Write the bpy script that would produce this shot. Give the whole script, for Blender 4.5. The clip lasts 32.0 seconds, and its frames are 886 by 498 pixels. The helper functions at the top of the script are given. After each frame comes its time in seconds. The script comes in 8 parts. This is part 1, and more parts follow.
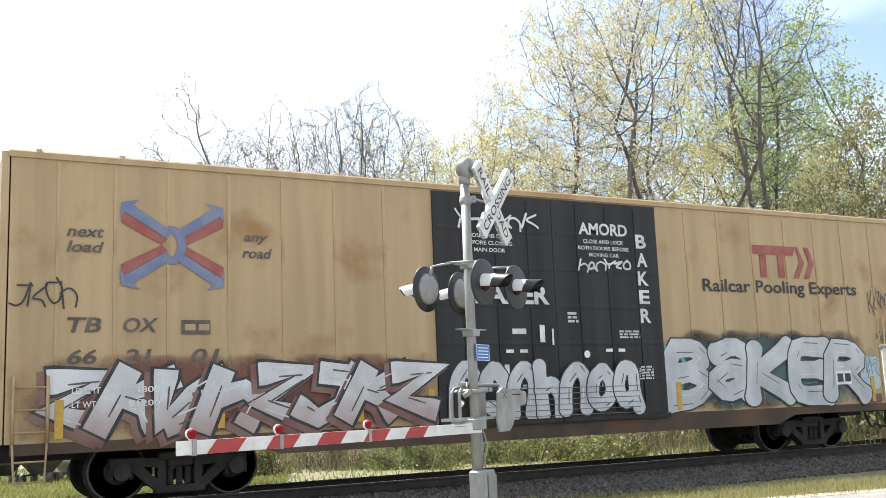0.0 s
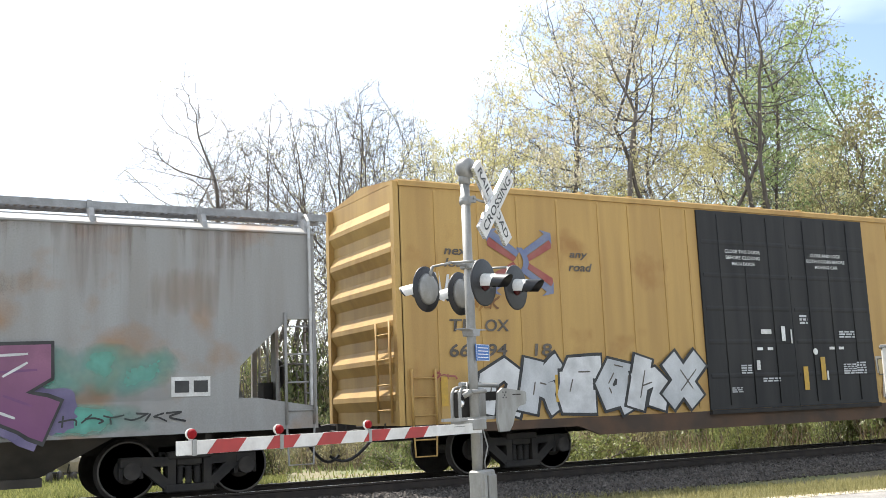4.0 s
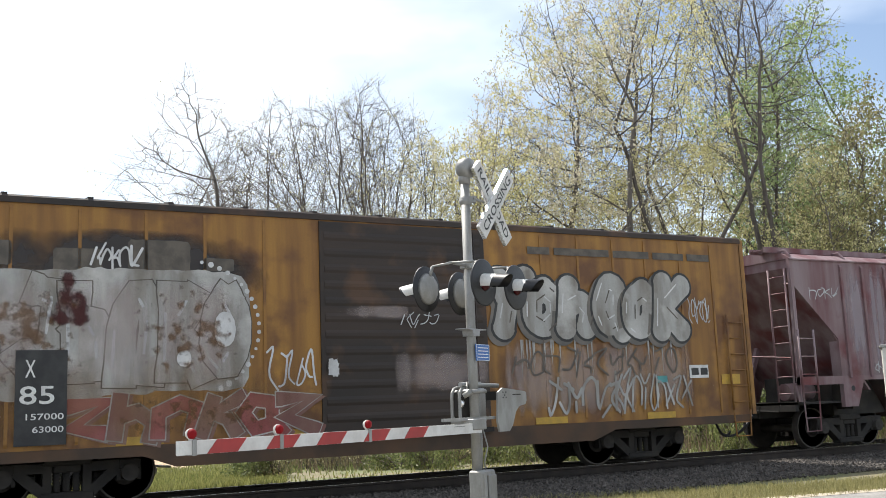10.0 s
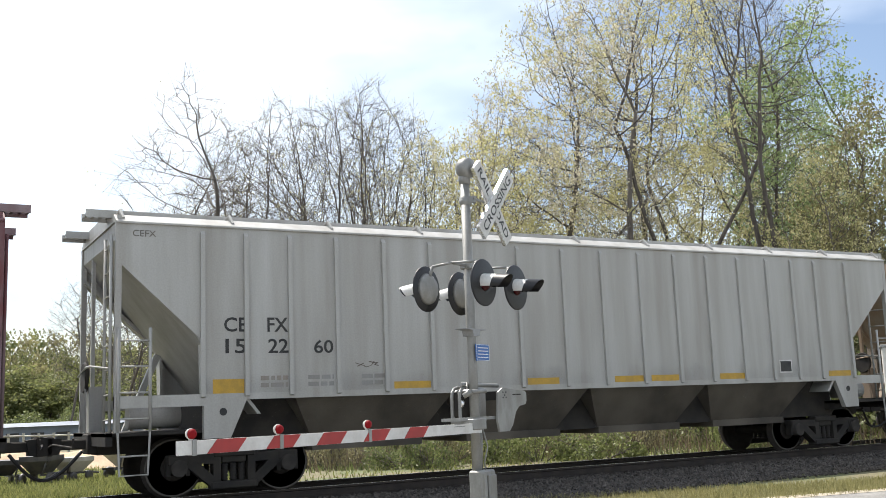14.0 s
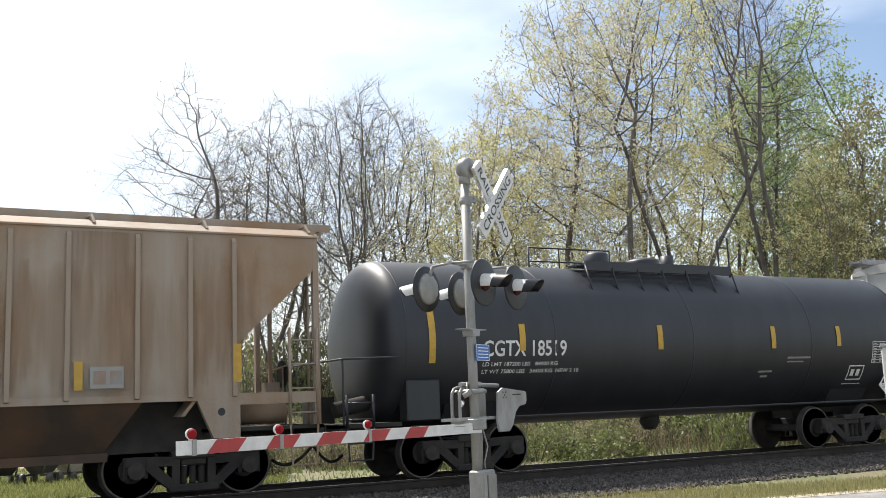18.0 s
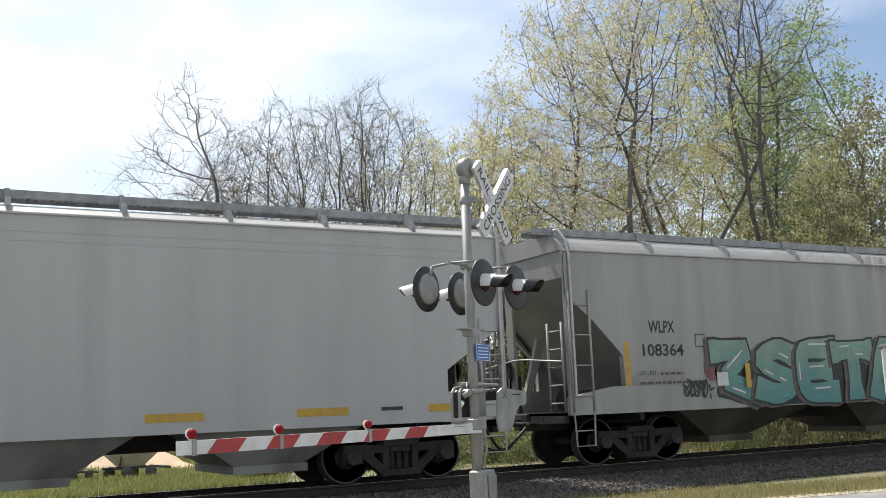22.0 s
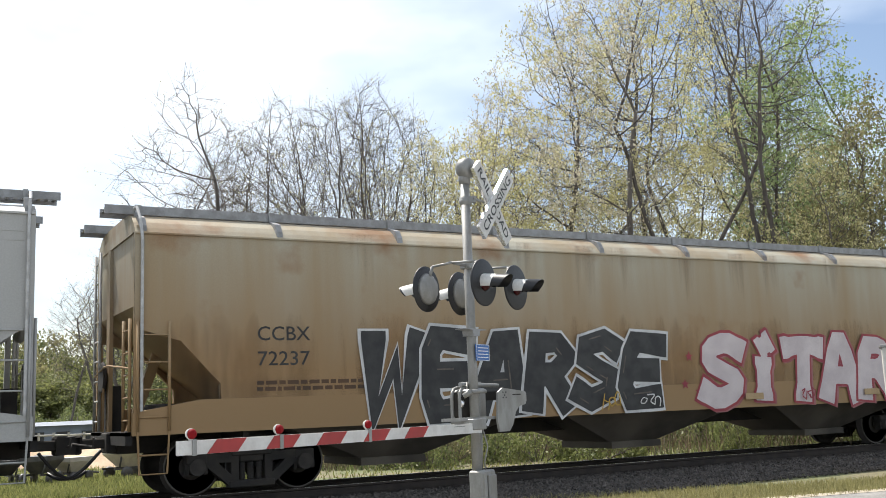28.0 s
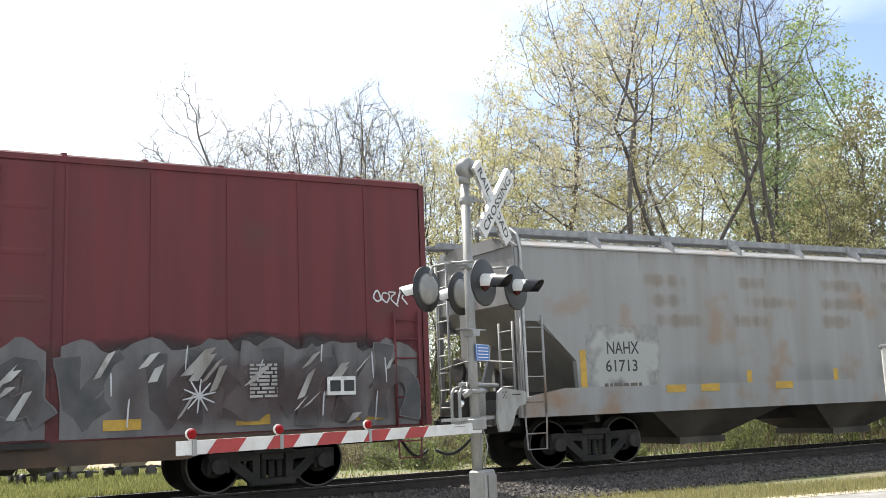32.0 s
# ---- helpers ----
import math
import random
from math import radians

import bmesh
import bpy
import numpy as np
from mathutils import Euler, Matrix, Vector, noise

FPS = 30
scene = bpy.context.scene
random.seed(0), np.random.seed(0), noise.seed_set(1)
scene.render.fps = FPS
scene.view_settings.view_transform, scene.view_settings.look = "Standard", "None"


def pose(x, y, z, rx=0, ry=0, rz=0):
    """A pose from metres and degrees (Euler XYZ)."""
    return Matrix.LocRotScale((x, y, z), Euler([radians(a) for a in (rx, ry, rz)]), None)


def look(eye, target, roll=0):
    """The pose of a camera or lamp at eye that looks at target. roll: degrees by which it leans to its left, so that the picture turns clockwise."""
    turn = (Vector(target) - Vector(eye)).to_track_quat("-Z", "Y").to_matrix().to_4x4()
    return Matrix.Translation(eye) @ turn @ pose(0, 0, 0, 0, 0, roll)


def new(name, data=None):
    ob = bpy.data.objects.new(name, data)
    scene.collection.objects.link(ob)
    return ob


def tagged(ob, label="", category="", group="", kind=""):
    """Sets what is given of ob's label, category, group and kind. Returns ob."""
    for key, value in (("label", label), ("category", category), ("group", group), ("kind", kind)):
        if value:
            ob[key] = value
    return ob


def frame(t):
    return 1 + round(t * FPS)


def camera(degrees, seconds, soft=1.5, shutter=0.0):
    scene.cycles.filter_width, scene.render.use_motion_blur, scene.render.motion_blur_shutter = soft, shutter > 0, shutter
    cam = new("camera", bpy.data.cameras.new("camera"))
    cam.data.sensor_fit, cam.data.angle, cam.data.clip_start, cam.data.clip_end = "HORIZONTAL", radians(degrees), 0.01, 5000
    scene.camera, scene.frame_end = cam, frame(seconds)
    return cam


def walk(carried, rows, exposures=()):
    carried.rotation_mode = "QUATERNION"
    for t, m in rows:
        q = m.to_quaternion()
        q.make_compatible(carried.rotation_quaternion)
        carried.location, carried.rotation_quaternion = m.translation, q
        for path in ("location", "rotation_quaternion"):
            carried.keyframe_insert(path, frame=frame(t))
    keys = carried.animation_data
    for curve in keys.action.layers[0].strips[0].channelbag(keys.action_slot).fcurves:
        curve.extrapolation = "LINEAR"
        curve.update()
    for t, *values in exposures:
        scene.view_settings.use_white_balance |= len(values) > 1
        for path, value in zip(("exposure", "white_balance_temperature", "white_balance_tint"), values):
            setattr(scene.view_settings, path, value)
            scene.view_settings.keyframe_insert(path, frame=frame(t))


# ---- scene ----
from mathutils import kdtree

# ---- camera ----
cam = camera(47.3, 32.0, soft=0.8)
EYE = Vector((0.0, -17.135, 1.219))
AHEAD = Vector((math.sin(0.505) * math.cos(0.156), math.cos(0.505) * math.cos(0.156), math.sin(0.156)))
VIEW = look(EYE, EYE + AHEAD * 10.0, -2.29)
walk(cam, [(0.0, VIEW), (32.0, VIEW)],
     exposures=[(0.0, 1.18), (3.5, 1.14), (6.2, 0.94), (7.0, 0.8), (8.0, 0.58), (9.5, 0.62), (11.0, 0.74), (13.0, 0.74), (14.3, 0.62), (17.0, 0.58), (19.0, 0.66), (20.5, 0.56), (22.0, 0.42), (25.0, 0.46), (28.0, 0.58), (30.0, 0.74), (32.0, 0.98)])

# ---- light ----
SUN_AZ, SUN_EL = radians(-11.0), radians(57.0)      # azimuth from +y towards +x
world = bpy.data.worlds.new("sky")
scene.world = world
world.use_nodes = True
wn = world.node_tree.nodes
sky = wn.new("ShaderNodeTexSky")
sky.sky_type = "NISHITA"
sky.sun_disc = False
sky.sun_elevation = SUN_EL
sky.sun_rotation = SUN_AZ
sky.air_density, sky.dust_density, sky.ozone_density = 1.0, 1.5, 1.0
wn["Background"].inputs["Strength"].default_value = 0.105
# thin high cloud over the whole sky
wl = world.node_tree.links
wco, wmap, wtex, wrange, wmix = (wn.new(k) for k in ("ShaderNodeTexCoord", "ShaderNodeMapping", "ShaderNodeTexNoise", "ShaderNodeMapRange", "ShaderNodeMix"))
wmap.inputs["Scale"].default_value = (1.6, 1.6, 4.0)
wtex.inputs["Scale"].default_value, wtex.inputs["Detail"].default_value = 1.5, 5.0
wrange.inputs[1].default_value, wrange.inputs[2].default_value, wrange.inputs[4].default_value = 0.34, 0.66, 0.7
wmix.data_type = "RGBA"
wmix.inputs[7].default_value = (10.4, 10.9, 11.2, 1)
wl.new(wco.outputs["Generated"], wmap.inputs[0])
wl.new(wmap.outputs[0], wtex.inputs["Vector"])
wl.new(wtex.outputs[0], wrange.inputs[0])
wl.new(wrange.outputs[0], wmix.inputs[0])
wl.new(sky.outputs[0], wmix.inputs[6])
wl.new(wmix.outputs[2], wn["Background"].inputs[0])
sun_data = bpy.data.lights.new("sun", "SUN")
sun_data.energy, sun_data.angle, sun_data.color = 5.0, radians(0.6), (1.0, 0.95, 0.87)
sun = new("sun", sun_data)
sun_from = Vector((math.sin(SUN_AZ) * math.cos(SUN_EL), math.cos(SUN_AZ) * math.cos(SUN_EL), math.sin(SUN_EL)))
sun.matrix_world = look(sun_from * 60.0, (0, 0, 0))


# ---- materials ----
def material(name, base, rough=0.6, metal=0.0, second=None, scale=3.0, stretch=(1, 1, 1), amount=0.5, sharp=0.25,
             grain=0.07, grain_scale=40.0, bump=0.05, third=None, third_scale=0.6, third_amount=0.0, per_object=0.0, spec=0.5):
    """Paint, metal, stone or wood: a base colour, stains of a second and third colour, fine grain and relief."""
    m = bpy.data.materials.new(name)
    m.use_nodes = True
    nt = m.node_tree
    n, l = nt.nodes, nt.links
    b = n["Principled BSDF"]
    b.inputs["Metallic"].default_value = metal
    b.inputs["Specular IOR Level"].default_value = spec
    co = n.new("ShaderNodeTexCoord")
    mp = n.new("ShaderNodeMapping")
    mp.inputs["Scale"].default_value = stretch
    l.new(co.outputs["Object"], mp.inputs[0])

    def noise_tex(sc, detail, src):
        t = n.new("ShaderNodeTexNoise")
        t.inputs["Scale"].default_value, t.inputs["Detail"].default_value = sc, detail
        l.new(src, t.inputs["Vector"])
        return t

    def mix(fac, a, c):
        x = n.new("ShaderNodeMix")
        x.data_type = "RGBA"
        if isinstance(fac, float):
            x.inputs[0].default_value = fac
        else:
            l.new(fac, x.inputs[0])
        for sock, v in ((x.inputs[6], a), (x.inputs[7], c)):
            if isinstance(v, tuple):
                sock.default_value = (*v[:3], 1)
            else:
                l.new(v, sock)
        return x.outputs[2]

    def ramp(src, lo, hi, top=1.0):
        r = n.new("ShaderNodeMapRange")
        r.inputs[1].default_value, r.inputs[2].default_value, r.inputs[4].default_value = lo, hi, top
        l.new(src, r.inputs[0])
        return r.outputs[0]

    col = tuple(base)
    if second:
        t = noise_tex(scale, 6, mp.outputs[0])
        mid = 0.62 - 0.24 * amount
        col = mix(ramp(t.outputs[0], mid - sharp / 2, mid + sharp / 2), col, tuple(second))
    if third and third_amount > 0:
        t = noise_tex(third_scale, 8, co.outputs["Object"])
        mid = 0.66 - 0.3 * third_amount
        col = mix(ramp(t.outputs[0], mid - 0.06, mid + 0.08, 0.9), col, tuple(third))
    g = noise_tex(grain_scale, 4, co.outputs["Object"])
    dark = mix(ramp(g.outputs[0], 0.3, 0.7), (1 - grain,) * 3, (1 + grain,) * 3)
    x = n.new("ShaderNodeMix")
    x.data_type, x.blend_type = "RGBA", "MULTIPLY"
    x.inputs[0].default_value = 1.0
    if isinstance(col, tuple):
        x.inputs[6].default_value = (*col[:3], 1)
    else:
        l.new(col, x.inputs[6])
    l.new(dark, x.inputs[7])
    out = x.outputs[2]
    if per_object:
        oi = n.new("ShaderNodeObjectInfo")
        hs = n.new("ShaderNodeHueSaturation")
        l.new(ramp(oi.outputs["Random"], 0, 1, 2 * per_object), hs.inputs["Value"])
        mr = hs.inputs["Value"].links[0].from_node
        mr.inputs[3].default_value, mr.inputs[4].default_value = 1 - per_object, 1 + per_object
        l.new(out, hs.inputs["Color"])
        out = hs.outputs[0]
    l.new(out, b.inputs["Base Color"])
    rr = n.new("ShaderNodeMapRange")
    l.new(g.outputs[0], rr.inputs[0])
    rr.inputs[3].default_value, rr.inputs[4].default_value = max(rough - 0.12, 0.03), min(rough + 0.12, 1)
    l.new(rr.outputs[0], b.inputs["Roughness"])
    if bump:
        bp = n.new("ShaderNodeBump")
        bp.inputs["Strength"].default_value, bp.inputs["Distance"].default_value = bump, 0.02
        l.new(g.outputs[0], bp.inputs["Height"])
        l.new(bp.outputs[0], b.inputs["Normal"])
    return m


def leaf_material(name, low, high):
    m = bpy.data.materials.new(name)
    m.use_nodes = True
    n, l = m.node_tree.nodes, m.node_tree.links
    b = n["Principled BSDF"]
    g = n.new("ShaderNodeNewGeometry")
    r = n.new("ShaderNodeValToRGB")
    r.color_ramp.elements[0].color, r.color_ramp.elements[1].color = (*low, 1), (*high, 1)
    l.new(g.outputs["Random Per Island"], r.inputs[0])
    l.new(r.outputs[0], b.inputs["Base Color"])
    b.inputs["Roughness"].default_value = 0.55
    tr = n.new("ShaderNodeBsdfTranslucent")
    l.new(r.outputs[0], tr.inputs[0])
    ad = n.new("ShaderNodeMixShader")
    ad.inputs[0].default_value = 0.5
    l.new(b.outputs[0], ad.inputs[1])
    l.new(tr.outputs[0], ad.inputs[2])
    l.new(ad.outputs[0], n["Material Output"].inputs[0])
    return m


def glow(name, colour, strength, base=None, rough=0.3):
    m = bpy.data.materials.new(name)
    m.use_nodes = True
    b = m.node_tree.nodes["Principled BSDF"]
    b.inputs["Base Color"].default_value = (*(base or colour), 1)
    b.inputs["Emission Color"].default_value = (*colour, 1)
    b.inputs["Emission Strength"].default_value = strength
    b.inputs["Roughness"].default_value = rough
    b.inputs["Specular IOR Level"].default_value = 0.15
    return m


def soft_paint(name, colour, stretch=(1, 1, 1), scale=2.0, cover=0.5, from_top=False, rough=0.7, peak=0.92, soft=0.3):
    """Thin paint, dust or rust that fades out at its edges and breaks up in streaks."""
    m = bpy.data.materials.new(name)
    m.use_nodes = True
    n, l = m.node_tree.nodes, m.node_tree.links
    b = n["Principled BSDF"]
    b.inputs["Base Color"].default_value = (*colour, 1)
    b.inputs["Roughness"].default_value = rough
    b.inputs["Specular IOR Level"].default_value = 0.15
    co = n.new("ShaderNodeTexCoord")
    mp = n.new("ShaderNodeMapping")
    mp.inputs["Scale"].default_value = stretch
    l.new(co.outputs["Object"], mp.inputs[0])
    t = n.new("ShaderNodeTexNoise")
    t.inputs["Scale"].default_value, t.inputs["Detail"].default_value = scale, 6
    l.new(mp.outputs[0], t.inputs["Vector"])
    sp = n.new("ShaderNodeSeparateXYZ")
    l.new(co.outputs["Generated"], sp.inputs[0])

    def op(kind, a, c):
        x = n.new("ShaderNodeMath")
        x.operation = kind
        for sock, v in zip(x.inputs, (a, c)):
            if isinstance(v, (int, float)):
                sock.default_value = v
            else:
                l.new(v, sock)
        return x.outputs[0]

    def hump(v):
        return op("MULTIPLY", op("MULTIPLY", v, op("SUBTRACT", 1.0, v)), 4.0)
    ez = sp.outputs[2] if from_top else hump(sp.outputs[2])
    edge = op("POWER", op("MULTIPLY", hump(sp.outputs[0]), ez), 0.6)
    f = op("ADD", op("MULTIPLY", t.outputs[0], 1.0), op("MULTIPLY", edge, 0.55))
    r = n.new("ShaderNodeMapRange")
    r.inputs[1].default_value, r.inputs[2].default_value, r.inputs[4].default_value = 1.15 - .5 * cover - soft / 2, 1.15 - .5 * cover + soft / 2, peak
    l.new(f, r.inputs[0])
    tr = n.new("ShaderNodeBsdfTransparent")
    mx = n.new("ShaderNodeMixShader")
    l.new(r.outputs[0], mx.inputs[0])
    l.new(tr.outputs[0], mx.inputs[1])
    l.new(b.outputs[0], mx.inputs[2])
    l.new(mx.outputs[0], n["Material Output"].inputs[0])
    return m


def fade_onto(m, low, z0, z1, cloud_scale=1.6, stretch=(1, 1, 1)):
    """Blends a material into another colour towards its foot, cloudy between."""
    n, l = m.node_tree.nodes, m.node_tree.links
    b = n["Principled BSDF"]
    src = b.inputs["Base Color"].links[0].from_socket
    co = next(k for k in n if k.bl_idname == "ShaderNodeTexCoord")
    sp, mp, cloud, add_, rng_, mx = (n.new(k) for k in ("ShaderNodeSeparateXYZ", "ShaderNodeMapping", "ShaderNodeTexNoise", "ShaderNodeMath", "ShaderNodeMapRange", "ShaderNodeMix"))
    l.new(co.outputs["Object"], sp.inputs[0])
    mp.inputs["Scale"].default_value = stretch
    l.new(co.outputs["Object"], mp.inputs[0])
    l.new(mp.outputs[0], cloud.inputs["Vector"])
    cloud.inputs["Scale"].default_value, cloud.inputs["Detail"].default_value = cloud_scale, 5.0
    add_.operation = "MULTIPLY_ADD"
    l.new(cloud.outputs[0], add_.inputs[0])
    add_.inputs[1].default_value = 1.0
    l.new(sp.outputs[2], add_.inputs[2])
    rng_.inputs[1].default_value, rng_.inputs[2].default_value = z0 + .5, z1 + .5
    l.new(add_.outputs[0], rng_.inputs[0])
    mx.data_type = "RGBA"
    mx.inputs[6].default_value = (*low, 1)
    l.new(rng_.outputs[0], mx.inputs[0])
    l.new(src, mx.inputs[7])
    l.new(mx.outputs[2], b.inputs["Base Color"])
    return m


def fade_paint(name, low, high, z0, z1):
    return fade_onto(material(name, high, 0.6, second=tuple(k * .8 for k in high), scale=2.2, bump=0), low, z0, z1)


STREAK = (3.0, 3.0, 0.25)
RUST = (0.17, 0.075, 0.03)
M = {}
M["yellow_a"] = material("sun_faded_yellow_paint", (0.44, 0.31, 0.165), 0.6, second=(0.35, 0.24, 0.125), scale=1.2, stretch=STREAK, amount=0.4, sharp=0.4, third=(0.27, 0.14, 0.05), third_scale=0.9, third_amount=0.12)
M["yellow_b"] = material("yellow_paint", (0.46, 0.29, 0.09), 0.6, second=(0.36, 0.215, 0.068), scale=1.2, stretch=STREAK, amount=0.4, sharp=0.4, third=(0.3, 0.15, 0.04), third_scale=0.9, third_amount=0.1)
M["yellow_r"] = material("worn_rusty_yellow_paint", (0.37, 0.185, 0.035), 0.6, second=(0.17, 0.075, 0.02), scale=1.1, stretch=STREAK, amount=0.6, sharp=0.35, third=(0.12, 0.05, 0.02), third_scale=1.1, third_amount=0.3)
M["door_black"] = material("black_door_paint", (0.02, 0.02, 0.021), 0.6, second=(0.032, 0.031, 0.031), scale=1.0, stretch=STREAK, spec=0.25)
M["door_brown"] = material("dark_brown_door_paint", (0.018, 0.0125, 0.01), 0.6, second=(0.034, 0.021, 0.015), scale=1.0, stretch=(0.4, 1, 3), third=(0.08, 0.04, 0.02), third_scale=1.4, third_amount=0.2)
M["grey_old"] = material("weathered_grey_paint", (0.288, 0.287, 0.282), 0.6, second=(0.24, 0.23, 0.217), scale=0.9, stretch=STREAK, amount=0.5, sharp=0.35, third=(0.26, 0.15, 0.08), third_scale=0.7, third_amount=0.2)
M["grey_new"] = material("plain_grey_paint", (0.285, 0.285, 0.275), 0.5, second=(0.24, 0.24, 0.23), scale=0.8, stretch=STREAK, amount=0.4, sharp=0.4, grain=0.06)
M["white_new"] = material("pale_grey_paint", (0.41, 0.405, 0.39), 0.45, second=(0.35, 0.345, 0.33), scale=0.8, stretch=STREAK, amount=0.4, sharp=0.4, grain=0.06)
M["white_mid"] = material("dull_white_paint", (0.33, 0.325, 0.31), 0.5, second=(0.265, 0.255, 0.24), scale=0.8, stretch=STREAK, amount=0.45, sharp=0.4, grain=0.07)
M["white_old"] = material("dirty_white_paint", (0.45, 0.445, 0.43), 0.55, second=(0.33, 0.315, 0.29), scale=1.0, stretch=STREAK, amount=0.5, sharp=0.4)
M["maroon"] = material("chalky_maroon_paint", (0.135, 0.05, 0.056), 0.75, second=(0.25, 0.19, 0.2), scale=0.9, stretch=(2.5, 2.5, 0.3), amount=0.6, sharp=0.3, third=(0.14, 0.03, 0.034), third_scale=1.0, third_amount=0.25)
M["maroon_low"] = material("bare_maroon_paint", (0.06, 0.022, 0.018), 0.75, second=(0.035, 0.018, 0.015), scale=1.0)
M["tan_rust"] = fade_onto(material("rust_stained_tan_paint", (0.4, 0.375, 0.3), 0.7, second=(0.33, 0.25, 0.15), scale=0.8, stretch=(2.2, 2.2, 0.18), amount=0.45, sharp=0.4, third=(0.24, 0.12, 0.05), third_scale=0.8, third_amount=0.1), (0.3, 0.19, 0.09), 2.0, 3.9, 1.2, (1.5, 1.5, .35))
M["tan_h2o"] = material("rusty_brown_grey_paint", (0.33, 0.285, 0.235), 0.7, second=(0.25, 0.165, 0.1), scale=0.8, stretch=(2.4, 2.4, 0.2), amount=0.6, sharp=0.4, third=(0.26, 0.155, 0.08), third_scale=0.5, third_amount=0.2)
M["rust_low"] = material("rusty_underside", (0.12, 0.065, 0.035), 0.8, second=(0.06, 0.04, 0.028), scale=1.0)
M["red_box"] = material("oxide_red_paint", (0.128, 0.022, 0.026), 0.7, second=(0.1, 0.019, 0.022), scale=0.9, stretch=STREAK, amount=0.45, third=(0.09, 0.03, 0.025), third_scale=1.0, third_amount=0.12)
M["tank_black"] = material("black_tank_paint", (0.016, 0.0175, 0.022), 0.48, second=(0.022, 0.024, 0.029), scale=0.8, stretch=STREAK, amount=0.4)
M["under"] = material("sooty_underframe_steel", (0.02, 0.018, 0.017), 0.9, second=(0.036, 0.031, 0.026), scale=3.0, amount=0.5)
M["low_dust"] = material("dusty_brown_hopper_bottom", (0.15, 0.13, 0.105), 0.85, second=(0.075, 0.064, 0.052), scale=0.9, amount=0.5, sharp=0.4, third=(0.05, 0.043, 0.036), third_scale=0.6, third_amount=0.25)
M["low_grey"] = material("dusty_grey_hopper_bottom", (0.29, 0.28, 0.262), 0.8, second=(0.2, 0.19, 0.175), scale=0.8, amount=0.5, sharp=0.4, third=(0.12, 0.11, 0.1), third_scale=0.6, third_amount=0.2)
M["steel"] = material("galvanised_steel", (0.3, 0.305, 0.31), 0.6, 0.1, second=(0.22, 0.22, 0.22), scale=6.0)
M["steel_pale"] = material("pale_galvanised_rail", (0.5, 0.5, 0.49), 0.5, 0.2, second=(0.38, 0.37, 0.36), scale=6.0)
M["wheel"] = material("worn_wheel_steel", (0.05, 0.043, 0.038), 0.85, 0.1, second=(0.032, 0.028, 0.025), scale=5.0)
M["tread"] = material("worn_tread_steel", (0.1, 0.09, 0.08), 0.6, 0.4)
M["rail"] = material("rusty_rail_steel", (0.045, 0.034, 0.028), 0.75, 0.2, second=(0.03, 0.024, 0.021), scale=4.0)
M["railtop"] = material("polished_rail_head", (0.5, 0.5, 0.5), 0.25, 1.0)
M["white"] = material("white_lettering_paint", (0.72, 0.72, 0.7), 0.6, second=(0.55, 0.54, 0.52), scale=4.0, grain=0.1, bump=0)
M["black"] = material("black_lettering_paint", (0.02, 0.02, 0.022), 0.6, second=(0.04, 0.04, 0.04), scale=4.0, bump=0)
M["dark"] = material("faded_dark_lettering_paint", (0.07, 0.06, 0.05), 0.6, second=(0.12, 0.1, 0.08), scale=5.0, bump=0)
M["blue"] = material("faded_blue_paint", (0.12, 0.15, 0.27), 0.6, second=(0.18, 0.2, 0.28), scale=4.0, bump=0)
M["red"] = material("faded_red_paint", (0.27, 0.06, 0.05), 0.6, second=(0.3, 0.1, 0.08), scale=4.0, bump=0)
M["yellowtape"] = material("reflective_yellow_tape", (0.52, 0.31, 0.035), 0.5, second=(0.42, 0.26, 0.04), scale=8.0, bump=0)
M["silver"] = material("silver_spray_paint", (0.52, 0.53, 0.54), 0.5, second=(0.36, 0.37, 0.38), scale=2.0, stretch=(1, 1, 0.6), amount=0.45, sharp=0.3, bump=0)
M["spraywhite"] = material("white_spray_paint", (0.62, 0.62, 0.62), 0.6, second=(0.45, 0.45, 0.45), scale=2.5, amount=0.4, bump=0)
M["silver_worn"] = material("worn_silver_spray_paint", (0.36, 0.355, 0.34), 0.6, second=(0.2, 0.18, 0.155), scale=1.3, stretch=(2.5, 1, 0.5), amount=0.45, sharp=0.25, third=(0.5, 0.49, 0.47), third_scale=1.2, third_amount=0.3, bump=0)
M["pinkwhite"] = material("pinkish_white_spray_paint", (0.6, 0.53, 0.53), 0.6, second=(0.5, 0.43, 0.44), scale=2.0, bump=0)
M["teal"] = material("teal_spray_paint", (0.1, 0.36, 0.36), 0.6, second=(0.06, 0.24, 0.25), scale=2.0, bump=0)
M["purple"] = material("purple_spray_paint", (0.12, 0.05, 0.13), 0.6, second=(0.2, 0.07, 0.17), scale=1.6, bump=0)
M["violet"] = material("violet_spray_paint", (0.11, 0.09, 0.18), 0.6, second=(0.17, 0.14, 0.24), scale=2.0, bump=0)
M["ochre"] = material("ochre_spray_paint", (0.25, 0.14, 0.07), 0.6, second=(0.17, 0.1, 0.06), scale=2.0, bump=0)
M["crimson"] = material("crimson_spray_paint", (0.25, 0.03, 0.05), 0.6, second=(0.33, 0.05, 0.06), scale=3.0, bump=0)
M["umber"] = material("umber_spray_paint", (0.13, 0.093, 0.075), 0.65, second=(0.2, 0.14, 0.1), scale=1.5, bump=0)
M["teal_pale"] = material("pale_teal_spray_paint", (0.3, 0.42, 0.45), 0.65, second=(0.42, 0.5, 0.5), scale=3.0, bump=0)
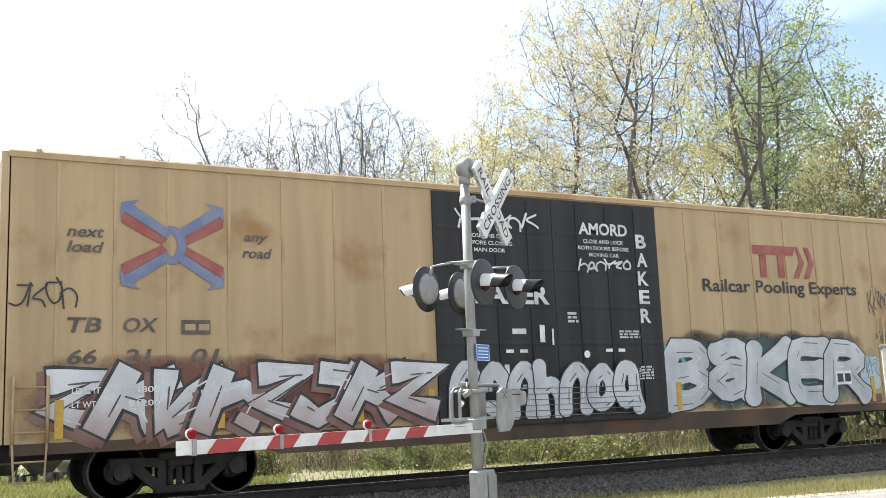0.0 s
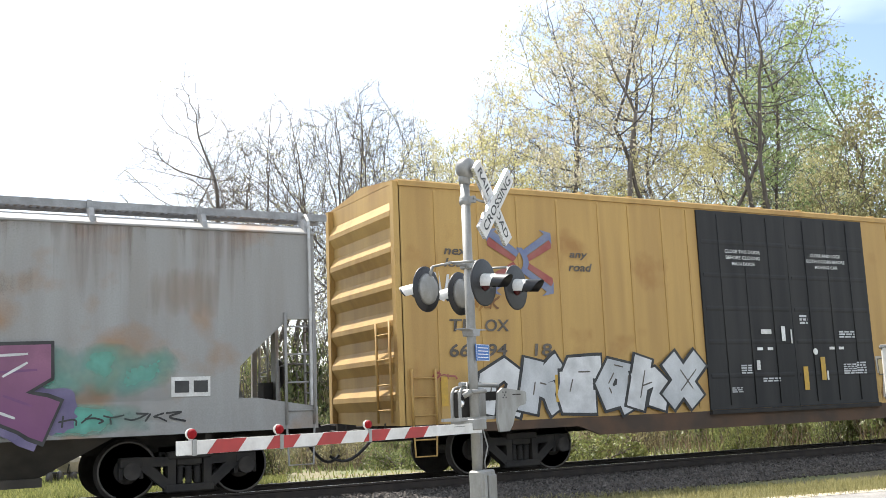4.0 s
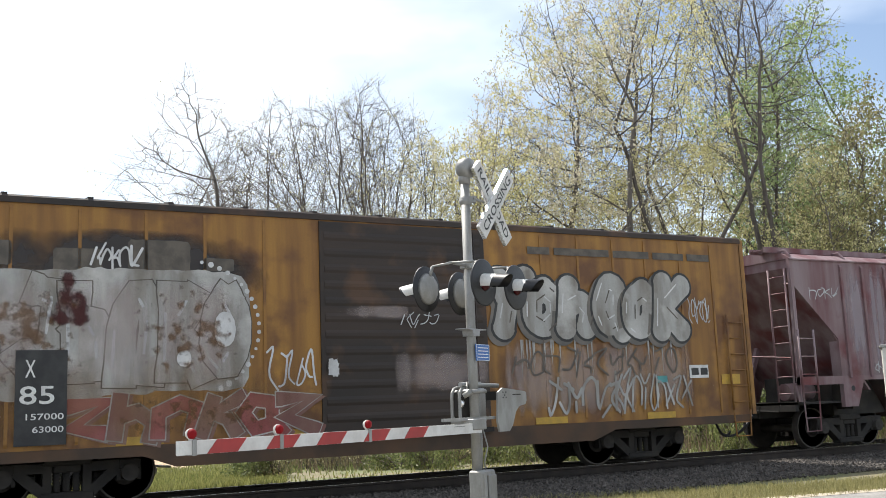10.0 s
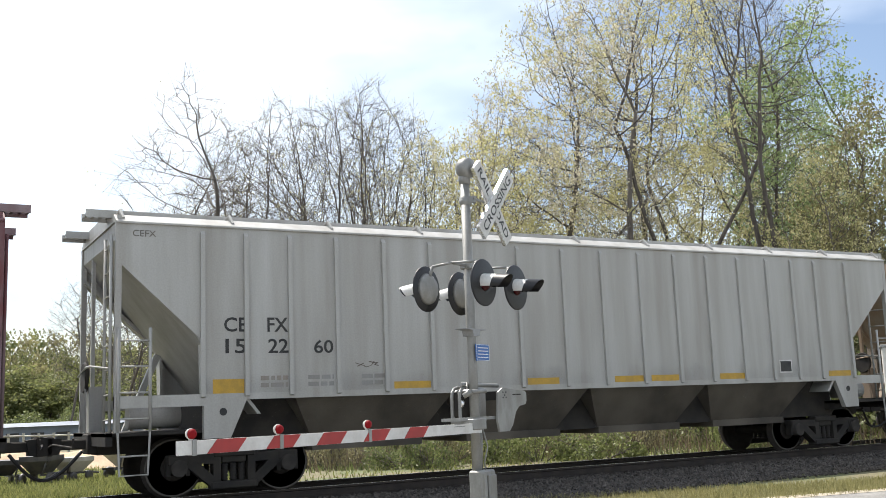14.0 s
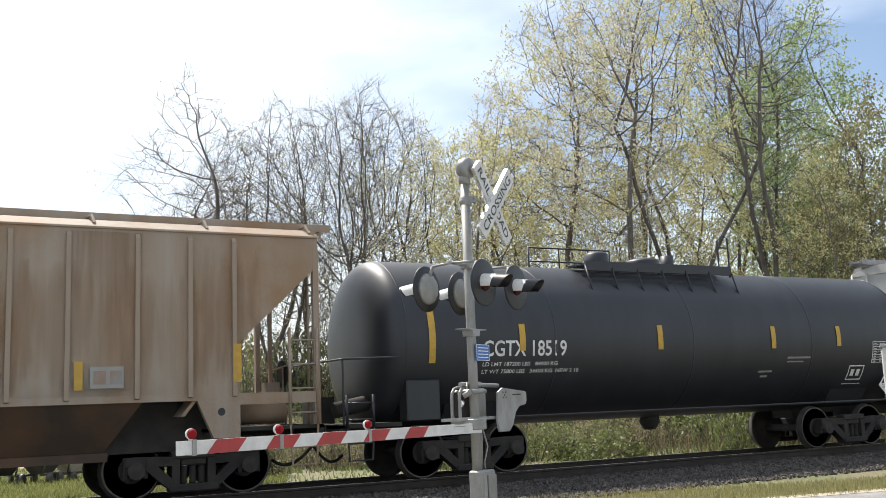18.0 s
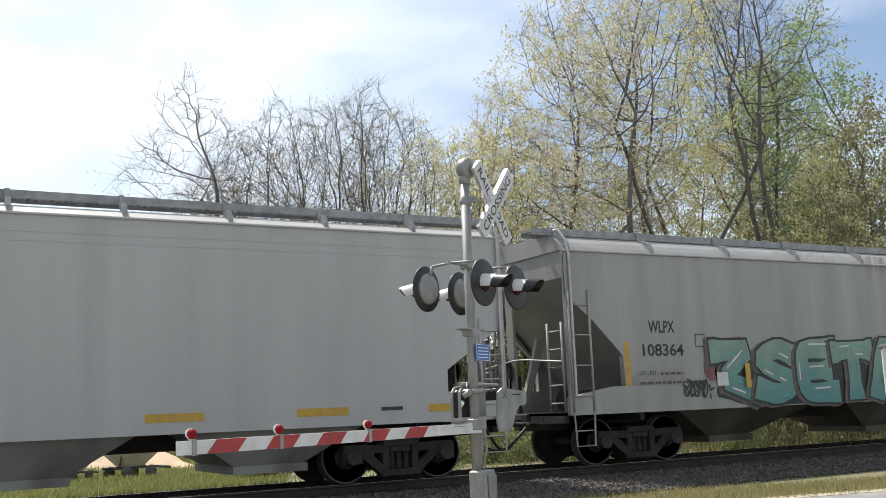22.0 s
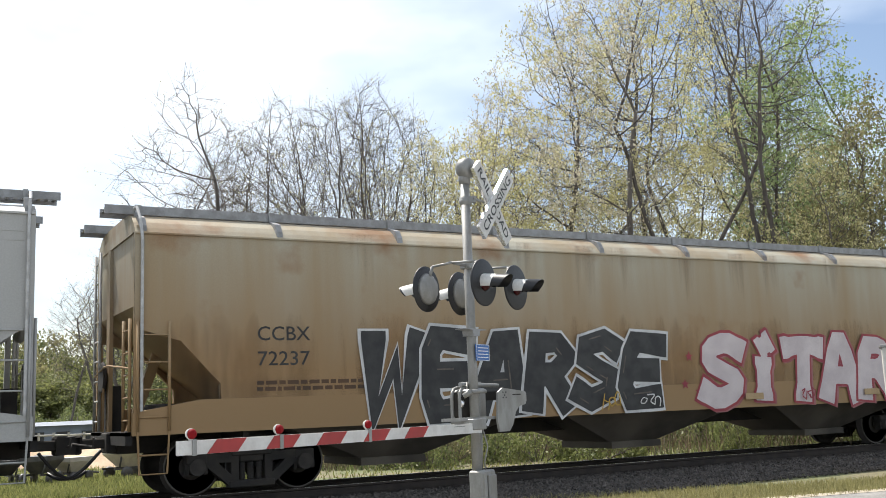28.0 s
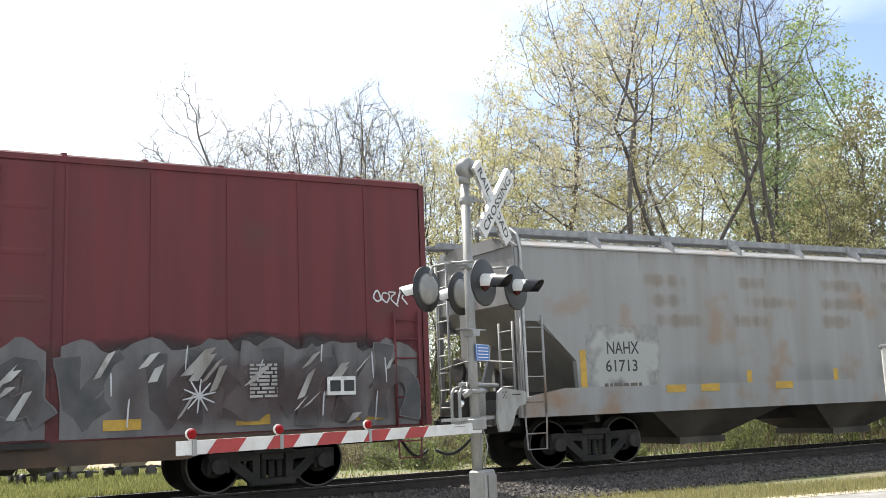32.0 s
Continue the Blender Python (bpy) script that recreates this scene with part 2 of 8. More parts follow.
M["brickred"] = material("brick_red_spray_paint", (0.22, 0.05, 0.05), 0.65, second=(0.3, 0.1, 0.09), scale=2.0, bump=0)
M["fade_chrome"] = fade_paint("chrome_to_wine_spray_paint", (0.36, 0.25, 0.23), (0.62, 0.62, 0.62), 0.9, 1.7)
M["fade_purple"] = fade_paint("violet_to_plum_spray_paint", (0.085, 0.06, 0.14), (0.15, 0.06, 0.13), 1.1, 2.2)
M["fade_plum"] = fade_paint("magenta_to_plum_spray_paint", (0.16, 0.055, 0.14), (0.24, 0.1, 0.17), 1.1, 2.2)
M["fade_tan"] = fade_paint("brown_to_white_spray_paint", (0.24, 0.12, 0.06), (0.45, 0.34, 0.16), 1.0, 1.7)
M["fade_sea"] = fade_paint("teal_to_sage_spray_paint", (0.09, 0.23, 0.22), (0.22, 0.32, 0.25), 1.1, 2.2)
M["fade_ochre"] = fade_paint("rust_to_umber_spray_paint", (0.2, 0.1, 0.055), (0.13, 0.1, 0.075), 1.2, 2.1)
M["grey_slate"] = material("slate_grey_spray_paint", (0.1, 0.095, 0.095), 0.6, second=(0.15, 0.14, 0.14), scale=1.6, stretch=(2, 1, .6), bump=0)
M["silver_dim"] = material("dulled_silver_spray_paint", (0.27, 0.26, 0.25), 0.6, second=(0.14, 0.13, 0.125), scale=1.6, stretch=(2, 1, .5), bump=0)
M["grey_dark"] = material("charcoal_spray_paint", (0.05, 0.05, 0.052), 0.6, second=(0.09, 0.085, 0.085), scale=2.0, bump=0)
M["haze_dark"] = material("grey_haze_spray_paint", (0.1, 0.095, 0.09), 0.7, second=(0.17, 0.15, 0.13), scale=2.0, bump=0)
M["haze_pale"] = material("pale_haze_spray_paint", (0.45, 0.43, 0.38), 0.7, second=(0.36, 0.3, 0.22), scale=2.0, bump=0)
M["haze_wine"] = material("wine_haze_spray_paint", (0.17, 0.075, 0.065), 0.7, second=(0.22, 0.13, 0.1), scale=2.0, bump=0)
M["haze_rose"] = material("rose_haze_spray_paint", (0.35, 0.15, 0.15), 0.7, second=(0.28, 0.1, 0.1), scale=2.0, bump=0)
M["s_rust"] = soft_paint("rust_bloom", (0.32, 0.18, 0.085), (3.0, 3.0, 0.4), 1.6, .5, peak=0.24)
M["s_run"] = soft_paint("rust_runs", (0.2, 0.09, 0.035), (6.0, 6.0, 0.25), 1.4, .38, True, peak=0.25)
M["s_chalk"] = soft_paint("chalky_bloom", (0.5, 0.42, 0.4), (3.0, 3.0, 0.3), 1.3, .62, peak=0.4)
M["s_peel"] = soft_paint("flaked_paint", (0.46, 0.36, 0.36), (1.6, 1.6, 0.9), 2.6, .74, peak=0.62, soft=0.03)
M["s_mint"] = soft_paint("mint_overspray_soft", (0.14, 0.4, 0.33), (1, 1, 1), 1.2, .6)
M["s_teal"] = soft_paint("teal_overspray_soft", (0.16, 0.3, 0.3), (1, 1, 1), 1.4, .6, peak=.4)
M["s_pale"] = soft_paint("pale_overspray_soft", (0.5, 0.5, 0.48), (1, 1, 1), 1.2, .8)
M["s_bloom"] = soft_paint("cool_chalky_bloom", (0.42, 0.37, 0.41), (5.0, 5.0, 0.25), 1.6, .6, peak=0.5, soft=0.2)
M["s_grime"] = soft_paint("reddish_road_grime", (0.1, 0.045, 0.04), (1.4, 1.4, 0.8), 1.5, .6, peak=.32)
M["s_splash"] = soft_paint("dark_red_splash", (0.07, 0.02, 0.02), (1, 1, 1), 4.0, .45, peak=.85, soft=.12)
M["s_chip"] = soft_paint("chipped_rusty_spots", (0.17, 0.085, 0.035), (1, 1, 1), 7.0, .17, peak=0.6, soft=0.14)
M["s_dark"] = soft_paint("dark_overspray_soft", (0.06, 0.055, 0.055), (1, 1, 1), 1.2, .8)
M["s_violet"] = soft_paint("violet_overspray_soft", (0.17, 0.14, 0.26), (1, 1, 1), 1.2, .85, peak=.7)
M["s_red"] = soft_paint("red_overspray_soft", (0.22, 0.05, 0.05), (1, 1, 1), 1.4, .85)
M["s_wine"] = soft_paint("wine_overspray_soft", (0.2, 0.09, 0.075), (1, 1, 1), 1.4, .8, peak=.75)
M["s_soot"] = soft_paint("soot_and_road_dirt", (0.07, 0.06, 0.05), (1.5, 1.5, 0.5), 1.2, .5, peak=0.13)
M["s_grey"] = soft_paint("grey_cover_paint", (0.4, 0.4, 0.38), (1, 1, 1), 2.0, .9)
# pale tone carries the sunlight on the signal hoods
M["hood"] = material("sunlit_signal_enamel", (0.62, 0.61, 0.58), 0.5)
M["leaf_far"] = leaf_material("distant_olive_leaves", (0.12, 0.14, 0.05), (0.29, 0.3, 0.12))
M["wallblue"] = material("blue_grey_metal_siding", (0.16, 0.19, 0.24), 0.6, second=(0.12, 0.14, 0.18), scale=1.0)
M["gatewhite"] = material("white_reflective_sheeting", (0.64, 0.63, 0.6), 0.5, second=(0.54, 0.52, 0.49), scale=5.0, bump=0, grain=0.06)
M["gatered"] = material("red_reflective_sheeting", (0.36, 0.028, 0.026), 0.5, second=(0.29, 0.025, 0.024), scale=5.0, bump=0, grain=0.06)
M["mast"] = material("aluminium_painted_mast", (0.3, 0.3, 0.29), 0.5, 0.25, second=(0.23, 0.225, 0.21), scale=6.0, stretch=(1, 1, 0.4))
M["alu"] = material("bare_aluminium_edge", (0.95, 0.95, 0.97), 0.26, 1.0, grain=0.04, bump=0)
M["disc"] = material("black_signal_enamel", (0.015, 0.015, 0.017), 0.45)
M["signblue"] = material("blue_sign_sheeting", (0.03, 0.13, 0.4), 0.4)
M["lens"] = glow("red_signal_lens", (0.8, 0.02, 0.03), 0.0, (0.05, 0.004, 0.005))
M["lamp"] = glow("red_gate_lamp_lens", (0.8, 0.01, 0.02), 0.015, (0.2, 0.005, 0.008), 0.6)
M["bark"] = material("grey_brown_bark", (0.14, 0.122, 0.108), 0.9, second=(0.09, 0.078, 0.07), scale=6.0, stretch=(1, 1, 0.3), bump=0.4)
M["barkpale"] = material("pale_grey_bark", (0.19, 0.168, 0.15), 0.9, second=(0.12, 0.105, 0.093), scale=6.0, stretch=(1, 1, 0.3), bump=0.4)
M["leaf_yellow"] = leaf_material("spring_yellow_green_leaves", (0.41, 0.395, 0.17), (0.67, 0.62, 0.36))
M["leaf_green"] = leaf_material("spring_green_leaves", (0.22, 0.28, 0.1), (0.42, 0.46, 0.21))
M["leaf_deep"] = leaf_material("fresh_green_leaves", (0.21, 0.29, 0.115), (0.4, 0.48, 0.23))
M["leaf_olive"] = leaf_material("brownish_olive_leaves", (0.17, 0.16, 0.07), (0.36, 0.33, 0.17))
M["leaf_bud"] = leaf_material("pale_budding_leaves", (0.4, 0.39, 0.24), (0.62, 0.58, 0.4))
M["leaf_rose"] = leaf_material("rosy_tan_budding_leaves", (0.4, 0.365, 0.26), (0.64, 0.59, 0.46))
M["leaf_bush"] = leaf_material("bush_leaves", (0.075, 0.1, 0.035), (0.21, 0.235, 0.095))
M["leaf_shrub"] = leaf_material("shrub_leaves", (0.1, 0.125, 0.042), (0.25, 0.275, 0.11))
M["leaf_shrub_pale"] = leaf_material("pale_shrub_leaves", (0.15, 0.14, 0.075), (0.3, 0.275, 0.16))
M["grassblade"] = leaf_material("grass_blades", (0.1, 0.125, 0.035), (0.3, 0.3, 0.11))
M["grassdry"] = leaf_material("dry_grass_blades", (0.2, 0.185, 0.07), (0.36, 0.33, 0.16))
M["brush"] = leaf_material("dry_brown_brush", (0.08, 0.06, 0.042), (0.17, 0.135, 0.09))
M["ground"] = material("grassy_soil", (0.1, 0.115, 0.042), 0.95, second=(0.15, 0.125, 0.075), scale=0.5, amount=0.45, sharp=0.2, third=(0.11, 0.1, 0.06), third_scale=0.15, third_amount=0.25, grain=0.3, grain_scale=12, bump=0.6)
M["gravel"] = material("grey_ballast", (0.055, 0.049, 0.044), 0.92, second=(0.028, 0.025, 0.023), scale=14.0, amount=0.5, grain=0.35, grain_scale=30, bump=0.8)
M["stone"] = material("ballast_stone", (0.115, 0.1, 0.088), 0.9, second=(0.042, 0.037, 0.033), scale=9.0, grain=0.25, bump=0.4)
M["asphalt"] = material("pale_worn_asphalt", (0.25, 0.24, 0.225), 0.9, second=(0.19, 0.183, 0.172), scale=2.0, grain=0.3, grain_scale=60, bump=0.5)
M["edge"] = material("sandy_road_shoulder", (0.42, 0.37, 0.29), 0.9, second=(0.3, 0.26, 0.2), scale=3.0, grain=0.25, bump=0.5)
M["tie"] = material("creosoted_timber", (0.05, 0.04, 0.035), 0.85, second=(0.09, 0.075, 0.06), scale=4.0, stretch=(4, 0.5, 1), per_object=0.2)
M["dirt"] = material("bare_tan_dirt", (0.5, 0.37, 0.25), 0.95, second=(0.36, 0.26, 0.17), scale=0.8, grain=0.2, bump=0.7)
M["concrete"] = material("pale_concrete", (0.5, 0.47, 0.42), 0.85, second=(0.4, 0.37, 0.32), scale=3.0)
M["machine"] = material("dark_machine_paint", (0.04, 0.04, 0.045), 0.5, second=(0.09, 0.085, 0.08), scale=3.0)
M["cream"] = material("cream_machine_paint", (0.55, 0.5, 0.4), 0.5, second=(0.42, 0.37, 0.29), scale=3.0)


# ---- mesh helpers ----
def finish(bm, name, mat, smooth=False):
    me = bpy.data.meshes.new(name)
    bm.normal_update()
    bm.to_mesh(me)
    bm.free()
    for m in mat if isinstance(mat, (list, tuple)) else [mat]:
        me.materials.append(m)
    if smooth:
        for p in me.polygons:
            p.use_smooth = True
    return me


def part(name, bm, mat, parent, label="", smooth=False, at=None):
    """One mesh object under a thing or a part; bm may be a finished mesh."""
    me = bm if isinstance(bm, bpy.types.Mesh) else finish(bm, name, mat, smooth)
    ob = new(name, me)
    ob.parent = parent
    if at is not None:
        ob.matrix_basis = at if isinstance(at, Matrix) else Matrix.Translation(at)
    if label:
        ob["label"] = label
    return ob


def thing(name, label, category, group="", kind="", at=None, bm=None, mat=None, smooth=False):
    ob = new(name, finish(bm, name, mat, smooth) if bm is not None else None)
    if at is not None:
        ob.matrix_basis = at
    return tagged(ob, label, category, group, kind)


def box(bm, x0, x1, y0, y1, z0, z1, mi=0, bevel=0.0):
    v = [bm.verts.new((x, y, z)) for x in (x0, x1) for y in (y0, y1) for z in (z0, z1)]
    fs = []
    for q in ((0, 1, 3, 2), (4, 6, 7, 5), (0, 4, 5, 1), (2, 3, 7, 6), (0, 2, 6, 4), (1, 5, 7, 3)):
        f = bm.faces.new([v[i] for i in q])
        f.material_index = mi
        fs.append(f)
    if bevel:
        bmesh.ops.bevel(bm, geom=list({e for f in fs for e in f.edges}), offset=bevel, segments=1, affect="EDGES")
    return v


def tube(bm, a, b, r, n=8, r2=None, mi=0, cap=True):
    a, b = Vector(a), Vector(b)
    d = (b - a).normalized()
    u = d.orthogonal().normalized()
    w = d.cross(u)
    r2 = r if r2 is None else r2
    rings = []
    for p, rr in ((a, r), (b, r2)):
        rings.append([bm.verts.new(p + (u * math.cos(2 * math.pi * i / n) + w * math.sin(2 * math.pi * i / n)) * rr) for i in range(n)])
    for i in range(n):
        f = bm.faces.new((rings[0][i], rings[0][(i + 1) % n], rings[1][(i + 1) % n], rings[1][i]))
        f.material_index = mi
        f.smooth = True
    if cap:
        bm.faces.new(rings[0][::-1]).material_index = mi
        bm.faces.new(rings[1]).material_index = mi


def polyline(bm, pts, r, n=6, mi=0):
    """A bent round bar through the points, in one piece."""
    pts = [Vector(p) for p in pts]
    u, rings = None, []
    for i, p in enumerate(pts):
        d = (pts[min(i + 1, len(pts) - 1)] - pts[max(i - 1, 0)]).normalized()
        u = d.orthogonal() if u is None else u - d * u.dot(d)
        u = (u if u.length > 1e-4 else d.orthogonal()).normalized()
        w = d.cross(u)
        rings.append([bm.verts.new(p + (u * math.cos(6.2832 * k / n) + w * math.sin(6.2832 * k / n)) * r) for k in range(n)])
    for a, b in zip(rings, rings[1:]):
        for k in range(n):
            f = bm.faces.new((a[k], a[(k + 1) % n], b[(k + 1) % n], b[k]))
            f.material_index = mi
    bm.faces.new(rings[0][::-1]).material_index = mi
    bm.faces.new(rings[-1]).material_index = mi


def prism(bm, pts, y0, y1, mi=0):
    """A flat outline of (x, z) points, given thickness from y0 to y1."""
    a = [bm.verts.new((x, y0, z)) for x, z in pts]
    b = [bm.verts.new((x, y1, z)) for x, z in pts]
    for f in (bm.faces.new(a), bm.faces.new(b[::-1])):
        f.material_index = mi
    for i in range(len(pts)):
        j = (i + 1) % len(pts)
        bm.faces.new((a[j], a[i], b[i], b[j])).material_index = mi
    bmesh.ops.recalc_face_normals(bm, faces=bm.faces[:])


def prism_x(bm, pts, x0, x1, mi=0):
    """An outline of (y, z) points, run from x0 to x1."""
    a = [bm.verts.new((x0, y, z)) for y, z in pts]
    b = [bm.verts.new((x1, y, z)) for y, z in pts]
    for f in (bm.faces.new(a), bm.faces.new(b[::-1])):
        f.material_index = mi
    for i in range(len(pts)):
        j = (i + 1) % len(pts)
        bm.faces.new((a[j], a[i], b[i], b[j])).material_index = mi
    bmesh.ops.recalc_face_normals(bm, faces=bm.faces[:])


def lathe(bm, prof, axis="y", centre=(0, 0, 0), n=24, mi=0):
    """A ring of (along, radius) points turned about an axis."""
    c = Vector(centre)
    rings = []
    for s, r in prof:
        ring = []
        for i in range(n):
            a = 2 * math.pi * i / n
            p = {"y": (math.cos(a) * r, s, math.sin(a) * r), "x": (s, math.cos(a) * r, math.sin(a) * r), "z": (math.cos(a) * r, math.sin(a) * r, s)}[axis]
            ring.append(bm.verts.new(c + Vector(p)))
        rings.append(ring)
    for k in range(len(rings) - 1):
        for i in range(n):
            j = (i + 1) % n
            f = bm.faces.new((rings[k][i], rings[k][j], rings[k + 1][j], rings[k + 1][i]))
            f.material_index = mi
            f.smooth = True
    bm.faces.new(rings[0][::-1]).material_index = mi
    bm.faces.new(rings[-1]).material_index = mi
    bmesh.ops.recalc_face_normals(bm, faces=bm.faces[:])


def text_mesh(words, size=1.0, offset=0.0, shear=0.0, spacing=1.0):
    """The built-in font's letters as a flat mesh in x and y, with its bounds."""
    cu = bpy.data.curves.new("letters", "FONT")
    cu.body, cu.size, cu.offset, cu.shear, cu.space_character = words, size, offset, shear, spacing
    cu.resolution_u, cu.fill_mode = 3, "FRONT"
    ob = bpy.data.objects.new("letters", cu)
    scene.collection.objects.link(ob)
    me = bpy.data.meshes.new_from_object(ob.evaluated_get(bpy.context.evaluated_depsgraph_get()))
    bpy.data.objects.remove(ob)
    bpy.data.curves.remove(cu)
    co = np.array([v.co[:] for v in me.vertices]) if len(me.vertices) else np.zeros((1, 3))
    return me, co.min(0), co.max(0)


def side_place(me, lo, hi, x0, x1, z0, z1, y, turn=0.0):
    """Lays a flat letter mesh into a rectangle of a car's near side."""
    sx, sz = (x1 - x0) / max(hi[0] - lo[0], 1e-6), (z1 - z0) / max(hi[1] - lo[1], 1e-6)
    cx, cz = (lo[0] + hi[0]) / 2, (lo[1] + hi[1]) / 2
    c, s = math.cos(turn), math.sin(turn)
    for v in me.vertices:
        a, b = (v.co.x - cx) * sx, (v.co.y - cz) * sz
        v.co = ((x0 + x1) / 2 + a * c - b * s, y, (z0 + z1) / 2 + a * s + b * c)


def letters(parent, words, x0, x1, z0, z1, mat, y=-1.556, name="lettering", bold=0.0, shear=0.0, label=""):
    me, lo, hi = text_mesh(words, 1.0, bold, shear)
    side_place(me, lo, hi, x0, x1, z0, z1, y)
    me.materials.append(mat)
    return part(name, me, mat, parent, label)


def bars(parent, x0, x1, z0, z1, rows, mat, y=-1.556, name="small_print"):
    """Writing too small to read: broken bars."""
    bm = bmesh.new()
    h = (z1 - z0) / (rows * 1.6)
    for k in range(rows):
        x, z = x0, z1 - (k + 1) * (z1 - z0) / rows
        while x < x1:
            w = random.uniform(0.06, 0.22)
            box(bm, x, min(x + w, x1), y, y + 0.003, z, z + h)
            x += w + 0.035
    return part(name, bm, mat, parent)


def plate(parent, name, x0, x1, z0, z1, mat, y=-1.556, label="", wobble=0.0, power=4.0):
    bm = bmesh.new()
    if wobble:
        pts = blob(x0, x1, z0, z1, wobble, power=power)
        prism(bm, pts, y, y + 0.002)
    elif mat in [M[k] for k in M if k.startswith("s_")]:
        bm.faces.new([bm.verts.new(p) for p in ((x0, y, z0), (x1, y, z0), (x1, y, z1), (x0, y, z1))])
    else:
        box(bm, x0, x1, y, y + 0.003, z0, z1)
    return part(name, bm, mat, parent, label)


def blob(x0, x1, z0, z1, wobble, n=46, power=4.0):
    cx, cz, rx, rz = (x0 + x1) / 2, (z0 + z1) / 2, (x1 - x0) / 2, (z1 - z0) / 2
    pts = []
    for i in range(n):
        a = 2 * math.pi * i / n
        c, s = math.cos(a), math.sin(a)
        r = (abs(c) ** power + abs(s) ** power) ** (-1 / power)
        k = 1 + wobble * random.uniform(-1, 0.4)
        pts.append((cx + rx * r * c * k, cz + rz * r * s * k))
    return pts


SKELETON = {
    "S": [[(.95, .84), (.6, 1), (.15, .88), (.1, .64), (.5, .5), (.9, .36), (.86, .12), (.4, 0), (.02, .14)]], "I": [[(.5, 0), (.5, .58)], [(.46, .92), (.56, .95)]],
    "T": [[(0, .9), (.5, .97), (1, .93)], [(.5, .95), (.5, 0)]], "A": [[(0, 0), (.34, 1), (.62, 1), (1, 0)], [(.22, .33), (.8, .33)]],
    "R": [[(.06, 0), (.08, 1), (.65, 1), (.92, .76), (.6, .5), (.12, .48)], [(.5, .48), (1, 0)]], "E": [[(.95, .97), (.2, 1), (.08, .8), (.08, .2), (.25, 0), (1, .03)], [(.1, .5), (.8, .52)]],
    "W": [[(0, 1), (.22, 0), (.5, .7), (.75, 0), (1, 1)]], "H": [[(.05, 0), (.05, 1)], [(.95, 0), (.95, 1)], [(.05, .5), (.95, .5)]],
    "O": [[(.5, 1), (.1, .85), (0, .5), (.1, .15), (.5, 0), (.9, .15), (1, .5), (.9, .85), (.5, 1)]], "2": [[(.05, .8), (.4, 1), (.85, .85), (.8, .55), (.1, .05), (1, .02)]],
    "B": [[(.06, 0), (.06, 1), (.6, 1), (.85, .78), (.6, .54), (.1, .52)], [(.6, .52), (.95, .28), (.65, 0), (.06, 0)]], "K": [[(.06, 0), (.06, 1)], [(.9, 1), (.1, .48), (1, 0)]],
    "M": [[(0, 0), (.12, 1), (.5, .4), (.88, 1), (1, 0)]], "D": [[(.06, 0), (.06, 1), (.6, .96), (.95, .5), (.6, .04), (.06, 0)]],
    "a": [[(.12, .8), (.5, 1), (.9, .82), (.92, 0)], [(.9, .48), (.4, .56), (.06, .3), (.38, .02), (.86, .2)]],
    # bent shapes that are no letters
    "z": [[(0, .95), (.9, 1), (.15, .35), (1, .0)]], "k": [[(.1, 0), (.2, 1)], [(1, .95), (.3, .5), (.75, .35), (1.05, 0)]], "v": [[(0, 1), (.25, .05), (.6, .6), (1, .95)], [(.45, 0), (.95, .3)]],
    "n": [[(.05, 0), (.02, .7), (.5, 1), (.98, .7), (.95, 0)]], "h": [[(.1, 1), (.05, 0)], [(.08, .5), (.6, .66), (.95, .4), (.9, 0)]], "j": [[(.9, 1), (.85, .25), (.45, 0), (.05, .22)], [(.3, .98), (1, .9)]],
    "q": [[(.85, .25), (.4, .1), (.05, .5), (.3, .95), (.8, .85), (.85, .3), (1.1, 0)]], "y": [[(0, 1), (.45, .5), (1, 1)], [(.45, .5), (.4, 0)]], "x": [[(0, 1), (1, 0)], [(.95, 1), (.05, .05)]], "o": [[(.5, .92), (.08, .7), (.08, .25), (.5, .05), (.92, .3), (.9, .7), (.5, .92)]],
}


